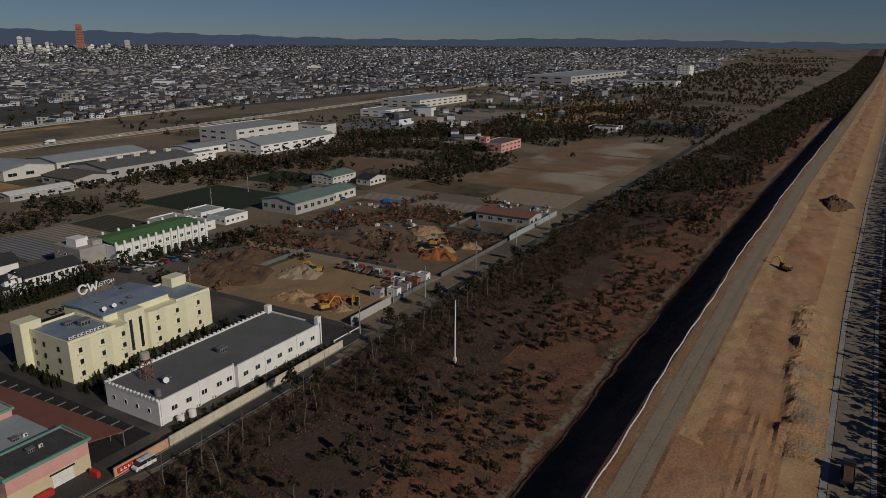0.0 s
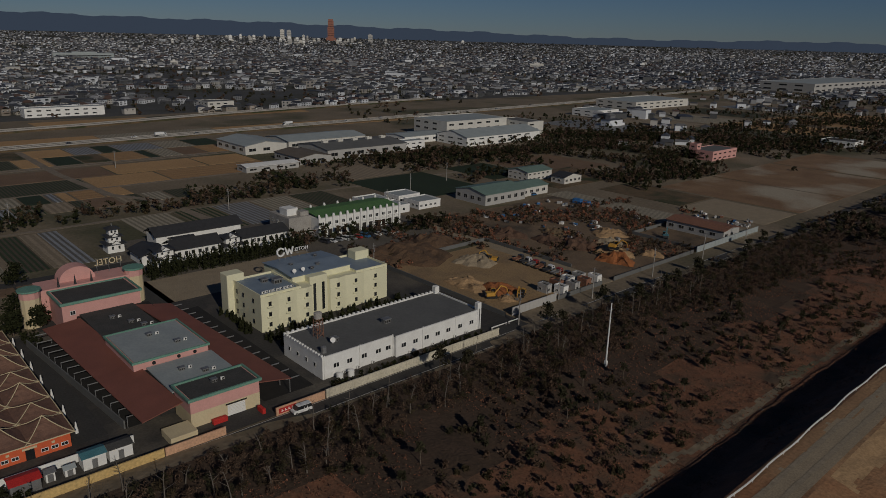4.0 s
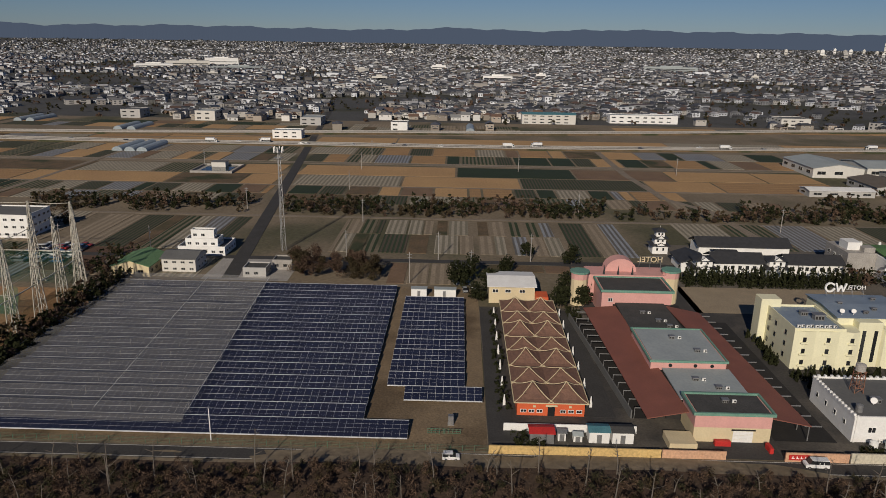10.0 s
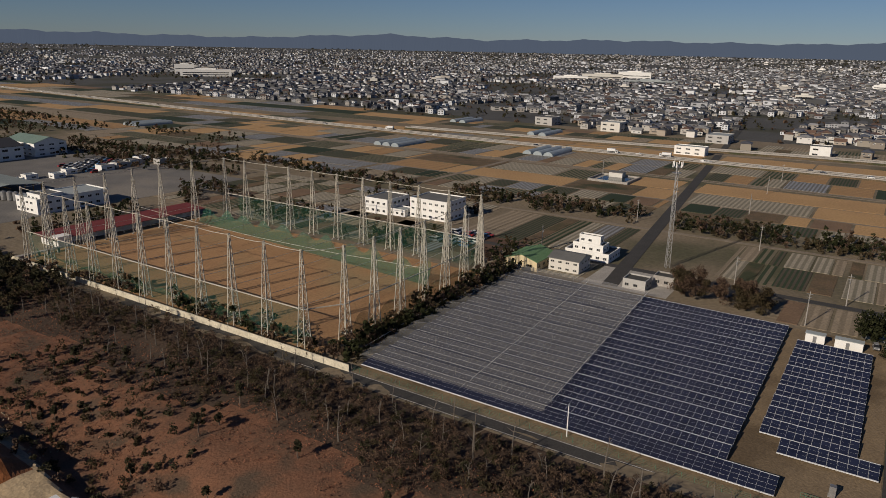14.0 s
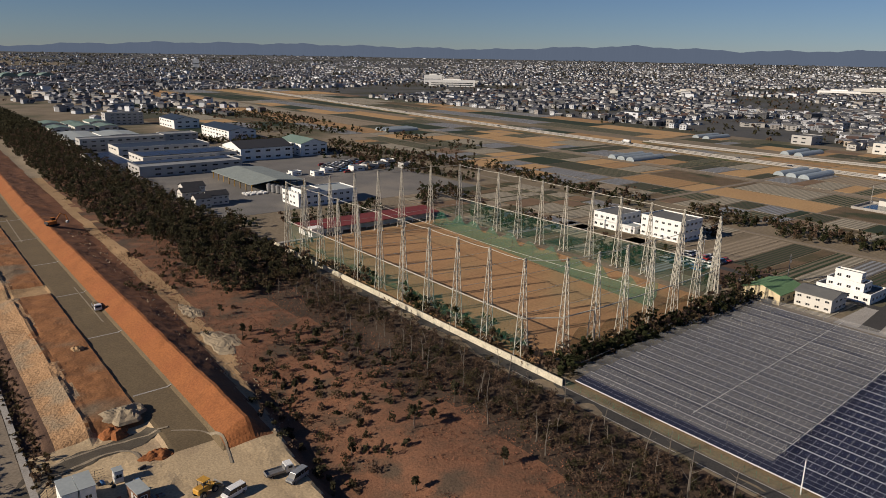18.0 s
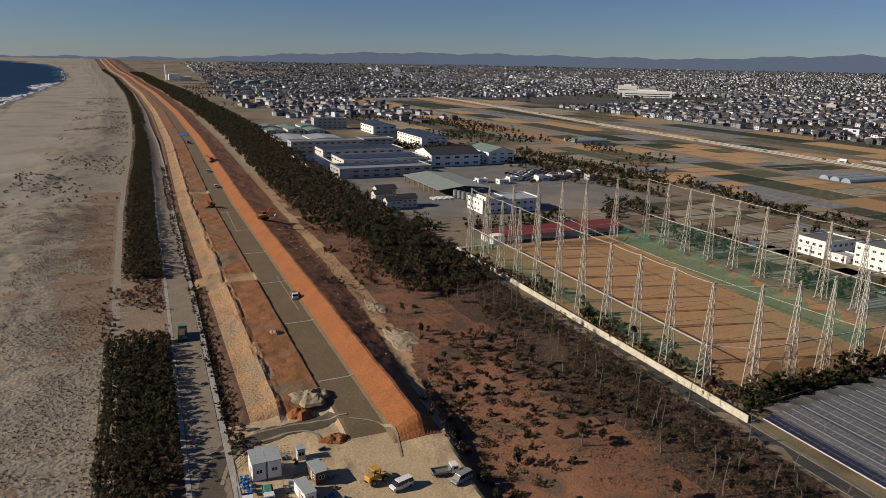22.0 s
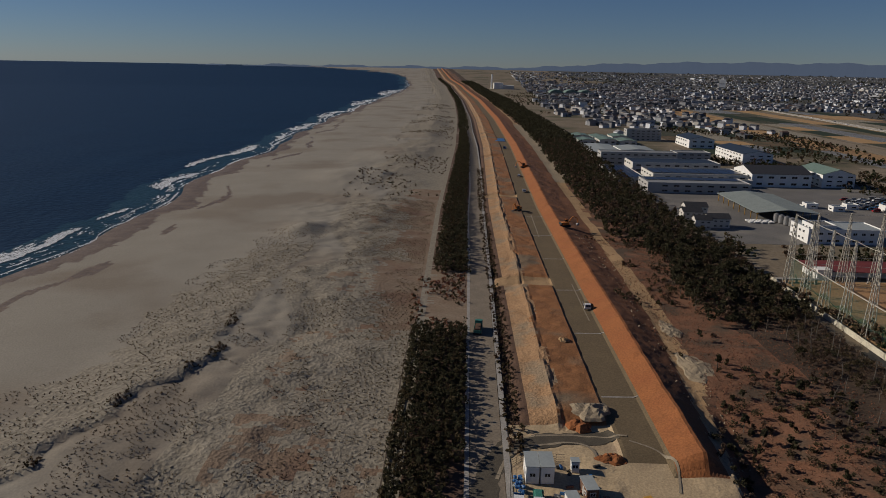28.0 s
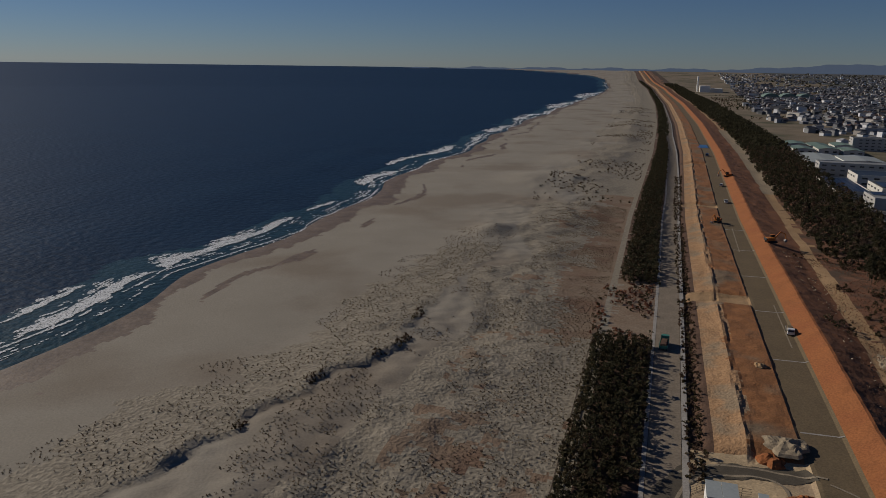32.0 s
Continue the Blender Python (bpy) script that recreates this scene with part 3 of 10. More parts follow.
def wood(name, x, y, h, r, k, leaf, materials, label, low=0.25, index=None, category="trees", thin=1.0):
    x = np.where(x > -119, x + bend(y), x)
    xyz = np.stack([x, y, ground_z(x, y)], 1)
    c = crowns(xyz, h, r, k, low=low)
    size = np.repeat(leaf * RNG.uniform(0.7, 1.3, len(h)), k)
    me = quads_mesh(name, c, size, materials, None if index is None else np.repeat(index, k), thin=thin)
    return tagged(new(name, me), label, category, kind="stuff")


SCRUB = mat("scrub_leaf", (0.068, 0.058, 0.031), (0.085, 0.06, 0.036), size=3, leaf=0.4, rough=0.95, island=0.4, spec=0.1)
TWIG = mat("bare_twigs", (0.135, 0.09, 0.062), (0.09, 0.06, 0.043), size=4, leaf=0.3, rough=0.95, island=0.4, spec=0.1)
RUST = mat("dead_red_grass", (0.25, 0.112, 0.068), (0.18, 0.084, 0.054), size=6, rough=1.0, island=0.35, spec=0.05)
STRAW = mat("dry_dune_grass", (0.20, 0.16, 0.105), (0.13, 0.095, 0.06), size=5, rough=1.0, island=0.35, spec=0.05)
GREEN = mat("broad_leaf", (0.042, 0.046, 0.019), (0.027, 0.031, 0.014), size=2, leaf=0.4, rough=0.85, island=0.4, spec=0.15)
PALE_BARK = mat("pale_bark", (0.165, 0.142, 0.118), (0.11, 0.094, 0.078), size=0.6, rough=0.95)

def wood_edge(y):
    """x of the seaward edge of the southern pine wood."""
    return np.interp(y, [-2600, -1465, -1146, -897, -536, -430], [-74, -69, -71, -75, -67, -62])


# the coastal wood: dense dark pines to the south-west, thinner scrub on red dead grass elsewhere
x, y = scatter(-118, -72, -760, -215, 3.6, lambda x, y: (x < -82 + 10 * wave(x, y, 40, 2)) | (y < -320) & (x < wood_edge(y) - 4 + 4 * wave(x, y, 12, 3)) & (wave(x, y, 25, 5) > -0.75))
n = len(x)
wood("pine_wood", x, y, RNG.uniform(5, 8.5, n), RNG.uniform(2.0, 3.2, n), 62, 0.5, [LEAF, TWIG, SCRUB], "dense dark green wood of coastal pines", index=RNG.choice(3, n, p=[0.62, 0.2, 0.18]))
x, y = scatter(-118, -68, -3000, -760, 6.0, lambda x, y: x < wood_edge(y) + 2 * wave(x, y, 30, 2))
n = len(x)
wood("far_pine_wood", x, y, RNG.uniform(6, 9, n), RNG.uniform(3.4, 5, n), 22, 1.25, [LEAF], "distant dark belt of coastal pines")
x, y = scatter(-118, -58, 330, 900, 4.2, lambda x, y: (wave(x, y, 30, 3) > -0.2 - (y - 330) / 400) & (x < -64 + 6 * wave(x, y, 14, 1)))
n = len(x)
wood("mixed_wood", x, y, RNG.uniform(4, 7.5, n), RNG.uniform(1.9, 3.2, n), 30, 0.75, [LEAF, TWIG], "dark wood of pines and bare trees", index=(RNG.random(n) < 0.4))
x, y = scatter(-118, -44, 900, 3600, 7.0)
x2, y2 = scatter(-420, -118, 1150, 3400, 21, lambda x, y: wave(x, y, 90, 4) > -0.35)
x, y = np.concatenate([x, x2]), np.concatenate([y, y2])
n = len(x)
wood("far_mixed_wood", x, y, RNG.uniform(6, 9, n), RNG.uniform(4, 6, n), 13, 1.9, [LEAF, TWIG], "distant dark belt of mixed wood", index=(RNG.random(n) < 0.3))
x, y = scatter(-116.5, -86, -230, 330, 2.6, lambda x, y: (x < -97 + 9 * wave(x, y, 22, 2)) & (np.hypot(x, y) > 86))
n = len(x)
wood("scrub_belt", x, y, RNG.uniform(1.8, 5.2, n) * np.where((x < -110) & (y > -115) & (y < 140), 0.55, 1.0), RNG.uniform(1.4, 2.5, n), 86, 0.36, [SCRUB, TWIG, LEAF], "dense grey-brown scrub and young trees", low=0.05, index=RNG.choice(3, n, p=[0.28, 0.57, 0.15]), thin=0.4)
x, y = scatter(-100, -56, -330, 420, 4.2, lambda x, y: (wave(x, y, 19, 6) + 0.5 * wave(x, y, 7, 2) > np.where(y > 60, -0.12, -0.14)) & (np.hypot(x, y) > 84))
n = len(x)
wood("thicket", x, y, RNG.uniform(0.8, 3.0, n), RNG.uniform(0.9, 2.4, n), 74, 0.30, [SCRUB, TWIG, LEAF], "low dark bushes among red dead grass", low=0.0, index=RNG.choice(3, n, p=[0.5, 0.25, 0.25]))
x, y = scatter(-104, -42, -330, 430, 1.25, lambda x, y: (np.hypot(x, y) > 84) & (wave(x, y, 9, 4) > -0.55) & (x < np.where(y > 60, -44, -56) + 3 * wave(x, y, 8, 4)) & ((y > 0) | (x < -64)))
n = len(x)
wood("dead_grass", x, y, RNG.uniform(0.4, 1.1, n), RNG.uniform(0.5, 1.0, n), 6, 0.2, [RUST, TWIG], "rusty red dead grass and bracken", low=-0.1, index=(RNG.random(n) < np.where(y > 60, 0.45, 0.25)), category="grass", thin=0.55)

# pine belts along the coastal road
x, y = scatter(-4, 9, -900, -268, 1.9, lambda x, y: (x > road_mid(y) + 4.2) & (x < 9 - 0.004 * (-268 - y)))
n = len(x)
wood("roadside_pines", x, y, RNG.uniform(3.6, 5.6, n), RNG.uniform(1.4, 2.1, n), 30, 0.44, [LEAF, SCRUB], "clipped dark pine belt beside the coastal road", low=0.0, index=(RNG.random(n) < 0.3))
x, y = scatter(-4, 8, -3300, -900, 4.5)
n = len(x)
wood("far_roadside_pines", x, y, RNG.uniform(4, 6, n), RNG.uniform(2.4, 3, n), 16, 0.9, [LEAF], "far dark pine belt beside the coastal road", low=0.0)
x, y = scatter(-3, 14, -206, -84, 1.5, lambda x, y: (x > road_mid(y) + 5.0 + 3 * (y > -128)) & (x < 14 + 0.01 * (y + 120)))
n = len(x)
wood("roadside_pines", x, y, RNG.uniform(3.0, 5.4, n), RNG.uniform(1.1, 1.9, n), 46, 0.32, [LEAF, SCRUB], "dark young pine belt above the beach", low=0.0, index=(RNG.random(n) < 0.3))
x, y = scatter(-3, 16, -268, -205, 2.0, lambda x, y: wave(x, y, 8, 3) > 0.0)
n = len(x)
wood("scrub_gap", x, y, RNG.uniform(0.6, 1.8, n), RNG.uniform(0.7, 1.3, n), 18, 0.34, [SCRUB, RUST], "sparse scrub between two pine belts", low=0.0, index=(RNG.random(n) < 0.5))
x, y = scatter(5, 24, 80, 700, 2.8, lambda x, y: x > road_mid(y) + 6.5)
n = len(x)
wood("roadside_pines", x, y, RNG.uniform(5, 8, n), RNG.uniform(1.6, 2.6, n), 36, 0.55, [LEAF], "tall dark pines shading the coastal road", low=0.1)
x, y = scatter(-15.5, -11.2, -560, -134, 1.5, lambda x, y: (np.abs((y + 262) % 130) > 9))
n = len(x)
wood("ditch_scrub", x, y, RNG.uniform(0.8, 2.0, n), RNG.uniform(0.7, 1.2, n), 16, 0.34, [SCRUB, TWIG], "dark scrub in a roadside ditch", low=0.0, index=(RNG.random(n) < 0.5))
x, y = scatter(14, 78, -420, -92, 1.15, lambda x, y: (wave(x, y, 13, 3) + 0.7 * wave(x, y, 4, 2) > -0.35) & (x < scarp(y) - 3 - 14 * (wave(x, y, 25, 1) > 0.1)))
x2, y2 = scatter(60, 135, -330, -92, 1.3, lambda x, y: (x > scarp(y) + 0.5) & (x < scarp(y) + 27 + 8 * wave(x, y, 14, 3)) & (wave(x, y, 3, 5) > -0.4))
x, y = np.concatenate([x, x2]), np.concatenate([y, y2])
n = len(x)
wood("dune_grass", x, y, RNG.uniform(0.2, 0.55, n), RNG.uniform(0.25, 0.6, n), 4, 0.19, [STRAW, TWIG], "dry tufts of straw-coloured dune grass", low=-0.1, index=(RNG.random(n) < 0.22), category="grass")
x, y = scatter(14, 90, -1500, -420, 5, lambda x, y: (wave(x, y, 30, 4) + 0.6 * wave(x, y, 9, 2) > 0.15) & (x < 75))
n = len(x)
wood("far_dune_grass", x, y, RNG.uniform(0.4, 0.9, n), RNG.uniform(0.8, 1.6, n), 8, 0.5, [STRAW, TWIG, SCRUB], "distant patches of dune grass", low=-0.1, index=RNG.choice(3, n, p=[0.4, 0.4, 0.2]), category="grass")
x, y = scatter(58, 96, -215, -92, 1.0, lambda x, y: (np.abs(x - scarp(y)) < 1.1) & (wave(x, y, 9, 5) > 0.0))
n = len(x)
wood("scarp_roots", x, y, RNG.uniform(0.5, 1.2, n), RNG.uniform(0.5, 0.9, n), 12, 0.3, [SCRUB, TWIG], "dark roots and scrub on an eroded dune edge", low=-0.6, index=(RNG.random(n) < 0.6))


def pine_mesh(h, r, k, leaf):
    p = np.zeros((1, 3))
    return quads_mesh("crown", crowns(p, np.array([h]), np.array([r]), k, lobes=9, low=0.35), leaf * RNG.uniform(0.7, 1.3, k), [LEAF])


def trunk_mesh(h, lean=0.0, bare=False):
    bm = bmesh.new()
    pts = [Vector((lean * h * t * t, 0.15 * math.sin(5 * t), h * t)) for t in (0, 0.3, 0.6, 0.95)]
    for i in range(3):
        tube(bm, pts[i], pts[i + 1], 0.16 * (1 - i * 0.25), 0.16 * (0.75 - i * 0.25), n=5, cap=False)
    for i in range(6 if bare else 5):
        t = RNG.uniform(0.4, 0.92)
        a = RNG.uniform(0, 6.3)
        o = Vector((lean * h * t * t, 0, h * t))
        ln = (1.1 - t) * h * (0.38 if bare else 0.5)
        tube(bm, o, o + Vector((math.cos(a) * ln, math.sin(a) * ln, ln * 0.7)), 0.06, 0.02, n=3, cap=False)
    me = bpy.data.meshes.new("trunk")
    bm.to_mesh(me)
    bm.free()
    me.materials.append(PALE_BARK if bare else BARK)
    return me


def tree_kind(name, label, trunk, crown=None):
    t = thing(name, 0, 0, -50, label=label, category="tree")
    share("trunk", trunk, t)
    if crown:
        share("crown", crown, t)
    return t


def plant(kinds, places, group="", s0=0.8, s1=1.25):
    """Copies of tree kinds at the places; the first of each kind is moved, not copied."""
    fresh = set(kinds)
    for x, y in places:
        k = kinds[RNG.integers(len(kinds))]
        s = RNG.uniform(s0, s1)
        m = pose(x, y, float(ground_z(x, y)) - 0.1, 0, 0, RNG.uniform(0, 360))
        if k in fresh:
            fresh.discard(k)
            ob = k
            ob.matrix_basis = m
        else:
            ob = copy_thing(k, m)
            ob.location = m.translation
            ob.rotation_euler = m.to_euler()
        ob.scale = (s, s, s)
        if group:
            ob["group"] = group
    for k in fresh:
        for c in list(k.children):
            bpy.data.objects.remove(c)
        bpy.data.objects.remove(k)


bare = [tree_kind("bare_tree", "pale leafless tree standing in coastal scrub", trunk_mesh(h, ln, True)) for h, ln in ((6, 0.1), (7.5, -0.15), (5, 0.3), (8, 0.05))]
bx1, by1 = scatter(-117, -94, -215, 230, 8.0, lambda x, y: np.hypot(x, y) > 90)
plant(bare, list(zip(bx1, by1))[:140], "bare trees in the coastal wood")
x, y = scatter(-100, -66, -215, 230, 17, lambda x, y: np.hypot(x, y) > 105)
low = [tree_kind("young_pine", "dark green young pine on red dead grass", trunk_mesh(h * 0.8), pine_mesh(h, r, 150, 0.34)) for h, r in ((4, 1.5), (5.5, 1.8), (3.2, 1.5))]
plant(low, list(zip(x, y)), "young pines in the coastal wood")
tall = [tree_kind("pine_tree", "dark green pine with a bare leaning trunk", trunk_mesh(h * 0.85, ln), pine_mesh(h, r, 260, 0.36)) for h, r, ln in ((7.5, 2.4, 0.05), (9, 2.8, -0.08), (6.5, 2.5, 0.12))]
x, y = scatter(-116, -80, -330, -225, 7.5)
x2, y2 = scatter(-117, -108, 90, 330, 11)
plant(tall, list(zip(x, y)) + list(zip(x2, y2)), "pines of the coastal wood")

# ---------------------------------------------------------------- farmland, roads, town


def striped(name, c1, c2, period, axis, soft=0.2, rough=0.95):
    """Crop rows: two colours in bands of the given period along an axis, with some unevenness."""
    m = mat(name, c1, tuple(v * 0.8 for v in c1), size=9, fine=0.8, bump=0.4, rough=rough)
    N, Lk = m.node_tree.nodes, m.node_tree.links
    w = N.new("ShaderNodeTexWave")
    w.wave_type, w.bands_direction = "BANDS", axis
    w.inputs["Scale"].default_value, w.inputs["Distortion"].default_value, w.inputs["Detail Scale"].default_value = 0.314 / period, 0.6, 0.3
    geo = N.new("ShaderNodeNewGeometry")
    Lk.new(geo.outputs["Position"], w.inputs["Vector"])
    mr = N.new("ShaderNodeMapRange")
    mr.inputs[1].default_value, mr.inputs[2].default_value = 0.5 - soft, 0.5 + soft
    Lk.new(w.outputs[1], mr.inputs[0])
    mx = N.new("ShaderNodeMix")
    mx.data_type = "RGBA"
    hsv = next(n for n in N if n.type == "HUE_SAT")
    src = hsv.inputs["Color"].links[0].from_socket
    mx.inputs[7].default_value = (*c2, 1)
    Lk.new(mr.outputs[0], mx.inputs[0])
    Lk.new(src, mx.inputs[6])
    Lk.new(mx.outputs[2], hsv.inputs["Color"])
    return m


STUBBLE = mat("rice_stubble", (0.42, 0.265, 0.125), (0.35, 0.215, 0.105), size=25, fine=1.0, bump=0.3, rough=0.95)
STUBBLE2 = striped("rice_stubble_rows", (0.36, 0.22, 0.105), (0.29, 0.175, 0.085), 6.0, "X")
ONION_X = striped("green_crop_rows", (0.033, 0.05, 0.022), (0.15, 0.125, 0.085), 2.6, "Y", 0.1)
ONION_Y = striped("green_crop_rows_across", (0.033, 0.05, 0.024), (0.08, 0.065, 0.045), 1.8, "Y")
PLOT_Y = striped("grey_tilled_rows", (0.35, 0.305, 0.235), (0.185, 0.165, 0.12), 2.4, "Y")
PLOT_X = striped("brown_tilled_rows", (0.30, 0.24, 0.17), (0.20, 0.16, 0.112), 3.1, "Y")
FILM = striped("plastic_film_rows", (0.30, 0.305, 0.305), (0.13, 0.115, 0.09), 2.2, "Y", rough=0.5)
BARE = mat("bare_field", (0.20, 0.13, 0.08), (0.145, 0.095, 0.06), size=12, fine=0.8, bump=0.4)
WEEDS = mat("rough_grass", (0.16, 0.105, 0.06), (0.09, 0.07, 0.04), size=7, fine=0.8, bump=0.8, third=(0.045, 0.05, 0.022))
GREENF = mat("green_field", (0.028, 0.042, 0.020), (0.022, 0.032, 0.017), size=14, fine=1.0, bump=0.3)
CLEARED = mat("cleared_ground", (0.27, 0.175, 0.10), (0.165, 0.098, 0.055), size=17, fine=0.9, bump=0.6, third=(0.35, 0.30, 0.225))
FIELD_MATS = [STUBBLE, STUBBLE2, ONION_X, ONION_Y, PLOT_Y, PLOT_X, FILM, BARE, WEEDS, GREENF, CLEARED]
LABELS = ["tan rice stubble field", "tan field of stubble rows", "dark green field of crop rows", "dark green crop rows", "grey tilled vegetable plot", "brown tilled plot", "field under pale plastic film", "bare brown field", "rough grass plot", "plain dark green field", "brown cleared ground with pale patches"]


def field(x0, x1, y0, y1, k, z=0.0):
    """A field as a low bed with sloping edges."""
    bm = bmesh.new()
    poly(bm, [(x0, y0), (x1, y0), (x1, y1), (x0, y1)], z - 0.3, z + 0.12 + 0.01 * (k % 5))
    return link("field", bm, FIELD_MATS[k], kind="structure", label=LABELS[k] + " on the coastal plain", category="field")


def band(x0, x1, y0, y1, wmin, wmax, weights, gap=1.2, along="y"):
    y = y0
    w = np.array(weights, float) / sum(weights)
    while y < y1 - 3:
        step = min(RNG.uniform(wmin, wmax), y1 - y)
        field(x0, x1, y, y + step - gap, int(RNG.choice(10, p=w)))
        y += step


#        stub stubR onX onY plotY plotX film bare weed green
P_NEAR = [0, 0, 2, 2, 7, 5, 2, 2, 3, 0]
P_BIG = [10, 5, 0.4, 0.4, 0.5, 0.5, 0.3, 1, 1.2, 0.3]
P_MIX = [2, 2, 3, 3, 3, 1, 3, 1, 1, 3]
P_SOUTH = [5, 3, 3, 2, 3, 2, 3, 1, 1, 2]
for yy0, yy1, k in ((-48.5, -47, 5), (-46, -30, 4), (-29, -8, 3), (-7, 10, 4), (11, 24, 8), (25, 32, 4), (33, 46, 7)):
    field(-314, -262, yy0, yy1, k) if yy1 - yy0 < 5 else (band(-314, -290, yy0, yy1, 5, 11, P_NEAR, 0.8), band(-289, -262, yy0, yy1, 5, 12, P_NEAR, 0.8))
for yy0, yy1, k in ((-62, -40, 4), (-39, -20, 2), (-19, 0, 6), (1, 22, 4), (23, 44, 3)):
    field(-318, -276, yy0 + 162, yy1 + 161, k)
band(-264, -242, -268, -166, 6, 13, P_NEAR, 0.9)
band(-240, -223, -268, -150, 7, 15, P_NEAR, 0.9)
band(-249, -226, -22, 8, 6, 11, P_NEAR, 0.8)
band(-249, -241, 10, 76, 8, 14, P_NEAR, 0.8)
band(-250, -228, -128, -88, 8, 14, P_NEAR, 0.8)
band(-314, -262, -160, -92, 6, 13, P_NEAR, 0.8)
band(-314, -262, 48, 74, 6, 12, P_NEAR, 0.8)


def lane_y(x):
    """y of the farm road that runs from the mast to the highway and on."""
    return -80 + (x + 258) * 0.12


for (xa, xb), (wmin, wmax), pp, yn in (((-366, -346), (5, 16), P_NEAR, 170), ((-389, -368), (5, 20), P_MIX, 125), ((-422, -392), (35, 90), P_BIG, 225), ((-456, -424), (40, 110), P_BIG, 225), ((-503, -471), (7, 26), P_MIX, 240), ((-537, -505), (9, 34), P_MIX, 240),
                                       ((-594, -560), (40, 120), P_BIG, 500)):
    ym = lane_y((xa + xb) / 2)
    band(xa, xb, ym + 5, yn, wmin, wmax, pp, 1.4)
    band(xa, xb, -300, ym - 5, wmin, wmax, pp, 1.4)
    band(xa, xb, -620, -302, 14, 46, P_SOUTH, 1.4)
    band(xa, xb, -1500, -622, 3 * wmin + 25, 3 * wmax + 40, pp, 2.0) if xa < -380 else None
for xa, xb in ((-668, -640), (-692, -671)):
    band(xa, xb, -100, 60, 8, 26, P_NEAR, 1.5)
    band(xa, xb, -420, -140, 12, 40, P_MIX, 1.5)
band(-700, -674, 150, 420, 40, 110, P_BIG, 2.0)
for xa in (-660, -700, -740):
    band(xa, xa + 36, -1500, -430, 60, 150, P_MIX, 3)
for xa, xb in ((-376, -330), (-330, -292), (-290, -240)):
    band(xa + 2, xb, -1400, -700, 40, 110, P_MIX, 3)
for xa, xb in ((-318, -306), (-304, -292), (-290, -268)):
    band(xa, xb, -330, -165, 8, 20, P_NEAR, 1.5)
band(-266, -256, -330, -170, 8, 20, P_NEAR, 1.5)
band(-250, -226, -330, -272, 6, 14, P_NEAR, 1.2)
band(-240, -130, 300, 318, 30, 60, P_NEAR)
field(-214, -140, 520, 600, 10)
field(-214, -134, 372, 431, 10)
field(-232, -180, 336, 368, 8)
link("gravel_lot", bx(-178, -134, 332, 368, -0.3, 0.14), GRAVEL, kind="structure", label="pale grey gravel lot", category="ground")
field(-214, -134, 433, 517, 10)
field(-330, -272, 230, 286, 9)
field(-372, -334, 236, 300, 5)
field(-332, -276, 346, 410, 7)
field(-332, -286, 306, 342, 9)
field(-288, -246, 318, 380, 8)
for yy in (560, 640, 720, 820, 930):
    field(-360, -250, yy, yy + 70, int(RNG.choice(10)))
    field(-470, -370, yy, yy + 70, int(RNG.choice(10)))


def strip(name, pts, w, m, z=0.05, kind="structure", label="", category="road", t=0.3):
    """A ribbon of road of width w along a line of points, with thickness."""
    bm = bmesh.new()
    rows = []
    for i, (x, y) in enumerate(pts):
        a, b = pts[max(0, i - 1)], pts[min(len(pts) - 1, i + 1)]
        d = Vector((b[0] - a[0], b[1] - a[1])).normalized()
        nx, ny = -d.y * w / 2, d.x * w / 2
        zz = z + float(rise(x, y))
        rows.append([bm.verts.new(p) for p in ((x + nx, y + ny, zz), (x - nx, y - ny, zz), (x + nx, y + ny, zz - t), (x - nx, y - ny, zz - t))])
    for a, b in zip(rows, rows[1:]):
        bm.faces.new((a[0], a[1], b[1], b[0]))
        bm.faces.new((a[2], a[0], b[0], b[2]))
        bm.faces.new((a[1], a[3], b[3], b[1]))
    bmesh.ops.recalc_face_normals(bm, faces=bm.faces)
    return link(name, bm, m, kind=kind, label=label, category=category)


PAINT = mat("road_paint", (0.55, 0.53, 0.48), (0.38, 0.36, 0.33), size=1.2, rough=0.8)
ys = list(range(-3300, 60, 30)) + list(range(60, 1500, 30))
strip("coastal_road", [(float(bend(v) + road_mid(v)), v) for v in ys], 7.0, DUSTY, 0.08, label="dusty two-lane coastal road below the pines")
strip("road_edge", [(float(bend(v) + road_mid(v)) - 4.3, v) for v in ys], 1.3, CONC, 0.14, label="pale concrete road edge", category="kerb")
strip("road_edge", [(float(bend(v) + road_mid(v)) + 4.1, v) for v in ys], 1.0, CONC, 0.13, label="pale concrete road edge", category="kerb")
strip("public_road", [(-121.1 - 0.00004 * max(0, v - 330) ** 2, v) for v in range(-330, 900, 30)], 4.3, ASPHALT, 0.09, label="narrow asphalt lane behind the coastal wood")
strip("road_line", [(-119.2, v) for v in range(-120, 330, 30)], 0.18, PAINT, 0.1, label="worn white edge line", category="marking", t=0.1)
strip("road_line", [(-123.0, v) for v in range(-120, 330, 30)], 0.18, PAINT, 0.1, label="worn white edge line", category="marking", t=0.1)
strip("farm_lane", [(-252, v) for v in range(-330, 120, 30)], 4.0, ASPHALT, 0.1, label="asphalt farm lane")
strip("farm_lane", [(v, lane_y(v)) for v in list(range(-900, -250, 25)) + [-254, -228]], 5.6, ASPHALT, 0.12, label="asphalt farm road towards the highway")
strip("farm_track", [(-536, 107), (-441, 107), (-371, 113), (-343, 128), (-271, 133)], 4.5, DUSTY, 0.16, label="pale farm track between fields")
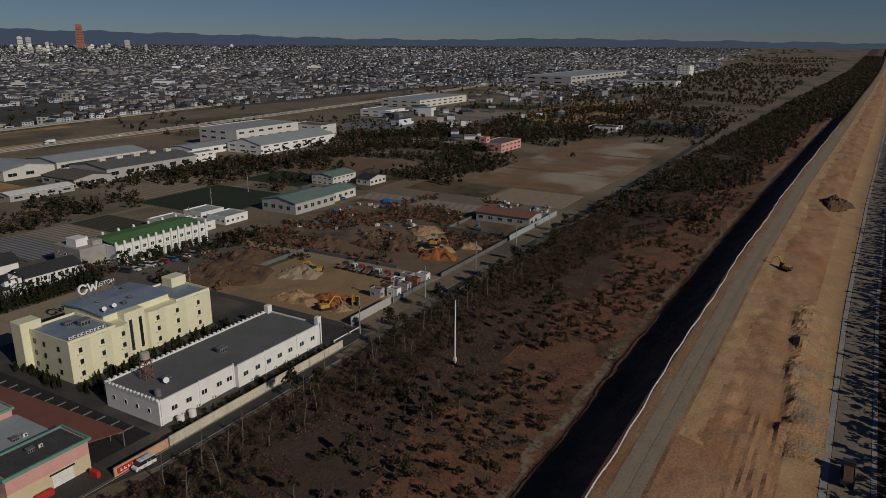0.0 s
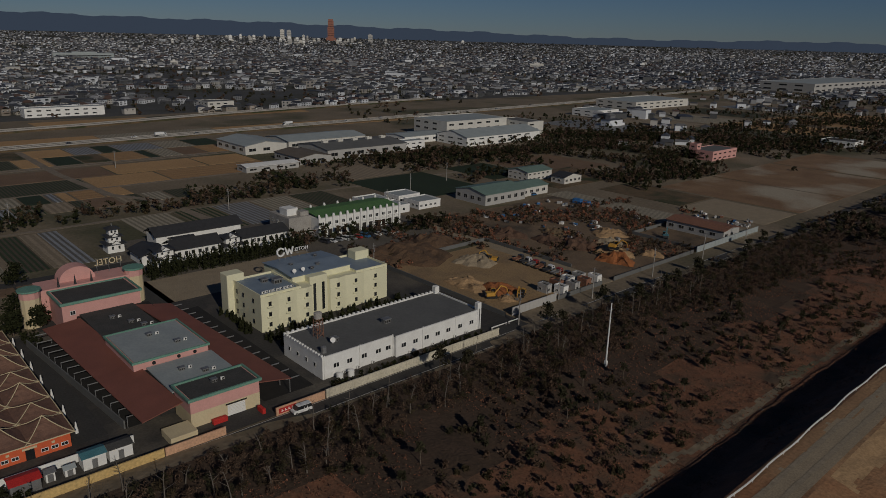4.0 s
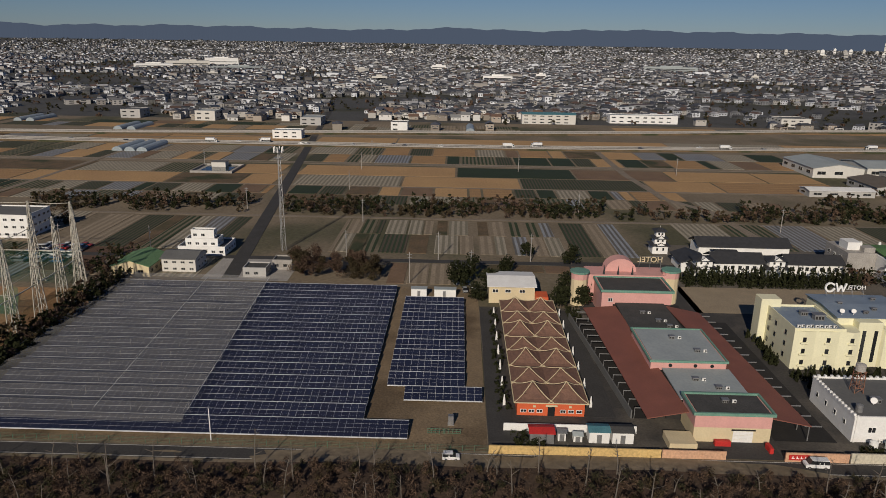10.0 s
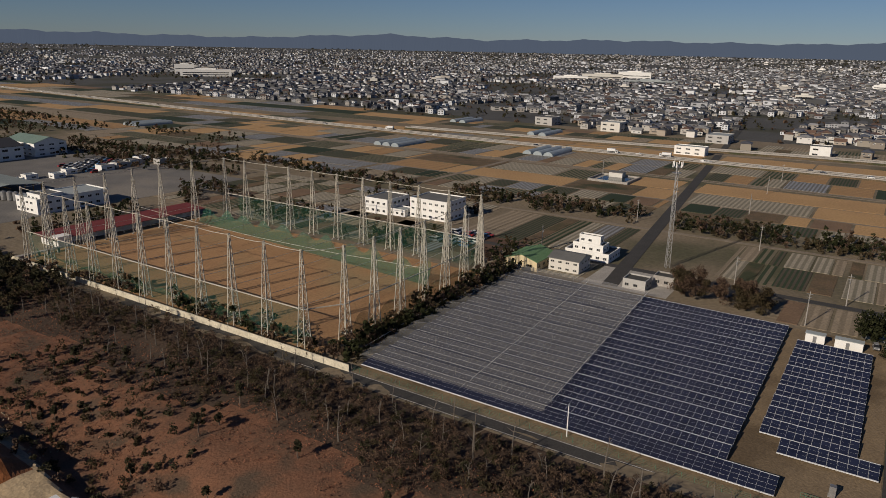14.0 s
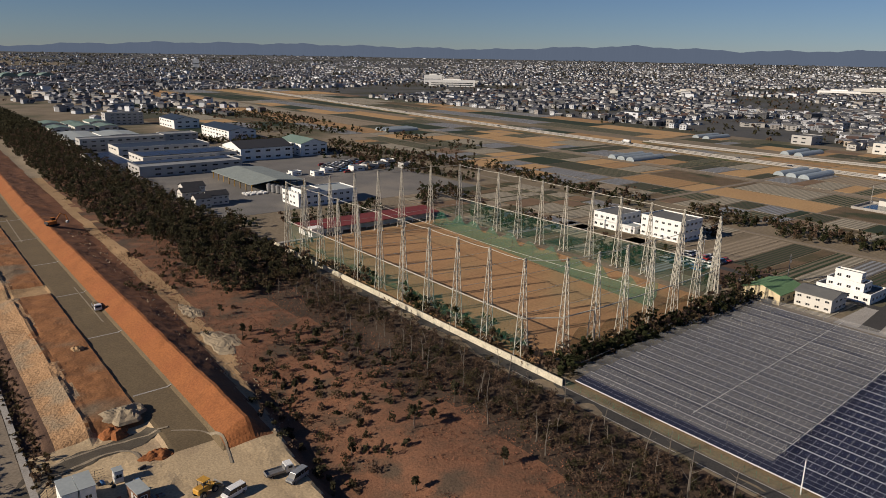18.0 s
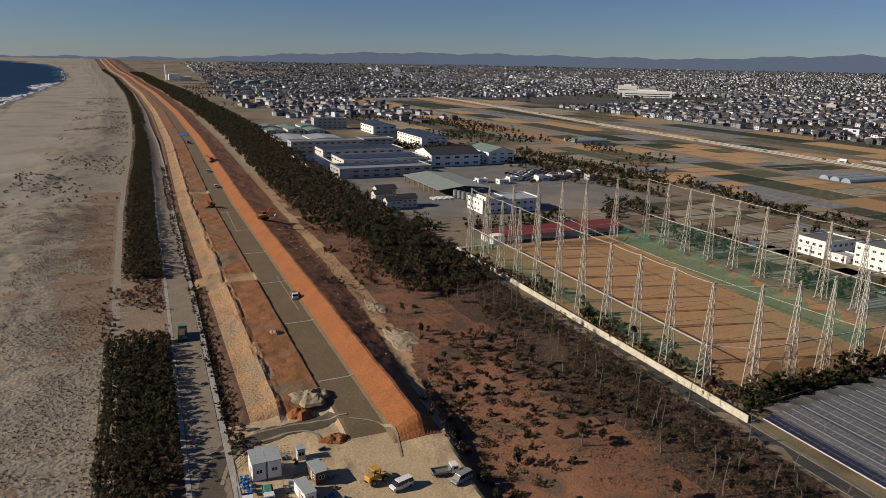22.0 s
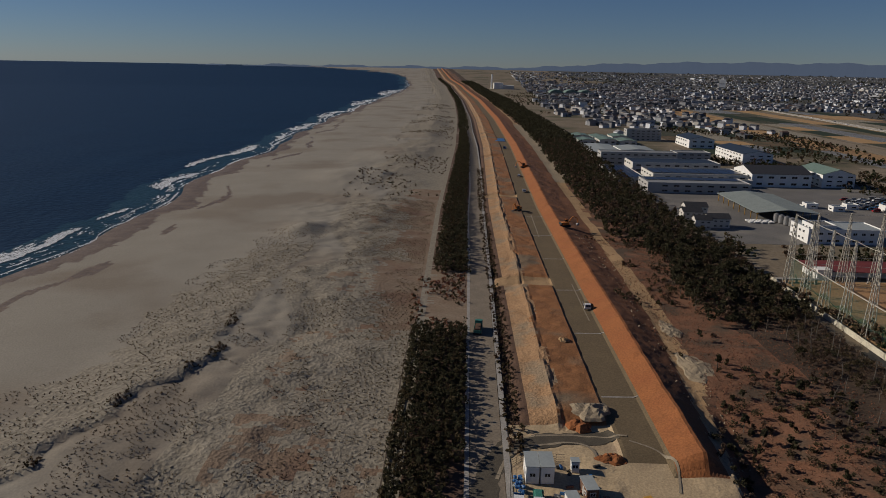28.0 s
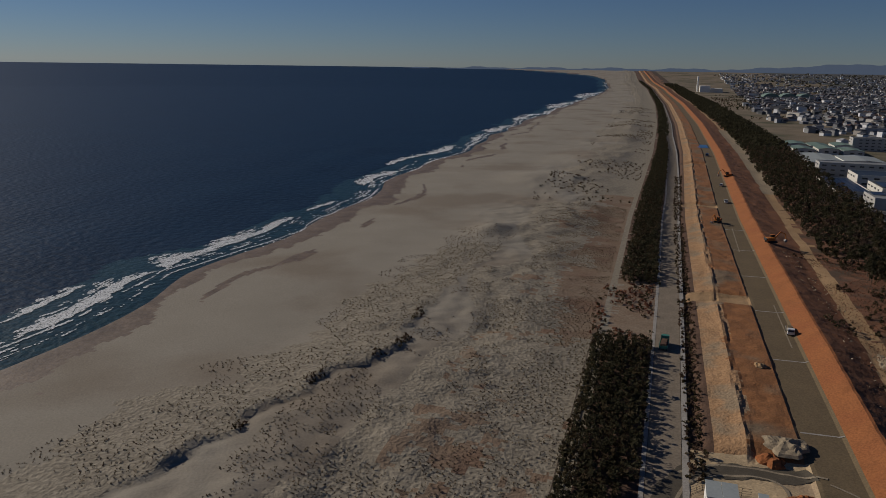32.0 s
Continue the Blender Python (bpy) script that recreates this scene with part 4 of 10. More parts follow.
for xx in (-318, -390.5, -464, -469):
    strip("farm_track", [(xx, v) for v in range(-900, 500, 50)], 3.0, DUSTY, 0.07, label="pale farm track between fields")
for yy in (-420, -240, 330):
    strip("farm_track", [(v, yy) for v in range(-540, -330, 20)], 3.5, DUSTY, 0.165, label="pale farm track between fields")

# the highway on its low bank
def highway_x(y):
    return float(np.interp(y, [-1900, -1255, -730, -530, -300, 0, 64, 165, 288, 470, 800, 1500], [-660, -617, -568, -556, -546, -546, -547, -555, -563, -575, -600, -680]))


hw = [(highway_x(v), v) for v in range(-1900, 1500, 50)]
strip("highway_bank", hw, 17, WEEDS, 1.05, label="grassy bank carrying the highway", t=1.4)
strip("highway", hw, 13, ASPHALT, 1.2, label="straight highway across the plain")
for dx in (-6.7, 6.7, 0):
    strip("highway_barrier", [(highway_x(v) + dx, v) for v in range(-1900, 1500, 50)], 0.3, CONC, 1.9, label="pale barrier along the highway", category="barrier", t=0.85)
BYPASS = [(-585, -420), (-596, -275), (-609, -180), (-624, -67), (-635, 57), (-656, 193), (-684, 317), (-704, 451), (-730, 640)]
strip("bypass_bank", BYPASS, 15, WEEDS, 1.3, label="grassy bank carrying a second road", t=1.6)
strip("bypass_road", BYPASS, 9, ASPHALT, 1.5, label="second road on a low bank beyond the highway")
for dx in (-4.6, 4.6):
    strip("bypass_wall", [(bx_ + dx, by_) for bx_, by_ in BYPASS], 0.5, CONC, 2.4, label="pale low wall along the second road", category="barrier", t=1.1)
strip("side_road", [(-621 - 0.18 * v, v) for v in range(-600, 500, 50)], 3, DUSTY, 0.16, label="pale side road by the highway")

# wall and roof colours lean blue: the haze of distance is put into them
WALLS = palette("house_walls", [(0.59, 0.61, 0.64), (0.22, 0.225, 0.235), (0.64, 0.66, 0.69), (0.115, 0.11, 0.105), (0.40, 0.385, 0.36), (0.52, 0.54, 0.57), (0.155, 0.158, 0.17), (0.29, 0.27, 0.25), (0.075, 0.077, 0.08), (0.34, 0.35, 0.37)])
ROOFS = palette("house_roofs", [(0.062, 0.065, 0.075), (0.04, 0.042, 0.048), (0.09, 0.088, 0.09), (0.055, 0.06, 0.075), (0.10, 0.066, 0.054), (0.15, 0.15, 0.152), (0.075, 0.077, 0.085), (0.30, 0.30, 0.31)], rough=0.55)


def house_arrays(x, y, w, d, h, rh, turn):
    """Walls and pitched roofs of many houses, as arrays: one island a house for walls, one for its roof."""
    n = len(x)
    z = rise(x, y)
    c, s = np.cos(turn), np.sin(turn)

    def place(px, py, pz):
        return np.stack([x[:, None] + c[:, None] * px - s[:, None] * py, y[:, None] + s[:, None] * px + c[:, None] * py, z[:, None] + pz], 2)
    sx = np.array([-1, 1, 1, -1, -1, 1, 1, -1]) * 0.5
    sy = np.array([-1, -1, 1, 1, -1, -1, 1, 1]) * 0.5
    sz = np.array([0, 0, 0, 0, 1, 1, 1, 1])
    wv = place(sx * w[:, None], sy * d[:, None], sz * h[:, None])
    ox, oy = (w / 2 + 0.5)[:, None], (d / 2 + 0.5)[:, None]
    hipin = RNG.choice([0.0, 0.35], n)[:, None]
    rx = np.array([-1, 1, 1, -1]) * ox
    ry = np.array([-1, -1, 1, 1]) * oy
    ridge_x = np.array([-1, 1]) * ox * (1 - hipin)
    px = np.concatenate([rx, ridge_x], 1)
    py = np.concatenate([ry, np.zeros((n, 2))], 1)
    pz = np.concatenate([np.repeat(h[:, None], 4, 1), np.repeat((h + rh)[:, None], 2, 1)], 1)
    rv = place(px, py, pz)
    wf = np.array([(0, 1, 5, 4), (1, 2, 6, 5), (2, 3, 7, 6), (3, 0, 4, 7)])
    verts = np.concatenate([wv.reshape(-1, 3), rv.reshape(-1, 3)])
    faces = [tuple(f) for f in (wf[None] + (np.arange(n) * 8)[:, None, None]).reshape(-1, 4)]
    base = n * 8 + np.arange(n) * 6
    for b in base:
        faces += [(b, b + 1, b + 5, b + 4), (b + 2, b + 3, b + 4, b + 5), (b + 1, b + 2, b + 5), (b + 3, b, b + 4)]
    index = np.concatenate([np.zeros(n * 4), np.ones(n * 4)])
    return verts, faces, index


def in_town(x, y):
    r = np.hypot(x, y)
    edge = -725 + 45 * wave(x, y, 160, 3)
    town = (x < edge) & (y > -1150 + 0.15 * (x + 760)) | (y < -1500) & (x < -150 - 0.03 * (-y)) | (y > 1250) & (x < -330 - 0.05 * y + 60 * wave(x, y, 120, 2))
    south_plain = (x < -1100) & (y < -900)
    holes = wave(x, y, 130, 6) + 0.6 * wave(x, y, 60, 2)
    return (town | south_plain) & ~((x > -765) & (y > 55) & (y < 235)) & (holes < np.where(y < -250, 0.3, 0.6) + 0.15 * (r > 2200)) & (r < 4750)


def squeeze(x, y):
    """How much smaller things stand on the lifted far plain, where distance is drawn together."""
    r = np.hypot(x, y)
    return np.clip((EYE - rise(x, y)) / EYE * 1.0, 0.34, 1.0) ** 0.8 * np.where(r > 2500, 0.95, 1.0)


def town(name, x, y, scale, label, windows_at=0):
    n = len(x)
    k = squeeze(x, y) * scale
    big = RNG.random(n) < 0.035
    w = RNG.uniform(6.5, 11, n) * k * np.where(big, RNG.uniform(1.6, 3.6, n), 1)
    d = RNG.uniform(5.5, 8, n) * k * np.where(big, RNG.uniform(1.2, 1.9, n), 1)
    h = RNG.choice([2.8, 3.2, 5.2, 5.8], n) * k * np.where(big, RNG.uniform(1.0, 2.0, n), 1)
    rh = np.where(big, 0.4, RNG.uniform(1.2, 2.4, n)) * k
    turn = RNG.choice([0, np.pi / 2], n) + RNG.normal(0, 0.1, n) + 0.5 * (wave(x, y, 400, 8) > 0.3)
    v, f, i = house_arrays(x, y, w, d, h, rh, turn)
    ob = arrays(name, v, f, [WALLS, ROOFS], i, kind="stuff", label=label, category="houses")
    if windows_at:
        # dark window openings on the two walls that may face the camera
        V = []
        for q in np.argsort(np.hypot(x, y))[:windows_at]:
            c_, s_ = math.cos(turn[q]), math.sin(turn[q])
            for a in (1, -1):
                for u in (-0.27, 0.22):
                    for zz in ((0.2, 0.42), (0.62, 0.84)) if h[q] > 4 else ((0.3, 0.72),):
                        for hx, hy, ux, uy, half in ((w[q] / 2 + 0.06, 0, 0, 1, d[q]), (0, d[q] / 2 + 0.06, 1, 0, w[q])):
                            g = [(a * hx + ux * (u + e) * half, a * hy + uy * (u + e) * half) for e in (-0.1, 0.1)]
                            pts = [(g[0], zz[0]), (g[1], zz[0]), (g[1], zz[1]), (g[0], zz[1])]
                            V += [(x[q] + c_ * px - s_ * py, y[q] + s_ * px + c_ * py, rise(x[q], y[q]) + pz * h[q]) for (px, py), pz in pts]
        arrays("house_windows", V, np.arange(len(V)).reshape(-1, 4), [WINDOW_DARK], kind="stuff", label="dark windows of the town houses", category="windows")
    return ob


WINDOW_DARK = mat("dark_window", (0.03, 0.032, 0.036), (0.05, 0.052, 0.056), size=3, rough=0.3, spec=0.4)
x, y = scatter(-1900, -160, -1900, 1900, 14.0, lambda x, y: in_town(x, y) & (np.hypot(x, y) < 1900) & (RNG.random(x.shape) < 0.86))
near = np.argsort(np.hypot(x, y))[100:]
NEAR_HOUSES = [(x[i], y[i]) for i in np.argsort(np.hypot(x, y))[:100]]
town("town_houses", x[near], y[near], 1.0, "low houses of a spreading town with grey roofs", 2200)
x, y = scatter(-2900, -100, -2800, 2900, 17, lambda x, y: in_town(x, y) & (np.hypot(x, y) >= 1900) & (np.hypot(x, y) < 2800) & (RNG.random(x.shape) < 0.8))
town("far_town_houses", x, y, 1.05, "distant houses of the town")
x, y = scatter(-3700, -60, -3600, 3700, 21, lambda x, y: in_town(x, y) & (np.hypot(x, y) >= 2800) & (np.hypot(x, y) < 3600) & (RNG.random(x.shape) < 0.75))
town("farther_town_houses", x, y, 1.15, "hazy rows of distant houses")
x, y = scatter(-4800, -60, -4500, 4800, 29, lambda x, y: in_town(x, y) & (np.hypot(x, y) >= 3600) & (RNG.random(x.shape) < 0.75))
town("farthest_town_houses", x, y, 1.4, "hazy rows of the farthest houses")
x, y = scatter(-570, -300, 470, 1300, 21, lambda x, y: (wave(x, y, 60, 4) > 0.1) & (np.abs(x + 590) > 40) & (RNG.random(x.shape) < 0.7))
town("plain_houses", x, y, 1.0, "scattered farm houses and sheds on the plain")
x, y = scatter(-430, -135, -1750, -880, 21, lambda x, y: (wave(x, y, 70, 4) > -0.2) & (x < -140 - 0.02 * np.abs(y)) & (RNG.random(x.shape) < 0.75))
town("works_sheds", x, y, 1.15, "far sheds and works along the coastal wood")
# trees between the houses
x, y = scatter(-2600, -150, -2400, 2600, 30, lambda x, y: (x < -710) & ((wave(x, y, 70, 5) + 0.5 * wave(x, y, 25, 1) > 0.0) | (wave(x, y, 130, 6) + 0.6 * wave(x, y, 60, 2) > 0.45)) | (x < -180) & (y > 420) & (wave(x, y, 50, 5) > 0.1))
n = len(x)
wood("town_trees", x, y, RNG.uniform(3.5, 7, n), RNG.uniform(2.5, 6, n), 12, 1.7, [LEAF, TWIG], "dark trees and hedges among the houses", low=0.0, index=(RNG.random(n) < 0.35))
x, y = scatter(-4600, -100, -4500, 4700, 75, lambda x, y: (np.hypot(x, y) > 2300) & (x < -250) & (wave(x, y, 160, 5) > 0.0))
n = len(x)
wood("far_town_trees", x, y, RNG.uniform(3, 6, n), RNG.uniform(8, 18, n), 22, 2.6, [LEAF], "distant dark woods among the houses", low=0.0)
# tree lines of the farmland
x1, y1 = scatter(-345, -321, -300, 235, 3.4, lambda x, y: (wave(x, y, 16, 5) + 0.6 * wave(x, y, 6, 3) > -0.25) & (np.abs(y - lane_y(x)) > 7))
x2, y2 = scatter(-392, -330, 180, 620, 5.5, lambda x, y: wave(x, y, 30, 2) > 0.0)
x3, y3 = scatter(-350, -212, 290, 900, 5.5, lambda x, y: (wave(x, y, 26, 7) > 0.05) & ~((x > -266) & (y < 345)) & ~((x > -265) & (y > 470) & (y < 540)) & ~((x < -268) & (y > 225) & (y < 290)))
x4, y4 = scatter(-130, -123.6, -330, -106, 3.0, lambda x, y: wave(x, y, 13, 1) > -0.2)
x5, y5 = scatter(-222, -126, -116, -108.5, 1.9)
x6, y6 = scatter(-248, -204, -270, -113, 4.0, lambda x, y: (wave(x, y, 15, 2) > -0.1) & (x < -223))
x7, y7 = scatter(-420, -260, -1100, -360, 9, lambda x, y: (wave(x, y, 45, 2) > 0.35))
x8, y8 = scatter(-330, -125, -2400, -1250, 14, lambda x, y: wave(x, y, 60, 2) > 0.0)
x9, y9 = scatter(-300, -120, 560, 1200, 8, lambda x, y: wave(x, y, 40, 4) > 0.15)


def near_line(x, y, lines):
    """True within r of any of the lines (x0, y0, x1, y1, r)."""
    ok = np.zeros(x.shape, bool)
    for x0, y0, xe, ye, r in lines:
        dx, dy = xe - x0, ye - y0
        t = np.clip(((x - x0) * dx + (y - y0) * dy) / (dx * dx + dy * dy), 0, 1)
        ok |= np.hypot(x - x0 - t * dx, y - y0 - t * dy) < r * (1 + 0.35 * wave(x, y, 9, 3))
    return ok


SOUTH_BELTS = [(-296, -345, -293, -560, 5), (-262, -330, -252, -300, 6), (-330, -380, -318, -560, 6), (-280, -600, -200, -640, 12), (-228, -300, -250, -330, 5), (-148, -300, -200, -310, 6), (-300, -240, -296, -170, 3), (-345, -380, -336, -300, 6)]
xe, ye = scatter(-350, -140, -660, -160, 3.8, lambda x, y: near_line(x, y, SOUTH_BELTS))
BELTS = [(-355, 140, -347, 215, 6), (-347, 215, -335, 290, 6), (-374, 296, -338, 470, 15), (-335, 478, -266, 492, 14), (-240, 368, -224, 436, 11), (-246, 430, -268, 462, 9), (-300, 316, -284, 338, 6), (-322, 420, -284, 430, 7), (-420, 480, -330, 560, 14)]
xa, ya = scatter(-440, -205, 280, 600, 3.6, lambda x, y: near_line(x, y, BELTS))
xc, yc = scatter(-560, -200, 430, 1300, 11, lambda x, y: (wave(x, y, 45, 8) > -0.05) & (x < -225) & ~((y > 545) & (y < 900) & (wave(x, y, 70, 2) > 0.2)))
xd, yd = scatter(-266, -200, 128, 215, 2.6, lambda x, y: near_line(x, y, [(-238, 143, -226, 200, 3.2), (-231, 200, -222, 226, 4), (-212, 152, -193, 146, 3.5), (-192, 148, -152, 146.5, 1.8)]))
xb, yb = scatter(-320, -140, 560, 760, 7, lambda x, y: near_line(x, y, [(-310, 570, -170, 690, 34), (-240, 500, -280, 560, 14)]))
for nm, sets, k, leaf, hh in (("hedgerow", ((x1, y1), (x4, y4), (x5, y5), (x6, y6), (xa, ya), (xd, yd), (xe, ye)), 40, 0.6, (2.6, 8.2)), ("far_hedgerow", ((x2, y2), (x3, y3), (x7, y7), (x8, y8), (x9, y9), (xb, yb), (xc, yc)), 17, 1.0, (3, 7))):
    x, y = (np.concatenate([v[q] for v in sets]) for q in (0, 1))
    n = len(x)
    wood(nm, x, y, RNG.uniform(*hh, n), RNG.uniform(1.8, 3.3, n), k, leaf, [GREEN, TWIG, SCRUB], "dark hedgerows and wind-break trees" + (" far off" if k < 30 else ""), low=0.0, index=RNG.choice(3, n, p=[0.45, 0.25, 0.3]))

# ---------------------------------------------------------------- the hotels behind the lane
PINK = mat("pink_render", (0.62, 0.335, 0.30), (0.54, 0.29, 0.26), size=3, rough=0.85, g=0.06)
CREAM = mat("cream_render", (0.62, 0.52, 0.33), (0.54, 0.45, 0.29), size=3, rough=0.85, g=0.06)
YELLOW = mat("yellow_render", (0.74, 0.71, 0.50), (0.68, 0.65, 0.455), size=3.5, rough=0.8, g=0.05)
ORANGE = mat("orange_render", (0.62, 0.125, 0.045), (0.52, 0.10, 0.04), size=2, rough=0.8, g=0.06)
BROWN_ROOF = mat("brown_sheet_roof", (0.235, 0.09, 0.065), (0.19, 0.075, 0.055), size=5, fine=0.3, rough=0.7, bump=0.2, g=0.08)
TILE_ROOF = mat("brown_shingle", (0.21, 0.115, 0.08), (0.14, 0.08, 0.06), size=1.2, fine=0.3, rough=0.85, bump=0.6)
GREEN_TRIM = mat("green_trim", (0.16, 0.30, 0.23), (0.12, 0.24, 0.19), size=2, rough=0.6)
BLUE_ROOF = mat("blue_grey_roof", (0.22, 0.27, 0.33), (0.18, 0.225, 0.28), size=4, rough=0.5, g=0.07)
GREY_ROOF = mat("grey_sheet_roof", (0.145, 0.145, 0.14), (0.115, 0.115, 0.112), size=7, fine=0.6, rough=0.8, g=0.1)
LIGHT_ROOF = mat("light_grey_roof", (0.34, 0.37, 0.37), (0.28, 0.31, 0.315), size=6, rough=0.7, g=0.08)
DARK_ROOF = mat("dark_felt_roof", (0.05, 0.05, 0.048), (0.075, 0.072, 0.068), size=3, rough=0.9)
DARK_TILE = mat("dark_roof_tile", (0.035, 0.035, 0.037), (0.05, 0.05, 0.052), size=1.5, rough=0.6)
GLASS = mat("window_glass", (0.018, 0.02, 0.022), (0.03, 0.032, 0.034), size=2, rough=0.12, spec=0.5, vary=0.4)
STEEL = mat("galvanised_steel", (0.34, 0.34, 0.34), (0.24, 0.235, 0.23), size=1, rough=0.5, metal=0.6)
RUSTY = mat("rusty_steel", (0.26, 0.12, 0.075), (0.17, 0.09, 0.06), size=0.8, rough=0.8)
TURF = mat("green_roof_turf", (0.10, 0.20, 0.07), (0.08, 0.16, 0.06), size=3, fine=0.4, bump=0.4)
RED = mat("red_paint", (0.50, 0.035, 0.03), (0.42, 0.03, 0.028), size=2, rough=0.5)
# near-black for openings and carport courts: their shade is put into the colour
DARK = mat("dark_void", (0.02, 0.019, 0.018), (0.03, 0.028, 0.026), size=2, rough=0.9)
BLUE = mat("blue_tarp", (0.05, 0.16, 0.36), (0.04, 0.12, 0.28), size=1.5, rough=0.5)
TEAL = mat("teal_sheet", (0.08, 0.20, 0.23), (0.06, 0.16, 0.19), size=2, rough=0.6)
STAIN_WALL = mat("stained_cream_wall", (0.60, 0.55, 0.43), (0.45, 0.41, 0.32), size=4, fine=0.5, rough=0.85)
OCHRE_WALL = mat("ochre_wall", (0.60, 0.42, 0.17), (0.50, 0.35, 0.15), size=4, fine=0.5, rough=0.85)
PEACH_WALL = mat("peach_wall", (0.58, 0.35, 0.22), (0.48, 0.29, 0.19), size=4, fine=0.5, rough=0.85)

MESHES = {}


def window_mesh(w, h, bars=1, frame=WHITE):
    key = (w, h, bars, frame.name)
    if key not in MESHES:
        bm = bmesh.new()
        f = 0.09
        box(bm, -0.02, 0.07, -w / 2, w / 2, 0, f)
        box(bm, -0.02, 0.07, -w / 2, w / 2, h - f, h)
        for i in range(bars + 2):
            y = -w / 2 + (w - f) * i / (bars + 1)
            box(bm, -0.02, 0.065, y, y + f, f, h - f)
        box(bm, -0.02, 0.03, -w / 2 + f, w / 2 - f, f, h - f, mi=1)
        me = bpy.data.meshes.new("window")
        bm.to_mesh(me)
        bm.free()
        me.materials.append(frame)
        me.materials.append(GLASS)
        MESHES[key] = me
    return MESHES[key]


SPLIT = ("white_hotel", "yellow_hotel", "pink_hotel", "orange_hotel", "green_roof_hotel", "castle_hotel", "rear_house", "site_cabin", "house", "apartment_block", "block")


def half_window(me, keep):
    """The frame (0) or the pane (1) of a window as a mesh of its own."""
    key = (me.name, keep)
    if key not in MESHES:
        bm = bmesh.new()
        bm.from_mesh(me)
        bmesh.ops.delete(bm, geom=[f for f in bm.faces if f.material_index != keep], context="FACES")
        half = bpy.data.meshes.new("pane" if keep else "window")
        bm.to_mesh(half)
        bm.free()
        for m in me.materials:
            half.materials.append(m)
        MESHES[key] = half
    return MESHES[key]


def windows(parent, me, places, rz=0.0, name="window"):
    split = parent.name.split(".")[0] in SPLIT and name == "window" and len(me.materials) == 2
    for x, y, z in places:
        ob = share(name, half_window(me, 0) if split else me, parent, (x, y, z), rz)
        if split:
            share("pane", half_window(me, 1), ob)


def aircon_mesh():
    if "aircon" not in MESHES:
        bm = bmesh.new()
        box(bm, -0.2, 0.2, -0.42, 0.42, 0.08, 0.7, bevel=0.03)
        tube(bm, (0.2, 0.1, 0.4), (0.215, 0.1, 0.4), 0.24, n=10, mi=1)
        box(bm, -0.18, 0.18, -0.4, -0.3, 0, 0.08)
        box(bm, -0.18, 0.18, 0.3, 0.4, 0, 0.08)
        me = bpy.data.meshes.new("aircon_unit")
        bm.to_mesh(me)
        bm.free()
        me.materials.append(WHITE)
        me.materials.append(DARK)
        MESHES["aircon"] = me
    return MESHES["aircon"]


def roof_vent(x, y, z, parent, s=1.0):
    bm = bmesh.new()
    box(bm, x - 0.5 * s, x + 0.5 * s, y - 0.7 * s, y + 0.7 * s, z, z + 0.8 * s, bevel=0.04)
    box(bm, x - 0.65 * s, x + 0.65 * s, y - 0.85 * s, y + 0.85 * s, z + 0.8 * s, z + 0.92 * s)
    for d in (-0.45, 0, 0.45):
        box(bm, x + 0.5 * s, x + 0.53 * s, y + (d - 0.15) * s, y + (d + 0.15) * s, z + 0.15 * s, z + 0.6 * s, mi=1)
    return part("roof_vent", bm, [STEEL, DARK], parent)


def parapet(bm, x0, x1, y0, y1, z0, z1, t=0.3):
    box(bm, x0, x1, y0, y0 + t, z0, z1)
    box(bm, x0, x1, y1 - t, y1, z0, z1)
    box(bm, x0, x0 + t, y0 + t, y1 - t, z0, z1)
    box(bm, x1 - t, x1, y0 + t, y1 - t, z0, z1)


def text_part(parent, body, m, size, at, rot, depth=0.08, name="lettering"):
    cu = bpy.data.curves.new(name, "FONT")
    cu.body, cu.size, cu.extrude, cu.align_x = body, size, depth, "CENTER"
    cu.materials.append(m)
    ob = new(name, cu)
    ob.parent, ob.location, ob.rotation_euler = parent, at, [radians(a) for a in rot]
    return ob


def dish(parent, x, y, z, r=0.5):
    bm = bmesh.new()
    tube(bm, (x, y, z), (x, y, z + 1.0), 0.05, n=5)
    tube(bm, (x, y, z + 1.0), (x + 0.2, y - 0.1, z + 1.1), r * 0.4, r, n=10)
    return part("satellite_dish", bm, WHITE, parent)


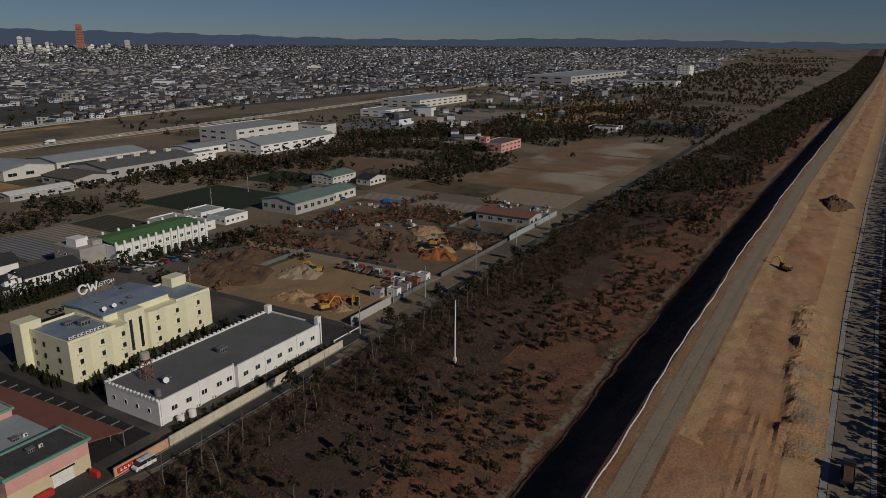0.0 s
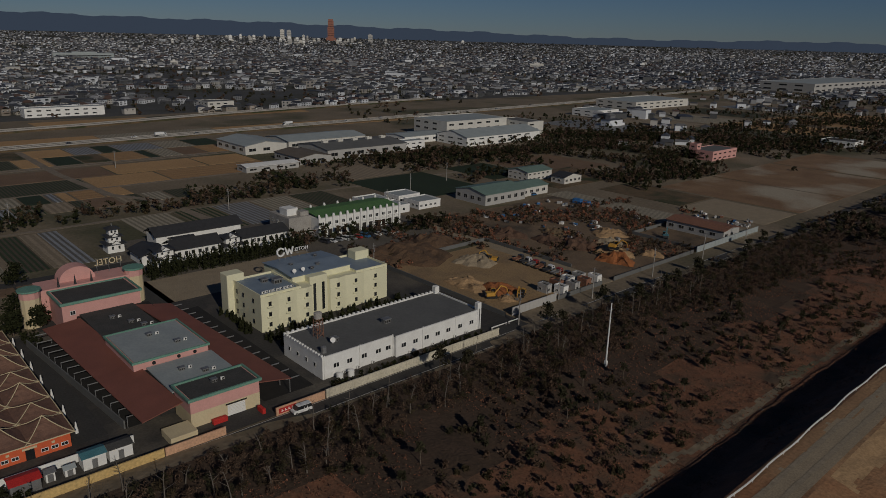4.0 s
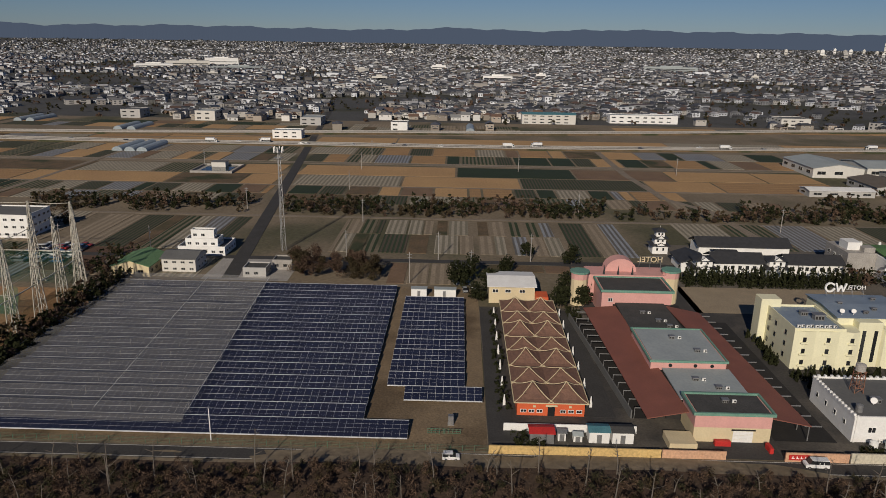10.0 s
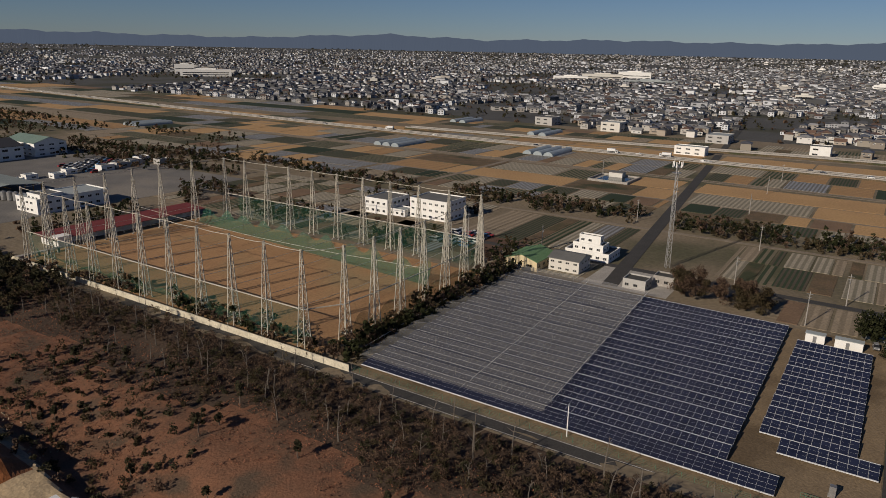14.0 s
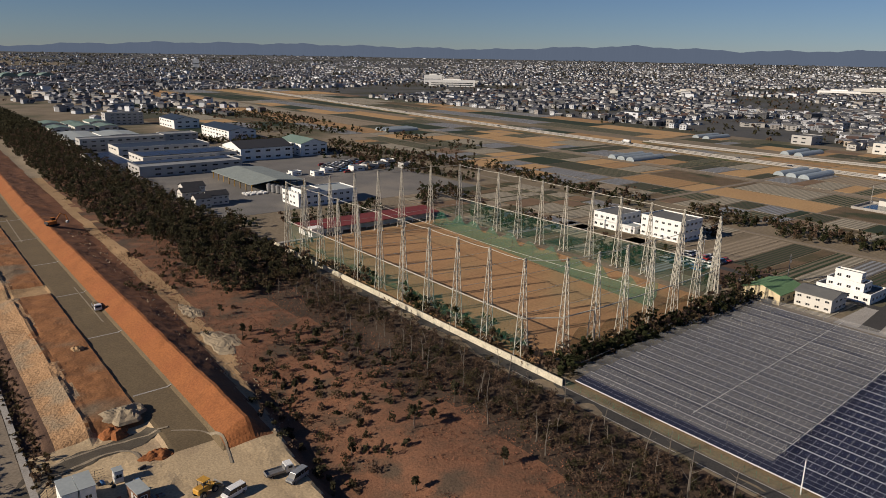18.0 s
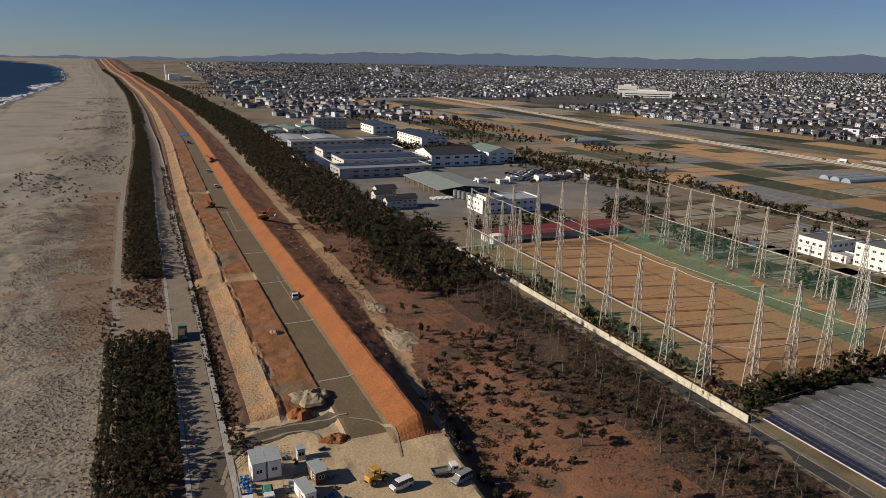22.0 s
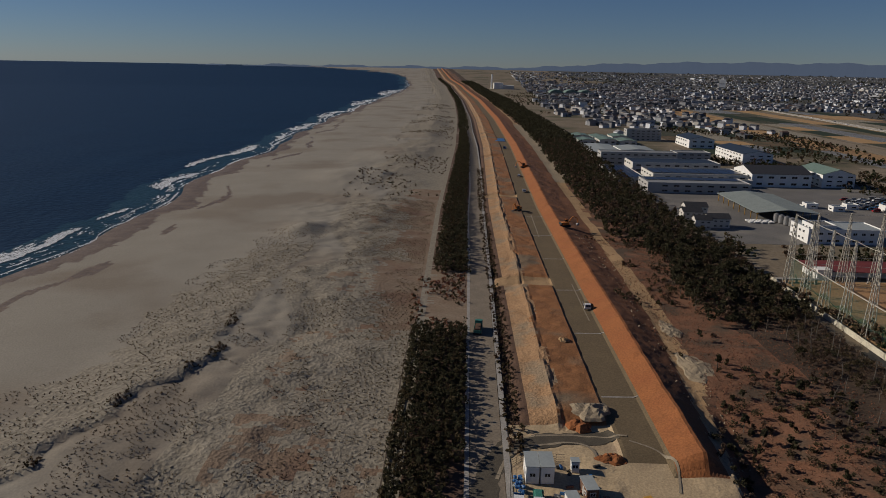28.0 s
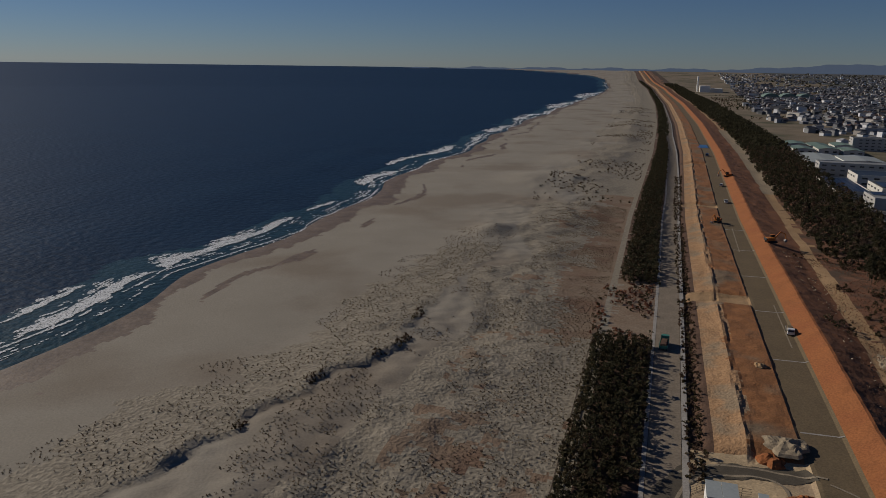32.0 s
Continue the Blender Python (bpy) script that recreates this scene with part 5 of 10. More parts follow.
# --- the white hotel with its walled forecourt
def white_hotel():
    t = thing("white_hotel", -140, 112, label="long low white hotel with a flat grey roof and crenellated edge", category="hotel")
    t.location = (0, 0, 0)
    bm = bmesh.new()
    poly(bm, [(-150, 86), (-131.6, 86), (-131.6, 108), (-130.4, 108), (-130.4, 139), (-150, 139)], 0, 5.6)
    part("body", bm, WHITE, t)
    bm = bmesh.new()
    poly(bm, [(-149.7, 86.3), (-131.9, 86.3), (-131.9, 108), (-130.8, 108), (-130.8, 138.7), (-149.7, 138.7)], 5.6, 5.75)
    part("roof", bm, GREY_ROOF, t)
    bm = bmesh.new()
    for seg in ((-150, -131.6, 85.9, 86.25), (-150.1, -149.75, 86.25, 139.1), (-131.85, -131.5, 86.25, 107.9), (-130.7, -130.3, 107.9, 139.1), (-149.75, -130.7, 138.8, 139.15)):
        box(bm, *seg, 5.6, 6.1)
    part("parapet", bm, WHITE, t)
    m = bx(-0.28, 0.28, -0.28, 0.28, 0, 0.42)
    me = part("merlon", m, WHITE, t).data
    first = bpy.data.objects["merlon"]
    first.location = (-149.6, 86.07, 6.1)
    for i in range(1, 15):
        share("merlon", me, t, (-149.6 + i * 1.25, 86.07, 6.1))
    for i in range(34):
        share("merlon", me, t, (-149.92, 87.2 + i * 1.5, 6.1))
    wm = window_mesh(1.7, 1.3)
    windows(t, wm, [(-131.58, yy, 2.3) for yy in (90, 94, 98.5, 103, 106.2)])
    windows(t, wm, [(-130.38, yy, 2.3) for yy in (110.5, 114.5, 118.5, 122.5, 126.5, 131, 135.5)])
    windows(t, window_mesh(1.0, 1.2, 0), [(xx, 85.98, 2.4) for xx in (-147, -143, -139, -135)], -math.pi / 2)
    for yy in (92, 96.3, 101, 112.5, 120.4, 124.6, 128.8, 133.2):
        share("aircon_unit", aircon_mesh(), t, (-131.2 if yy < 108 else -130.0, yy, 0.2))
    for yy in (86.4, 97.0, 107.5):
        part("pilaster", bx(-131.6, -131.4, yy, yy + 0.3, 0, 6.4), WHITE, t)
    for yy in (117, 129, 138.4):
        part("pilaster", bx(-130.4, -130.2, yy, yy + 0.3, 0, 6.4), WHITE, t)
    part("corner_pier", bx(-131.6, -130.2, 137.8, 139.3, 0, 8.2, bevel=0.1), WHITE, t, "taller white corner pier")
    part("corner_pier", bx(-150.2, -148.6, 137.6, 139.3, 0, 8.0, bevel=0.1), WHITE, t, "taller white corner pier")
    roof_vent(-140, 112, 5.75, t, 1.5)
    roof_vent(-138.5, 94, 5.75, t, 1.3)
    dish(t, -137.5, 93, 5.75, 0.7)
    bm = bmesh.new()
    for z in (5.75,):
        tube(bm, (-134.5, 88.3, z), (-134.5, 88.3, z + 1.5), 0.75, n=12)
        tube(bm, (-134.5, 88.3, z + 1.5), (-134.5, 88.3, z + 1.75), 0.75, 0.2, n=12)
    part("roof_tank", bm, STEEL, t)
    # lattice stand with a water tank
    s = thing("water_tower", -143.5, 92.5, 5.75, label="rusty lattice water tower with a pale tank on a hotel roof", category="tank")
    bm = bmesh.new()
    H = 5.2
    for ax in (-1, 1):
        for ay in (-1, 1):
            bar(bm, (ax, ay, 0), (ax * 0.85, ay * 0.85, H), 0.16)
    for k in range(4):
        z0, z1 = k * H / 4, (k + 1) * H / 4
        for a, b in (((-1, -1), (1, -1)), ((1, -1), (1, 1)), ((1, 1), (-1, 1)), ((-1, 1), (-1, -1))):
            bar(bm, (*a, z0), (*b, z1), 0.09)
            bar(bm, (*a, z1), (*b, z1), 0.1)
    part("lattice", bm, RUSTY, s)
    bm = bmesh.new()
    tube(bm, (0, 0, H), (0, 0, H + 1.5), 1.1, n=14)
    tube(bm, (0, 0, H + 1.5), (0, 0, H + 1.8), 1.1, 0.3, n=14)
    part("tank", bm, CONC, s, "pale grey water tank")
    for yy in (89.5, 92.8):
        g = thing("water_tank", -129.3, yy, 0, label="round pale plastic water tank beside the white hotel", category="tank")
        bm = bmesh.new()
        tube(bm, (0, 0, 0), (0, 0, 1.6), 0.85, n=12)
        tube(bm, (0, 0, 1.6), (0, 0, 1.85), 0.85, 0.3, n=12)
        part("shell", bm, WHITE, g)


white_hotel()


def wall_run(name, x, y0, y1, h, m, label, posts=4.0, t=0.2):
    w = thing(name, 0, 0, 0, label=label, category="wall")
    bm = bmesh.new()
    box(bm, x - t / 2, x + t / 2, y0, y1, -0.2, h)
    part("wall", bm, m, w)
    part("coping", bx(x - t / 2 - 0.06, x + t / 2 + 0.06, y0 - 0.03, y1 + 0.03, h, h + 0.1), m, w)
    post = None
    yy = y0
    while yy <= y1:
        if post is None:
            post = part("pier", bx(-t / 2 - 0.08, t / 2 + 0.08, -0.2, 0.2, 0, h + 0.05), m, w)
            post.location = (x, yy, 0)
        else:
            share("pier", post.data, w, (x, yy, 0))
        yy += posts
    return w


wall_run("boundary_wall", -123.6, 82, 140, 2.1, STAIN_WALL, "cream boundary wall with weathered stains along the lane")
wall_run("boundary_wall", -123.6, 9.5, 44, 1.8, OCHRE_WALL, "ochre yellow boundary wall along the lane")
wall_run("boundary_wall", -123.6, 44.4, 57, 1.8, PEACH_WALL, "peach boundary wall beside the hotel entrance")
wall_run("boundary_wall", -123.6, 69, 81.5, 1.9, PEACH_WALL, "peach boundary wall with a red sign")
sg = thing("sign_board", -123.3, 71.5, 0.5, label="red sign board with white script on a peach wall", category="sign")
part("panel", bx(-0.06, 0.06, -2.1, 2.1, 0, 1.2, bevel=0.02), RED, sg)
for k in range(4):
    part("script_bar", bx(0.06, 0.09, -1.6 + k * 0.85, -1.0 + k * 0.85, 0.35, 0.5), WHITE, sg)
    part("script_bar", bx(0.06, 0.09, -1.5 + k * 0.85, -1.3 + k * 0.85, 0.5, 0.9), WHITE, sg)
wall_run("boundary_wall", -132.6, 13, 41, 1.7, WHITE, "pale panel wall in front of the orange hotel", t=0.12)


# --- the yellow hotel
def yellow_hotel():
    t = thing("yellow_hotel", 0, 0, 0, label="pale yellow three-storey hotel with blue-grey metal roofs", category="hotel")
    bm = bmesh.new()
    poly(bm, [(-184, 88.5), (-166.6, 88.5), (-166, 91), (-166.6, 94), (-166, 97), (-166.6, 100), (-166, 103), (-166.6, 105), (-169.2, 105.5), (-169.2, 112), (-168.2, 112.5), (-167.6, 115), (-168.2, 118), (-167.6, 121.5), (-168.2, 125), (-167.6, 129), (-168.2, 134), (-184, 134)], 0, 10.6)
    part("body", bm, YELLOW, t)
    bm = bmesh.new()
    box(bm, -188.5, -171.5, 101.5, 122, 0, 12.6)
    part("centre_block", bm, YELLOW, t)
    part("stair_tower", bx(-187.5, -183.0, 86.5, 92, 0, 13.0, bevel=0.15), YELLOW, t)
    part("stair_tower", bx(-171.6, -168.6, 105.6, 111.8, 0, 12.4, bevel=0.15), YELLOW, t)
    part("stair_tower", bx(-183, -178.5, 129, 134.4, 0, 13.6, bevel=0.15), YELLOW, t)
    part("roof", bx(-183.6, -166.9, 89.2, 101.2, 10.6, 10.75), BLUE_ROOF, t)
    part("roof", bx(-183.6, -168.5, 122.2, 133.6, 10.6, 10.78), BLUE_ROOF, t)
    bm = bmesh.new()
    gable(bm, -188.5, -171.5, 101.5, 122, 12.6, 13.2, "y", 0.5)
    part("roof", bm, BLUE_ROOF, t)
    bm = bmesh.new()
    parapet(bm, -184, -166.7, 88.5, 101.5, 10.6, 11.3, 0.25)
    part("parapet", bm, YELLOW, t)
    bm = bmesh.new()
    parapet(bm, -184, -168.3, 122, 134, 10.6, 11.3, 0.25)
    part("parapet", bm, YELLOW, t)
    for yy in (107.2, 110.2):
        part("tall_window", bx(-168.65, -168.5, yy - 0.45, yy + 0.45, 1.5, 10.2), GLASS, t)
    wm = window_mesh(0.9, 1.25, 0, DARK_TILE)
    for k in range(3):
        z = 1.6 + k * 3.1
        windows(t, wm, [(-165.98, yy, z) for yy in (91, 97, 103)])
        windows(t, wm, [(-167.58, yy, z) for yy in (115, 121.5, 129)])
        windows(t, wm, [(xx, 88.45, z) for xx in (-181, -177, -171)], -math.pi / 2)
        for xx, yy in ((-166.0, 91), (-166.0, 97), (-166.0, 103), (-167.6, 115), (-167.6, 121.5), (-167.6, 129)):
            if "yb_sill" not in MESHES:
                b2 = bmesh.new()
                box(b2, -0.3, 0.35, -0.95, 0.95, -0.55, -0.1, bevel=0.12)
                ob = part("balcony", b2, YELLOW, t)
                ob.location = (xx, yy, z)
                MESHES["yb_sill"] = ob.data
            else:
                share("balcony", MESHES["yb_sill"], t, (xx, yy, z))
    roof_vent(-174.5, 98, 10.75, t, 1.8)
    roof_vent(-177.5, 95.5, 10.75, t, 1.3)
    for k in range(9):
        share("aircon_unit", aircon_mesh(), t, (-168.6 - 0.2 * (k % 2), 90.3 + k * 1.15, 10.75))
    for xx, yy in ((-180, 106), (-176, 113), (-184, 117), (-173.5, 109.5)):
        roof_vent(xx, yy, 13.1, t, 0.8)
    dish(t, -172.8, 103, 12.9, 0.6)
    dish(t, -172.8, 106, 12.9, 0.6)
    # the roof sign, seen from behind
    s = thing("roof_sign", -187.5, 108, 13.2, label="white roof sign letters on a steel frame, seen from behind", category="sign")
    bm = bmesh.new()
    for yy in (-2.2, 0, 2.2, 5, 8):
        bar(bm, (0, yy, 0), (0, yy, 2.6), 0.1)
        bar(bm, (1.2, yy, -0.2), (0, yy, 1.8), 0.08)
    bar(bm, (0, -2.4, 1.0), (0, 9, 1.0), 0.08)
    part("frame", bm, STEEL, s)
    bm = bmesh.new()
    for i in range(14):
        a0, a1 = 0.5 + i * 0.4, 0.5 + (i + 1) * 0.4
        bar(bm, (0.1, -1.2 + 1.25 * math.cos(a0), 2.2 + 1.25 * math.sin(a0)), (0.1, -1.2 + 1.25 * math.cos(a1), 2.2 + 1.25 * math.sin(a1)), 0.55)
    part("round_emblem", bm, WHITE, s)
    bm = bmesh.new()
    zig = [(0.4, 3.4), (1.1, 1.0), (1.8, 2.8), (2.5, 1.0), (3.2, 3.4)]
    for (a, b), (c, d) in zip(zig, zig[1:]):
        bar(bm, (0.1, a, b), (0.1, c, d), 0.5)
    part("zigzag_emblem", bm, WHITE, s)
    text_part(s, "HOTEL", WHITE, 1.7, (-0.12, 6.2, 1.6), (90, 0, -90))


yellow_hotel()


# --- the pink drive-in hotel
def pink_hotel():
    t = thing("pink_hotel", 0, 0, 0, label="pink drive-in hotel with brown carport roofs and green trim", category="hotel")
    # near-black walls put the shade inside the carports into colour
    part("body", bx(-199, -139.4, 49.4, 69, 0, 4.55), DARK, t, "inner court walls coloured near-black for the shade inside")
    bm = bmesh.new()
    v = [bm.verts.new(p) for p in ((-197, 40.2, 3.7), (-132.5, 43.2, 3.7), (-133.5, 52.2, 4.9), (-196, 49.5, 4.9), (-197, 40.2, 3.9), (-132.5, 43.2, 3.9), (-133.5, 52.2, 5.1), (-196, 49.5, 5.1))]
    for q in ((0, 3, 2, 1), (4, 5, 6, 7), (0, 1, 5, 4), (1, 2, 6, 5), (2, 3, 7, 6), (3, 0, 4, 7)):
        bm.faces.new([v[i] for i in q])
    part("carport_roof", bm, BROWN_ROOF, t, "red-brown sheet metal carport roof")
    bm = bmesh.new()
    v = [bm.verts.new(p) for p in ((-197, 64.5, 4.9), (-131.5, 68.9, 4.9), (-130.8, 77, 3.7), (-195, 74, 3.7), (-197, 64.5, 5.1), (-131.5, 68.9, 5.1), (-130.8, 77, 3.9), (-195, 74, 3.9))]
    for q in ((0, 3, 2, 1), (4, 5, 6, 7), (0, 1, 5, 4), (1, 2, 6, 5), (2, 3, 7, 6), (3, 0, 4, 7)):
        bm.faces.new([v[i] for i in q])
    part("carport_roof", bm, BROWN_ROOF, t, "red-brown sheet metal carport roof")
    part("flat_roof", bx(-198.5, -174.6, 50, 64.5, 4.9, 5.2), DARK_ROOF, t)
    part("flat_roof", bx(-154.2, -138.8, 52, 68.0, 5.0, 5.3), LIGHT_ROOF, t)
    part("upper_block", bx(-174.2, -154.5, 49.3, 67.4, 4.6, 6.9), PINK, t)
    part("upper_roof", bx(-173.8, -154.9, 49.7, 67.0, 6.9, 7.1), LIGHT_ROOF, t)
    bm = bmesh.new()
    parapet(bm, -174.6, -154.1, 48.9, 67.8, 6.7, 7.25, 0.4)
    part("green_edge", bm, GREEN_TRIM, t)
    for yy in (54, 60, 64):
        bm = bmesh.new()
        tube(bm, (-154.45, yy, 5.9), (-154.3, yy, 5.9), 0.45, n=12)
        part("round_window", bm, GLASS, t)
    part("gatehouse_lower", bx(-138.6, -130.2, 52.4, 68.4, 0, 3.4), CREAM, t)
    part("gatehouse_upper", bx(-138.6, -130.2, 52.4, 68.4, 3.4, 6.6), PINK, t)
    part("gatehouse_roof", bx(-138.2, -130.6, 52.8, 68.0, 6.6, 6.8), DARK_ROOF, t)
    bm = bmesh.new()
    parapet(bm, -139.1, -129.7, 51.9, 68.9, 6.35, 7.0, 0.45)
    part("green_edge", bm, GREEN_TRIM, t)
    bm = bmesh.new()
    for k in range(8):
        box(bm, -130.2, -130.13, 60.6, 64.8, 0.1 + k * 0.33, 0.38 + k * 0.33)
    part("shutter", bm, WHITE, t, "white roller shutter")
    part("shutter_surround", bx(-130.2, -130.05, 60.2, 65.2, 2.8, 3.1), DARK, t)
    part("planter", bx(-129.4, -128.4, 56.5, 59.8, 0, 1.2, bevel=0.08), RED, t, "red planter wall")
    part("planter", bx(-128.5, -126.0, 66.8, 67.6, 0, 1.3, bevel=0.08), RED, t, "red planter wall")
    part("side_wall", bx(-131.6, -126.5, 46.5, 52.2, 0, 1.6), CREAM, t)
    bm = bmesh.new()
    poly(bm, [(-197, 36.0), (-139, 41.4), (-139, 41.7), (-197, 36.3)], 0, 2.0)
    part("court_wall", bm, GREY_ROOF, t)
    # floors beside the carports in near-black, standing for the shade there
    bm = bmesh.new()
    poly(bm, [(-197, 36.3), (-139, 41.7), (-139, 47), (-197, 47)], -0.1, 0.12)
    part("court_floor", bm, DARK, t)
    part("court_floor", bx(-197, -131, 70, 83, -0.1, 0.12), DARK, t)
    post = part("post", bx(-0.09, 0.09, -0.09, 0.09, 0, 3.8), STEEL, t)
    post.location = (-195, 41.6, 0)
    beam = part("beam", bx(-0.08, 0.08, -1.6, 2.0, 3.45, 3.7), STEEL, t)
    beam.location = (-195, 39.6, -0.3)
    for i in range(1, 15):
        share("post", post.data, t, (-195 + i * 4.0, 37.0 + i * 0.37, 0), 0, (0.7, 0.7, 0.75))
        share("beam", beam.data, t, (-195 + i * 4.0, 38.6 + i * 0.37, -0.5), 0, (0.6, 1.0, 0.9))
    for i in range(15):
        share("post", post.data, t, (-193 + i * 4.4, 74.0 + i * 0.2, 0))
        share("beam", beam.data, t, (-193 + i * 4.4, 74.6 + i * 0.2, 0))
    for xx, yy, z in ((-168, 58, 7.1), (-160, 62, 7.1), (-148, 58, 5.3), (-144, 62, 5.3), (-135, 60, 6.8), (-190, 56, 5.2), (-184, 59, 5.2), (-180, 61, 5.2)):
        roof_vent(xx, yy, z, t, 0.9)
        share("aircon_unit", aircon_mesh(), t, (xx + 0.2, yy + 1.9, z))
    # the rear block with its turrets
    part("rear_block", bx(-212, -199.2, 46, 67, 0, 8.6), PINK, t)
    part("rear_roof", bx(-211.4, -199.8, 46.6, 66.4, 8.6, 8.8), DARK_ROOF, t)
    bm = bmesh.new()
    parapet(bm, -212.5, -198.7, 45.5, 67.5, 8.3, 9.0, 0.5)
    part("green_edge", bm, GREEN_TRIM, t)
    windows(t, window_mesh(1.4, 1.2), [(-199.15, 48.6, 5.2)])
    part("arcade", bx(-221, -212.2, 44, 70, 0, 9.4), PINK, t)
    for xx, yy in ((-211, 41.0), (-214, 70.5)):
        bm = bmesh.new()
        tube(bm, (xx, yy, 0), (xx, yy, 8.6), 2.6, n=12)
        part("turret", bm, CREAM, t)
        bm = bmesh.new()
        tube(bm, (xx, yy, 8.6), (xx, yy, 10.6), 2.7, n=12)
        part("turret_band", bm, PINK, t)
        bm = bmesh.new()
        tube(bm, (xx, yy, 10.6), (xx, yy, 11.1), 3.1, n=12)
        part("turret_cap", bm, GREEN_TRIM, t)
    bm = bmesh.new()
    n = 12
    fr = [bm.verts.new((-216, 55 + 5 * math.cos(math.pi * i / n), 9.4 + 4.2 * math.sin(math.pi * i / n))) for i in range(n + 1)]
    bk = [bm.verts.new((-221, 55 + 5 * math.cos(math.pi * i / n), 9.4 + 4.2 * math.sin(math.pi * i / n))) for i in range(n + 1)]
    for i in range(n):
        bm.faces.new((fr[i], fr[i + 1], bk[i + 1], bk[i]))
    bm.faces.new(fr[::-1])
    bm.faces.new(bk)
    part("barrel_vault", bm, PINK, t)
    for yy in (49, 53.5, 58):
        bm = bmesh.new()
        tube(bm, (-212.8, yy, 8.8), (-212.8, yy, 12.4), 0.5, 0.05, n=5)
        part("spike_finial", bm, DARK_TILE, t)
    s = thing("roof_sign", -219, 65, 9.4, label="letters of a hotel sign on a frame, seen from behind", category="sign")
    bm = bmesh.new()
    for yy in (-3.5, 0, 3.5):
        bar(bm, (0, yy, 0), (0, yy, 4.6), 0.12)
    bar(bm, (0, -3.6, 2.2), (0, 3.6, 2.2), 0.1)
    bar(bm, (0, -3.6, 4.4), (0, 3.6, 4.4), 0.1)
    part("frame", bm, STEEL, s)
    text_part(s, "HOTEL", CREAM, 2.6, (-0.12, 0, 2.4), (90, 0, -90))


pink_hotel()


# --- the orange hotel: seven units under twin peaked roofs
def peak_roof(parent, x0, x1, y0, y1, z, h):
    """A roof with two swept pyramids side by side and pale ridge lines."""
    bm = bmesh.new()
    nx, ny = 9, 17
    cx, c1, c2 = (x0 + x1) / 2, y0 + (y1 - y0) * 0.27, y0 + (y1 - y0) * 0.73

    def zz(x, y):
        best = 0
        for c in (c1, c2):
            u = max(abs(x - cx) / ((x1 - x0) / 2), abs(y - c) / ((y1 - y0) * 0.27))
            best = max(best, (max(0, 1 - u)) ** 1.6)
        return z + h * best
    rows = [[bm.verts.new((x0 + (x1 - x0) * i / (nx - 1), y0 + (y1 - y0) * j / (ny - 1), zz(x0 + (x1 - x0) * i / (nx - 1), y0 + (y1 - y0) * j / (ny - 1)))) for j in range(ny)] for i in range(nx)]
    for i in range(nx - 1):
        for j in range(ny - 1):
            bm.faces.new((rows[i][j], rows[i + 1][j], rows[i + 1][j + 1], rows[i][j + 1]))
    part("roof", bm, TILE_ROOF, parent)
    bm = bmesh.new()
    dy = (y1 - y0) * 0.27
    for c in (c1, c2):
        for sx in (-1, 1):
            for sy in (-1, 1):
                prev = None
                for k in range(5):
                    q = k / 4
                    p = (cx + sx * q * (x1 - x0) / 2, c + sy * q * dy)
                    p = (*p, zz(*p) + 0.06)
                    if prev:
                        bar(bm, prev, p, 0.17)
                    prev = p
    for a, b in (((x0, y0), (x1, y0)), ((x1, y0), (x1, y1)), ((x1, y1), (x0, y1)), ((x0, y1), (x0, y0))):
        bar(bm, (*a, z + 0.02), (*b, z + 0.02), 0.22)
    part("ridge_trim", bm, CREAM, parent, "pale ridge trim")


def orange_hotel():
    n, L = 7, 9.15
    for i in range(n):
        x1 = -139.2 - i * L
        x0 = x1 - L + 0.15
        u = thing("hotel_unit", 0, 0, 0, label="orange hotel unit under twin brown peaked roofs", category="hotel", group="units of the orange hotel")
        part("body", bx(x0, x1, 16.2, 31.2, 0, 3.3), ORANGE, u)
        peak_roof(u, x0 - 0.5, x1 + 0.5, 15.4, 32.0, 3.35 + 0.02 * (i % 2), 2.9 if i % 2 == 0 else 1.9)
        if i == 0:
            windows(u, window_mesh(1.3, 0.8, 1), [(x1 + 0.02, yy, 0.8) for yy in (17.6, 19.4, 21.2, 26.4, 28.2, 30)])
            part("door", bx(x1, x1 + 0.12, 23.0, 24.6, 0, 2.4), GLASS, u)
            part("door_surround", bx(x1, x1 + 0.3, 22.5, 25.1, 2.4, 2.8), CREAM, u)
            for yy in (20, 28):
                part("wall_lamp", bx(x1, x1 + 0.2, yy - 0.3, yy + 0.3, 2.1, 2.6, bevel=0.05), CREAM, u)
        else:
            windows(u, window_mesh(1.3, 0.8, 1), [((x0 + x1) / 2, 16.18, 1.2)], -math.pi / 2)
        s = thing("garden_statue", (x0 + x1) / 2, 13.6, 0, label="white garden statue on a plinth beside the drive", category="statue", group="statues along the drive")
        bm = bmesh.new()
        box(bm, -0.3, 0.3, -0.3, 0.3, 0, 1.1, bevel=0.05)
        tube(bm, (0, 0, 1.1), (0, 0, 2.3), 0.32, 0.16, n=8)
        tube(bm, (0, 0, 2.3), (0, 0, 2.7), 0.17, 0.12, n=8)
        ob = part("figure", bm, WHITE, s)
        s2 = thing("garden_statue", (x0 + x1) / 2, 33.4, 0, label="white garden statue on a plinth beside the drive", category="statue", group="statues along the drive")
        share("figure", ob.data, s2)


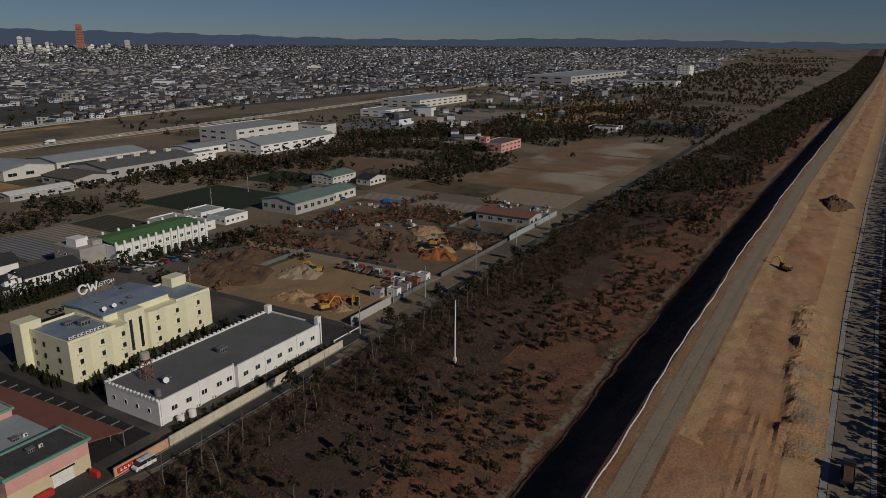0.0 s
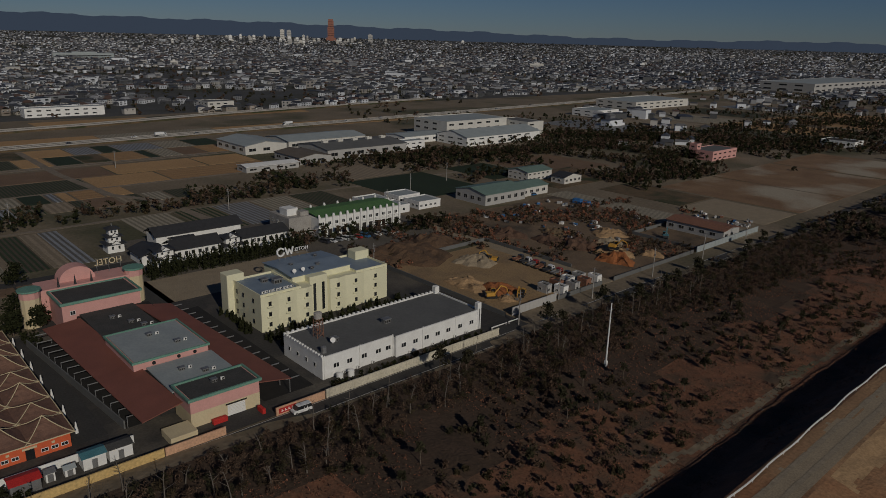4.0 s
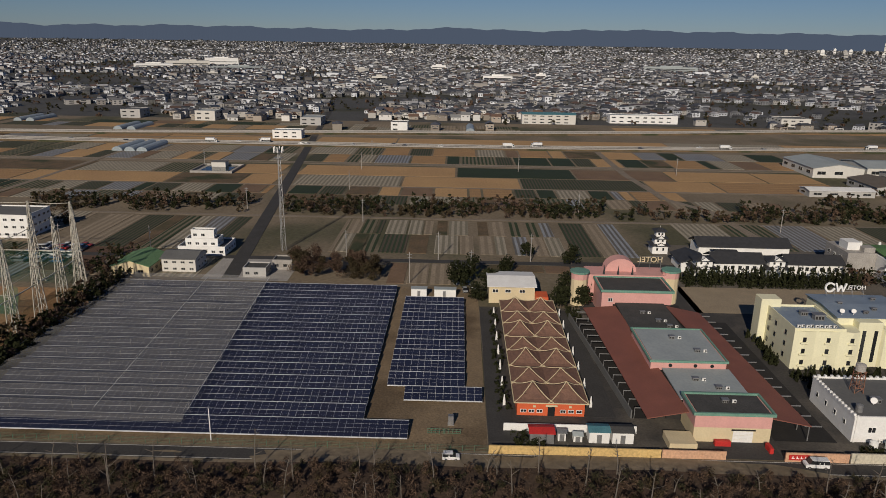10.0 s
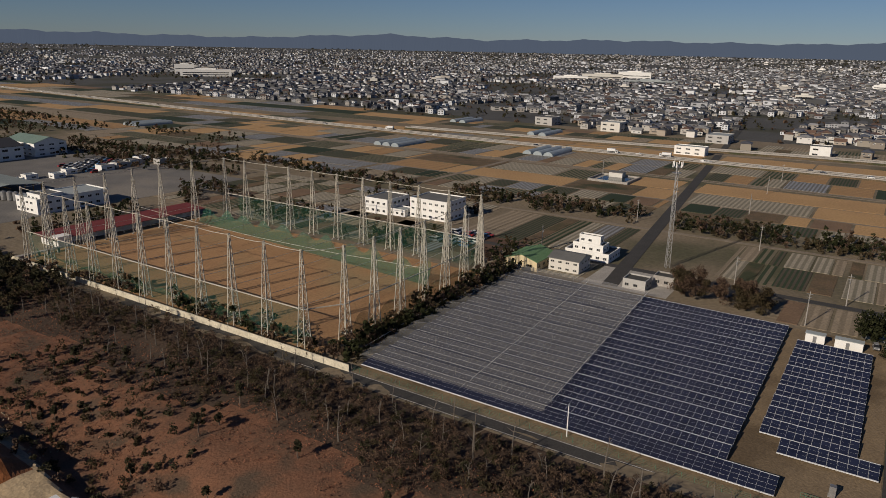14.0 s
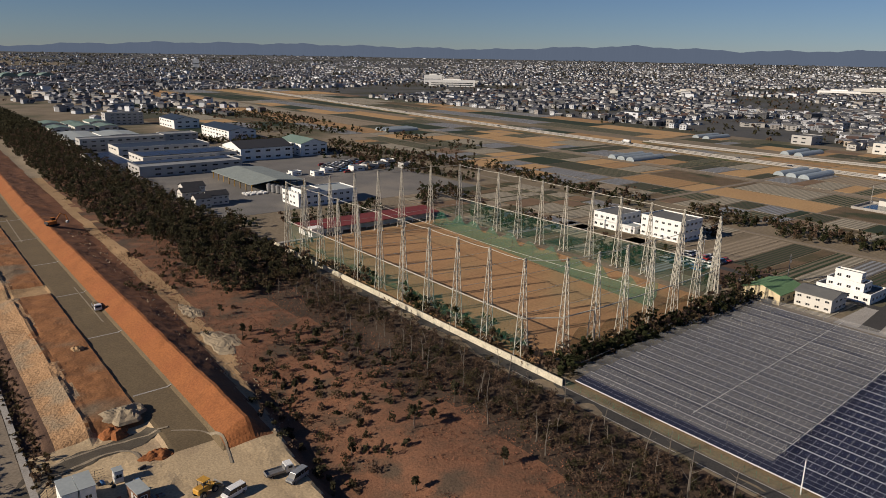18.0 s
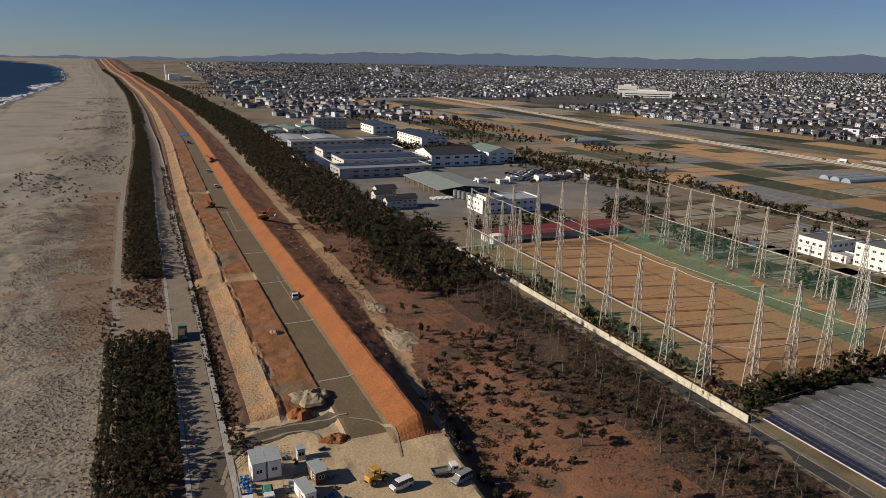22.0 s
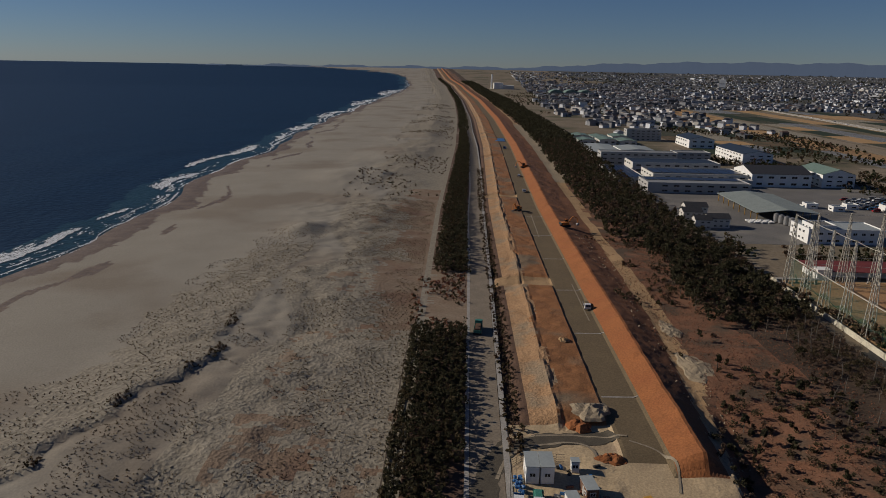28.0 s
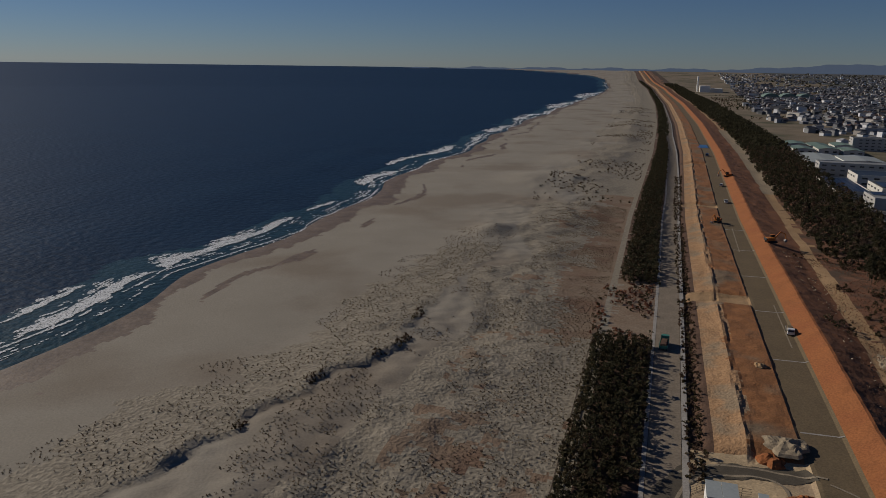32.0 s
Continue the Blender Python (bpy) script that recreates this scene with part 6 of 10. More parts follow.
orange_hotel()
x, y = np.concatenate([RNG.uniform(-203, -140, 60), RNG.uniform(-205, -196, 30), RNG.uniform(-131.5, -126, 30)]), np.concatenate([RNG.uniform(12.2, 14.6, 60), RNG.uniform(36, 40, 30), RNG.uniform(14, 22, 30)])
n = len(x)
wood("garden_hedge", x, y, RNG.uniform(1.0, 2.4, n), RNG.uniform(0.6, 1.1, n), 36, 0.26, [GREEN], "dark clipped garden hedge beside the hotel drive", low=0.0, category="hedge")


def rear_house():
    t = thing("rear_house", 0, 0, 0, label="tan two-storey house with a white sheet roof", category="house")
    part("body", bx(-224, -209.5, 12.5, 27, 0, 5.6), CREAM, t)
    bm = bmesh.new()
    gable(bm, -224, -209.5, 12.5, 27, 5.6, 6.8, "y", 0.6)
    part("roof", bm, WHITE, t)
    windows(t, window_mesh(1.8, 1.1), [(-209.45, yy, 3.6) for yy in (14.5, 18.5, 23)])
    part("lean_to", bx(-212, -206.5, 27.1, 31, 0, 3.4), ORANGE, t)


rear_house()


def shed(x0, x1, y0, y1, h, wall, roof, label, rh=0.5, along="y"):
    t = thing("shed", 0, 0, 0, label=label, category="shed")
    part("body", bx(x0, x1, y0, y1, 0, h), wall, t)
    bm = bmesh.new()
    gable(bm, x0, x1, y0, y1, h, h + rh, along, 0.25, 0.1)
    part("roof", bm, roof, t)
    part("door", bx(x1, x1 + 0.05, (y0 + y1) / 2 - 0.5, (y0 + y1) / 2 + 0.5, 0, min(2.0, h - 0.2)), STEEL, t)
    return t


shed(-131, -127.6, 18, 23, 2.4, STEEL, RED, "small shed with a red corrugated roof")
shed(-131.6, -128.4, 30.4, 34.6, 2.6, WHITE, TEAL, "small shed with a teal corrugated roof")
shed(-131.6, -128.4, 35.2, 39.6, 2.6, WHITE, DARK_ROOF, "small shed with a dark flat roof")
shed(-130.6, -128.8, 24.0, 25.6, 1.9, WHITE, STEEL, "small white store box")
shed(-130.2, -128.6, 27.2, 29.0, 1.5, WHITE, LIGHT_ROOF, "low white store box")


# --- the castle-style hotel
def castle_hotel():
    t = thing("castle_hotel", 0, 0, 0, label="white castle-style hotel with dark tiled roofs and turrets", category="hotel")

    def wing(x0, x1, y0, y1, h, rh, along):
        part("wing_wall", bx(x0, x1, y0, y1, 0, h), WHITE, t)
        bm = bmesh.new()
        gable(bm, x0, x1, y0, y1, h, h + rh, along, 0.9, 0.25)
        part("wing_roof", bm, DARK_TILE, t)

    def keep(x, y, s, tiers):
        z, w = 0, s
        for k in range(tiers):
            h = 3.4 if k == 0 else 2.3
            part("keep_wall", bx(x - w, x + w, y - w, y + w, z, z + h), WHITE, t)
            bm = bmesh.new()
            hip(bm, x - w, x + w, y - w, y + w, z + h, z + h + 1.25, 1.0)
            part("keep_roof", bm, DARK_TILE, t)
            if k < tiers - 1 or tiers < 3:
                bm = bmesh.new()
                vs = [bm.verts.new(p) for p in ((x + w + 0.75, y - w * 0.55, z + h + 0.1), (x + w + 0.75, y + w * 0.55, z + h + 0.1), (x + w + 0.75, y, z + h + 1.25), (x + w * 0.3, y - w * 0.55, z + h + 0.1), (x + w * 0.3, y + w * 0.55, z + h + 0.1), (x + w * 0.3, y, z + h + 1.25))]
                for q in ((0, 1, 2), (3, 5, 4), (0, 2, 5, 3), (1, 4, 5, 2)):
                    bm.faces.new([vs[i] for i in q])
                part("gablet", bm, WHITE, t)
                for sy in (-1, 1):
                    bm = bmesh.new()
                    bar(bm, (x + w + 0.8, y + sy * w * 0.68, z + h + 0.05), (x + w + 0.8, y, z + h + 1.42), 0.22)
                    part("barge_board", bm, DARK_TILE, t)
            for sy in (-0.4, 0.4):
                part("window", bx(x + w, x + w + 0.05, y + sy * w - 0.35, y + sy * w + 0.35, z + h * 0.4, z + h * 0.75), GLASS, t)
            z, w = z + h + 0.45, w * 0.74
        bm = bmesh.new()
        tube(bm, (x, y, z + 0.4), (x, y, z + 1.6), 0.15, 0.03, n=5)
        part("finial", bm, WHITE, t)
    wing(-274, -264, 96, 131, 4.8, 2.6, "y")
    wing(-253, -243.5, 95, 112.5, 4.6, 2.6, "y")
    wing(-252.5, -243.5, 121.5, 141, 4.6, 2.4, "y")
    wing(-262.5, -256.5, 101, 108, 3.8, 1.0, "y")
    wing(-258, -246, 84, 94, 3.6, 2.0, "x")
    keep(-271.5, 82.5, 3.0, 3)
    keep(-243.5, 90.5, 3.9, 2)
    keep(-245, 117, 3.8, 2)
    for yy in np.arange(96, 112, 2.6):
        part("window", bx(-243.5, -243.4, yy, yy + 1.2, 2.2, 3.6), GLASS, t)
    for yy in np.arange(120, 139, 2.6):
        part("window", bx(-243.5, -243.4, yy, yy + 1.2, 2.2, 3.6), GLASS, t)


castle_hotel()


def spires(name, x, y, h, r, label):
    """Narrow pointed conifers of a hedge."""
    n = len(x)
    k = 60
    z = RNG.beta(1, 1.5, (n, k))
    a = RNG.uniform(0, 6.28, (n, k))
    rr = r[:, None] * (1.02 - z) * RNG.uniform(0.55, 1.0, (n, k))
    c = np.stack([x[:, None] + rr * np.cos(a), y[:, None] + rr * np.sin(a), z * h[:, None]], 2).reshape(-1, 3)
    me = quads_mesh(name, c, np.full(n * k, 0.36), [GREEN], tall=1.8)
    return tagged(new(name, me), label, "hedge", kind="stuff")


x, y = scatter(-238, -229, 80, 141, 1.9)
spires("cypress_hedge", x, y, RNG.uniform(4.5, 6.5, len(x)), RNG.uniform(0.9, 1.3, len(x)), "dense dark cypress hedge in front of the castle hotel")
x = np.concatenate([RNG.uniform(-164.5, -158, 95), RNG.uniform(-187, -166, 26), RNG.uniform(-158, -152, 40)])
y = np.concatenate([RNG.uniform(87, 136, 95), RNG.uniform(84.5, 87, 26), RNG.uniform(88, 138, 40)])
spires("cypress_hedge", x, y, RNG.uniform(1.6, 3.4, len(x)), RNG.uniform(0.4, 0.7, len(x)), "row of young dark cypresses beside the yellow hotel")
def round_tree(h, r):
    p0 = np.zeros((1, 3))
    k = 900
    crown = quads_mesh("crown", crowns(p0, np.array([h]), np.array([r]), k, lobes=16, low=0.1), 0.42 * RNG.uniform(0.6, 1.3, k), [GREEN])
    return tree_kind("garden_tree", "dark evergreen garden tree with a rounded uneven crown", trunk_mesh(h * 0.7), crown)


plant([round_tree(7.5, 4.4), round_tree(6.5, 4.0), round_tree(8.5, 4.6)], [(-224, 2), (-232, 7), (-228, 4.5), (-261, 29), (-252, 45), (-216, 38), (-239, 20), (-222, 13), (-214, 44), (-208, 42), (-226, 15), (-210, 8.5), (-206, 35)], "garden trees behind the hotels", 0.8, 1.2)
x, y = RNG.uniform(-243, -227, 34), RNG.uniform(-58, -26, 34)
wood("bare_grove", x, y, RNG.uniform(7, 11.5, 34), RNG.uniform(3.0, 4.8, 34), 480, 0.5, [TWIG, SCRUB], "brown leafless grove behind the solar field", low=0.05, index=(RNG.random(34) < 0.25), thin=0.45)
x, y = RNG.uniform(-128.4, -126.2, 110), RNG.uniform(84, 138, 110)
wood("forecourt_hedge", x, y, RNG.uniform(0.8, 1.6, 110), RNG.uniform(0.5, 0.9, 110), 40, 0.24, [GREEN, SCRUB], "dark low hedge between the white hotel and its wall", low=0.0, index=(RNG.random(110) < 0.3), category="hedge")

# --- the white hotel with a green roof
def green_hotel():
    t = thing("green_roof_hotel", 0, 0, 0, label="white arcaded hotel with a bright green roof", category="hotel")
    part("body", bx(-258, -240.6, 154, 197, 0, 8.0), WHITE, t)
    bm = bmesh.new()
    gable(bm, -258.5, -241, 154.5, 196.5, 8.3, 9.3, "y", 0.0, 0.2)
    part("roof", bm, TURF, t, "bright green roof")
    part("annex", bx(-262, -246, 143.5, 153.8, 0, 8.6), CONC, t, "grey weathered annex")
    part("annex_tower", bx(-256, -250, 145, 150, 8.6, 11.5), WHITE, t)
    part("annex_tower", bx(-251, -247, 149.5, 153.5, 8.6, 10.4), CONC, t)
    col = part("column", bx(-0.35, 0.35, -0.45, 0.45, 0, 9.0), WHITE, t)
    col.location = (-240.3, 154.4, 0)
    bm = bmesh.new()
    tube(bm, (0, 0, 9.0), (0, 0, 9.7), 0.55, 0.35, n=8)
    fin = part("column_cap", bm, WHITE, t)
    fin.location = (-240.3, 154.4, 0)
    for i in range(1, 13):
        share("column", col.data, t, (-240.3, 154.4 + i * 3.52, 0))
        share("column_cap", fin.data, t, (-240.3, 154.4 + i * 3.52, 0))
    for i in range(7):
        share("column", col.data, t, (-258.2, 154.4 + i * 7.0, 0))
        share("column_cap", fin.data, t, (-258.2, 154.4 + i * 7.0, 0))
    wm = window_mesh(1.6, 1.4)
    for i in range(12):
        windows(t, wm, [(-240.55, 156.1 + i * 3.52, 4.9), ])
        part("archway", bx(-240.6, -240.5, 155.0 + i * 3.52, 157.2 + i * 3.52, 0.2, 3.0), DARK, t)
        part("balcony", bx(-240.6, -239.9, 155.1 + i * 3.52, 157.1 + i * 3.52, 4.0, 4.6), WHITE, t)
    windows(t, wm, [(xx, 143.45, zz) for xx in (-259, -255, -251) for zz in (2, 5)], -math.pi / 2)


green_hotel()
# yards and forecourts of the hotels
link("hotel_ground", bx(-206, -123.9, 9.4, 153, -0.3, 0.04), mat("worn_asphalt", (0.062, 0.057, 0.052), (0.045, 0.042, 0.039), size=8, fine=0.6, bump=0.3, third=(0.12, 0.105, 0.085)), kind="structure", label="worn dark asphalt ground between the hotels", category="pavement")
link("hotel_ground", bx(-282, -206.2, 79.2, 206, -0.3, 0.045), mat("gravel_lot", (0.15, 0.13, 0.105), (0.10, 0.088, 0.072), size=8, fine=0.6, bump=0.4), kind="structure", label="grey gravel ground round the hotels", category="pavement")
for a in ((-204, -139, 32.6, 38.3, "drive"), (-204, -128, 9.6, 15.2, "drive"), (-131, -123.9, 57, 69, "forecourt"), (-229, -205, 77, 140, "yard"), (-255, -205, 41, 79, "yard"), (-131, -123.2, 140.5, 153, "forecourt")):
    x0, x1, y0, y1, nm = a
    link("pavement", bx(x0, x1, y0, y1, -0.2, 0.07), GRAVEL if nm == "yard" and y0 > 70 else ASPHALT, kind="structure", label="worn asphalt " + nm + " between hotels", category="pavement")

# ---------------------------------------------------------------- solar fields
ALU = mat("aluminium_frame", (0.66, 0.67, 0.68), (0.58, 0.59, 0.60), size=2, rough=0.5)
TILT = radians(9)


def solar_row(x, y0, y1, depth, split=False):
    """One long table of modules, low on the seaward side; split: every module is a part."""
    t = thing("solar_row", x, y0, 0, label="long tilted row of dark blue solar modules on posts", category="solar panel", group="rows of the solar field")
    c, s = math.cos(TILT), math.sin(TILT)
    z0 = 0.75
    bm = bmesh.new()
    L = y1 - y0
    box(bm, -depth - 0.2, 0.2, 0, L, -0.1, 0.04)
    bmesh.ops.rotate(bm, verts=bm.verts, cent=(0, 0, 0), matrix=Matrix.Rotation(TILT, 3, "Y"))
    bmesh.ops.translate(bm, verts=bm.verts, vec=(0, 0, z0))
    part("frame", bm, ALU, t)
    nr, w = 4, 1.66
    nc = int(L / w)
    w = L / nc
    d = depth / nr

    def module(bm, i, j):
        lo, hi = (0.07 if i % 2 else 0.02), (0.02 if i % 2 else 0.07)
        box(bm, -(i + 1) * d + lo, -i * d - hi, j * w + 0.026, (j + 1) * w - 0.026, 0.042, 0.06)
    R = Matrix.Translation((0, 0, z0)) @ Matrix.Rotation(TILT, 4, "Y")
    if split:
        if "module" not in MESHES:
            m = part("module", bx(-d + 0.035, -0.035, 0.018, w - 0.018, 0.042, 0.06), PV_BLUE, t)
            MESHES["module"] = m.data
            bpy.data.objects.remove(m)
        for i in range(nr):
            for j in range(nc):
                ob = share("module", MESHES["module"], t)
                ob.matrix_local = R @ Matrix.Translation((-i * d, j * w, 0))
    else:
        bm = bmesh.new()
        for i in range(nr):
            for j in range(nc):
                module(bm, i, j)
        ob = part("module_bank", bm, PV_BLUE, t)
        tagged(ob, kind="stuff")
        ob.matrix_local = R
    bm = bmesh.new()
    for j in range(0, nc + 1, 4):
        for q in (0.15, 0.85):
            box(bm, -depth * q * c - 0.05, -depth * q * c + 0.05, j * w - 0.05, j * w + 0.05, -0.1, z0 + depth * q * s - 0.01)
    part("post_row", bm, STEEL, t)


PITCH = 6.65
for i in range(14):
    x = -127.2 - i * PITCH
    solar_row(x, -105.5 - 0.25 * i, (-7.5 if i == 0 else -17.5), 5.6, split=(i == 0))
for i in range(9):
    solar_row(-150.5 - i * PITCH, -14.0, 4.6, 5.6)
solar_row(-143.6, -9.5, 8.6, 5.2)
link("gravel_bed", bx(-223, -124.2, -106.5, 9.2, -0.25, 0.05), mat("dry_grass", (0.24, 0.175, 0.105), (0.17, 0.125, 0.078), size=6, fine=0.6, bump=0.6, third=(0.12, 0.085, 0.05)), kind="structure", label="dry grassy bed of the solar field", category="ground")

# the grey shade net over half of the field
NET = bpy.data.materials.new("shade_net")
NET.use_nodes = True
nn, nl = NET.node_tree.nodes, NET.node_tree.links
pb = nn["Principled BSDF"]
pb.inputs["Base Color"].default_value, pb.inputs["Roughness"].default_value = (0.31, 0.305, 0.295, 1), 0.9
tr, mx = nn.new("ShaderNodeBsdfTransparent"), nn.new("ShaderNodeMixShader")
mx.inputs[0].default_value = 0.3
nl.new(tr.outputs[0], mx.inputs[1])
nl.new(pb.outputs[0], mx.inputs[2])
nl.new(mx.outputs[0], nn["Material Output"].inputs[0])
net = thing("shade_net", -176, -82, 0, label="grey shade net stretched over half of the solar field", category="net")


def net_z(x, y):
    """Net height: sagging between the ridge wires, slacker and billowing at its inland end."""
    u = (x + 222) / PITCH
    slack = smooth(-165, -205, x)
    droop = np.abs(np.sin(np.pi * u)) * (0.42 + 0.55 * slack * (0.6 + 0.6 * wave(x, y, 9, 6)))
    return 3.0 - droop + (0.12 + 0.3 * slack) * wave(x, y, 6, 3) - 0.8 * smooth(2, 0, -x - 129) - 1.2 * smooth(2, 0, y + 109)


nx_, ny_ = np.linspace(-222, -129.0, 169), np.linspace(-109, -55.5, 48)
nv, nf = grid(nx_, ny_, net_z)
nv[:, 1] += (nv[:, 0] + 133) * 0.06
nv -= np.array([-176, -82, 0])
arrays("netting", nv, nf, [NET], smooth=True, parent=net)
bm = bmesh.new()
for k in range(14):
    xx = -222 + k * PITCH
    for yy in (-109, -96, -82, -69, -56):
        y2 = yy + (xx + 133) * 0.06
        box(bm, xx + 176 - 0.05, xx + 176 + 0.05, y2 + 82 - 0.05, y2 + 82 + 0.05, 0, 2.72)
part("net_posts", bm, STEEL, net)
for k in range(15):
    bm = bmesh.new()
    xx = -222 + k * PITCH
    yy = [-109 + i * 5.35 for i in range(11)]
    zz = [float(net_z(np.float64(xx), np.float64(v))) + 0.05 for v in yy]
    for a, b, za, zb in zip(yy, yy[1:], zz, zz[1:]):
        bar(bm, (xx + 176, a + (xx + 133) * 0.06 + 82, za), (xx + 176, b + (xx + 133) * 0.06 + 82, zb), 0.05)
    tagged(part("ridge_wire", bm, STEEL, net), kind="stuff")
bm = bmesh.new()
for yy in (-109, -76, -55.5):
    bar(bm, (-222 + 176, yy - 89 * 0.06 + 82, 2.8), (-133 + 176, yy + 82, 2.7), 0.09)
part("net_cables", bm, WHITE, net)


def mesh_fence(x, y0, y1, h, m, label, gap=2.5):
    t = thing("mesh_fence", x, y0, 0, label=label, category="fence")
    bm = bmesh.new()
    yy = 0.0
    while yy <= y1 - y0:
        box(bm, -0.03, 0.03, yy - 0.03, yy + 0.03, 0, h)
        yy += gap
    part("post_row", bm, m, t)
    for z in np.linspace(0.15, h - 0.05, 5):
        part("wire", bx(-0.012, 0.012, 0, y1 - y0, z, z + 0.024), m, t)


FENCE_GREEN = mat("green_wire", (0.07, 0.16, 0.10), (0.06, 0.13, 0.09), size=1, rough=0.6)
mesh_fence(-124.0, -106, 9, 1.5, FENCE_GREEN, "green wire fence along the solar field")
for a in ((-222, -209, -17, -12.5), (-214, -212, -13, -8), (-214.5, -212.5, -5, 2)):
    pass
for x, y, w in ((-214.5, -12.5, 5.0), (-214.5, -5.0, 7.0)):
    c = thing("inverter_cabin", x, y, 0, label="white inverter cabin at the back of the solar field", category="cabin")
    part("body", bx(-1.2, 1.2, 0, w, 0.2, 2.7, bevel=0.05), WHITE, c)
    part("roof", bx(-1.35, 1.35, -0.15, w + 0.15, 2.7, 2.85), LIGHT_ROOF, c)
    part("door", bx(1.2, 1.26, w * 0.4, w * 0.4 + 0.9, 0.25, 2.2), STEEL, c)
c = thing("switch_box", -134.5, 1.5, 0, label="grey electric switch box by the solar field gate", category="cabinet")
part("body", bx(-0.6, 0.6, -0.6, 0.6, 0.1, 2.2, bevel=0.04), STEEL, c)
part("plinth", bx(-0.7, 0.7, -0.7, 0.7, 0, 0.1), CONC, c)
c = thing("field_gate", -130.5, 0, 0, label="green folding gate of the solar field", category="gate")
for yy in (-3.4, 0.2):
    bm = bmesh.new()
    for z in (0.2, 0.7, 1.2):
        bar(bm, (0, yy, z), (0, yy + 3.4, z), 0.08)
    for k in range(5):
        bar(bm, (0, yy + k * 0.85, 0), (0, yy + k * 0.85, 1.3), 0.07)
    part("leaf", bm, FENCE_GREEN, c)

# ---------------------------------------------------------------- golf range
RANGE_EARTH = mat("golf_range_earth", (0.39, 0.225, 0.108), (0.31, 0.175, 0.085), size=14, fine=0.8, bump=0.3, third=(0.30, 0.205, 0.105))
PALE_STEEL = mat("pale_painted_steel", (0.50, 0.47, 0.40), (0.40, 0.375, 0.315), size=2, rough=0.55)
link("golf_range_ground", bx(-214, -125.5, -270, -119, -0.3, 0.09), RANGE_EARTH, kind="structure", label="reddish bare earth of a golf range", category="ground")


def net_tower_mesh(h=28.0, w=1.5):
    """A slim lattice mast of four legs that lean together."""
    bm = bmesh.new()
    legs = [(-w, -w), (w, -w), (w, w), (-w, w)]

    def at(k, q):
        s = 1 - 0.86 * q
        return (legs[k][0] * s, legs[k][1] * s, h * q)
    n = 11
    qs = [1 - (1 - i / n) ** 1.25 for i in range(n + 1)]
    for k in range(4):
        tube(bm, at(k, 0), at(k, 1), 0.16, 0.1, n=4, cap=False)
        for i in range(n):
            a, b = qs[i], qs[i + 1]
            k2 = (k + 1) % 4
            bar(bm, at(k, a), at(k2, b) if i % 2 else at(k2, b), 0.09)
            bar(bm, at(k, b), at(k2, b), 0.08)
    me = bpy.data.meshes.new("mast")
    bm.to_mesh(me)
    bm.free()
    me.materials.append(PALE_STEEL)
    return me


TOWER = net_tower_mesh(28.0, 1.35)
FOOT = bpy.data.meshes.new("footing")
bm = bmesh.new()
for a in (-1.5, 1.5):
    for b in (-1.5, 1.5):
        box(bm, a - 0.3, a + 0.3, b - 0.3, b + 0.3, -0.2, 0.35)
bm.to_mesh(FOOT)
bm.free()
FOOT.materials.append(CONC)
near_side = [(-127.2, -125.3 - 13.9 * i) for i in range(11)]
right_side = [(-137, -119.2), (-149, -118.4), (-161.5, -118.4), (-174, -118.4), (-187, -118.6), (-199.5, -118.9), (-212, -119.7)]
back_side = [(-219, -124 - 13.9 * i) for i in range(11)]
left_side = [(-137, -267), (-149, -267), (-161.5, -267), (-174, -267), (-187, -267), (-204, -267)]
for px, py in near_side + right_side + back_side + left_side:
    t = thing("net_mast", px, py, 0, label="pale steel lattice mast holding golf range nets", category="mast", group="masts round the golf range")
    share("mast", TOWER, t)
    share("footing", FOOT, t)


def cables(name, pts, zs, sag, r, m, label, parent=None):
    bm = bmesh.new()
    for (x0, y0), (x1, y1) in zip(pts, pts[1:]):
        for z in zs:
            prev = (x0, y0, z)
            for k in range(1, 5):
                q = k / 4
                p = (x0 + (x1 - x0) * q, y0 + (y1 - y0) * q, z - sag * 4 * q * (1 - q))
                bar(bm, prev, p, r)
                prev = p
    return link(name, bm, m, label=label, category="cable")


loop = near_side[::-1] + right_side + back_side + left_side[::-1]
cables("net_rail", near_side[::-1] + right_side + back_side[::1], (11.2,), 0.0, 0.3, PALE_STEEL, "horizontal steel rail tying the net masts")
cables("net_cable", loop + loop[:1], (27.6,), 0.3, 0.16, PALE_STEEL, "thin cable along the mast tops")
for i in range(0, 11):
    cables("cross_cable", [near_side[i], (-219, near_side[i][1])], (12.5,), 1.5, 0.13, PALE_STEEL, "thin cable spanning the golf range")
for px in (-174,):
    cables("cross_cable", [(px, -118.6), (px, -267)], (12.3,), 2.0, 0.13, PALE_STEEL, "thin cable spanning the golf range")

GNET = bpy.data.materials.new("green_net")
GNET.use_nodes = True
nn, nl = GNET.node_tree.nodes, GNET.node_tree.links
pb = nn["Principled BSDF"]
pb.inputs["Base Color"].default_value, pb.inputs["Roughness"].default_value = (0.02, 0.12, 0.072, 1), 0.8
tr, mx = nn.new("ShaderNodeBsdfTransparent"), nn.new("ShaderNodeMixShader")
mx.inputs[0].default_value = 0.42
nl.new(tr.outputs[0], mx.inputs[1])
nl.new(pb.outputs[0], mx.inputs[2])
nl.new(mx.outputs[0], nn["Material Output"].inputs[0])


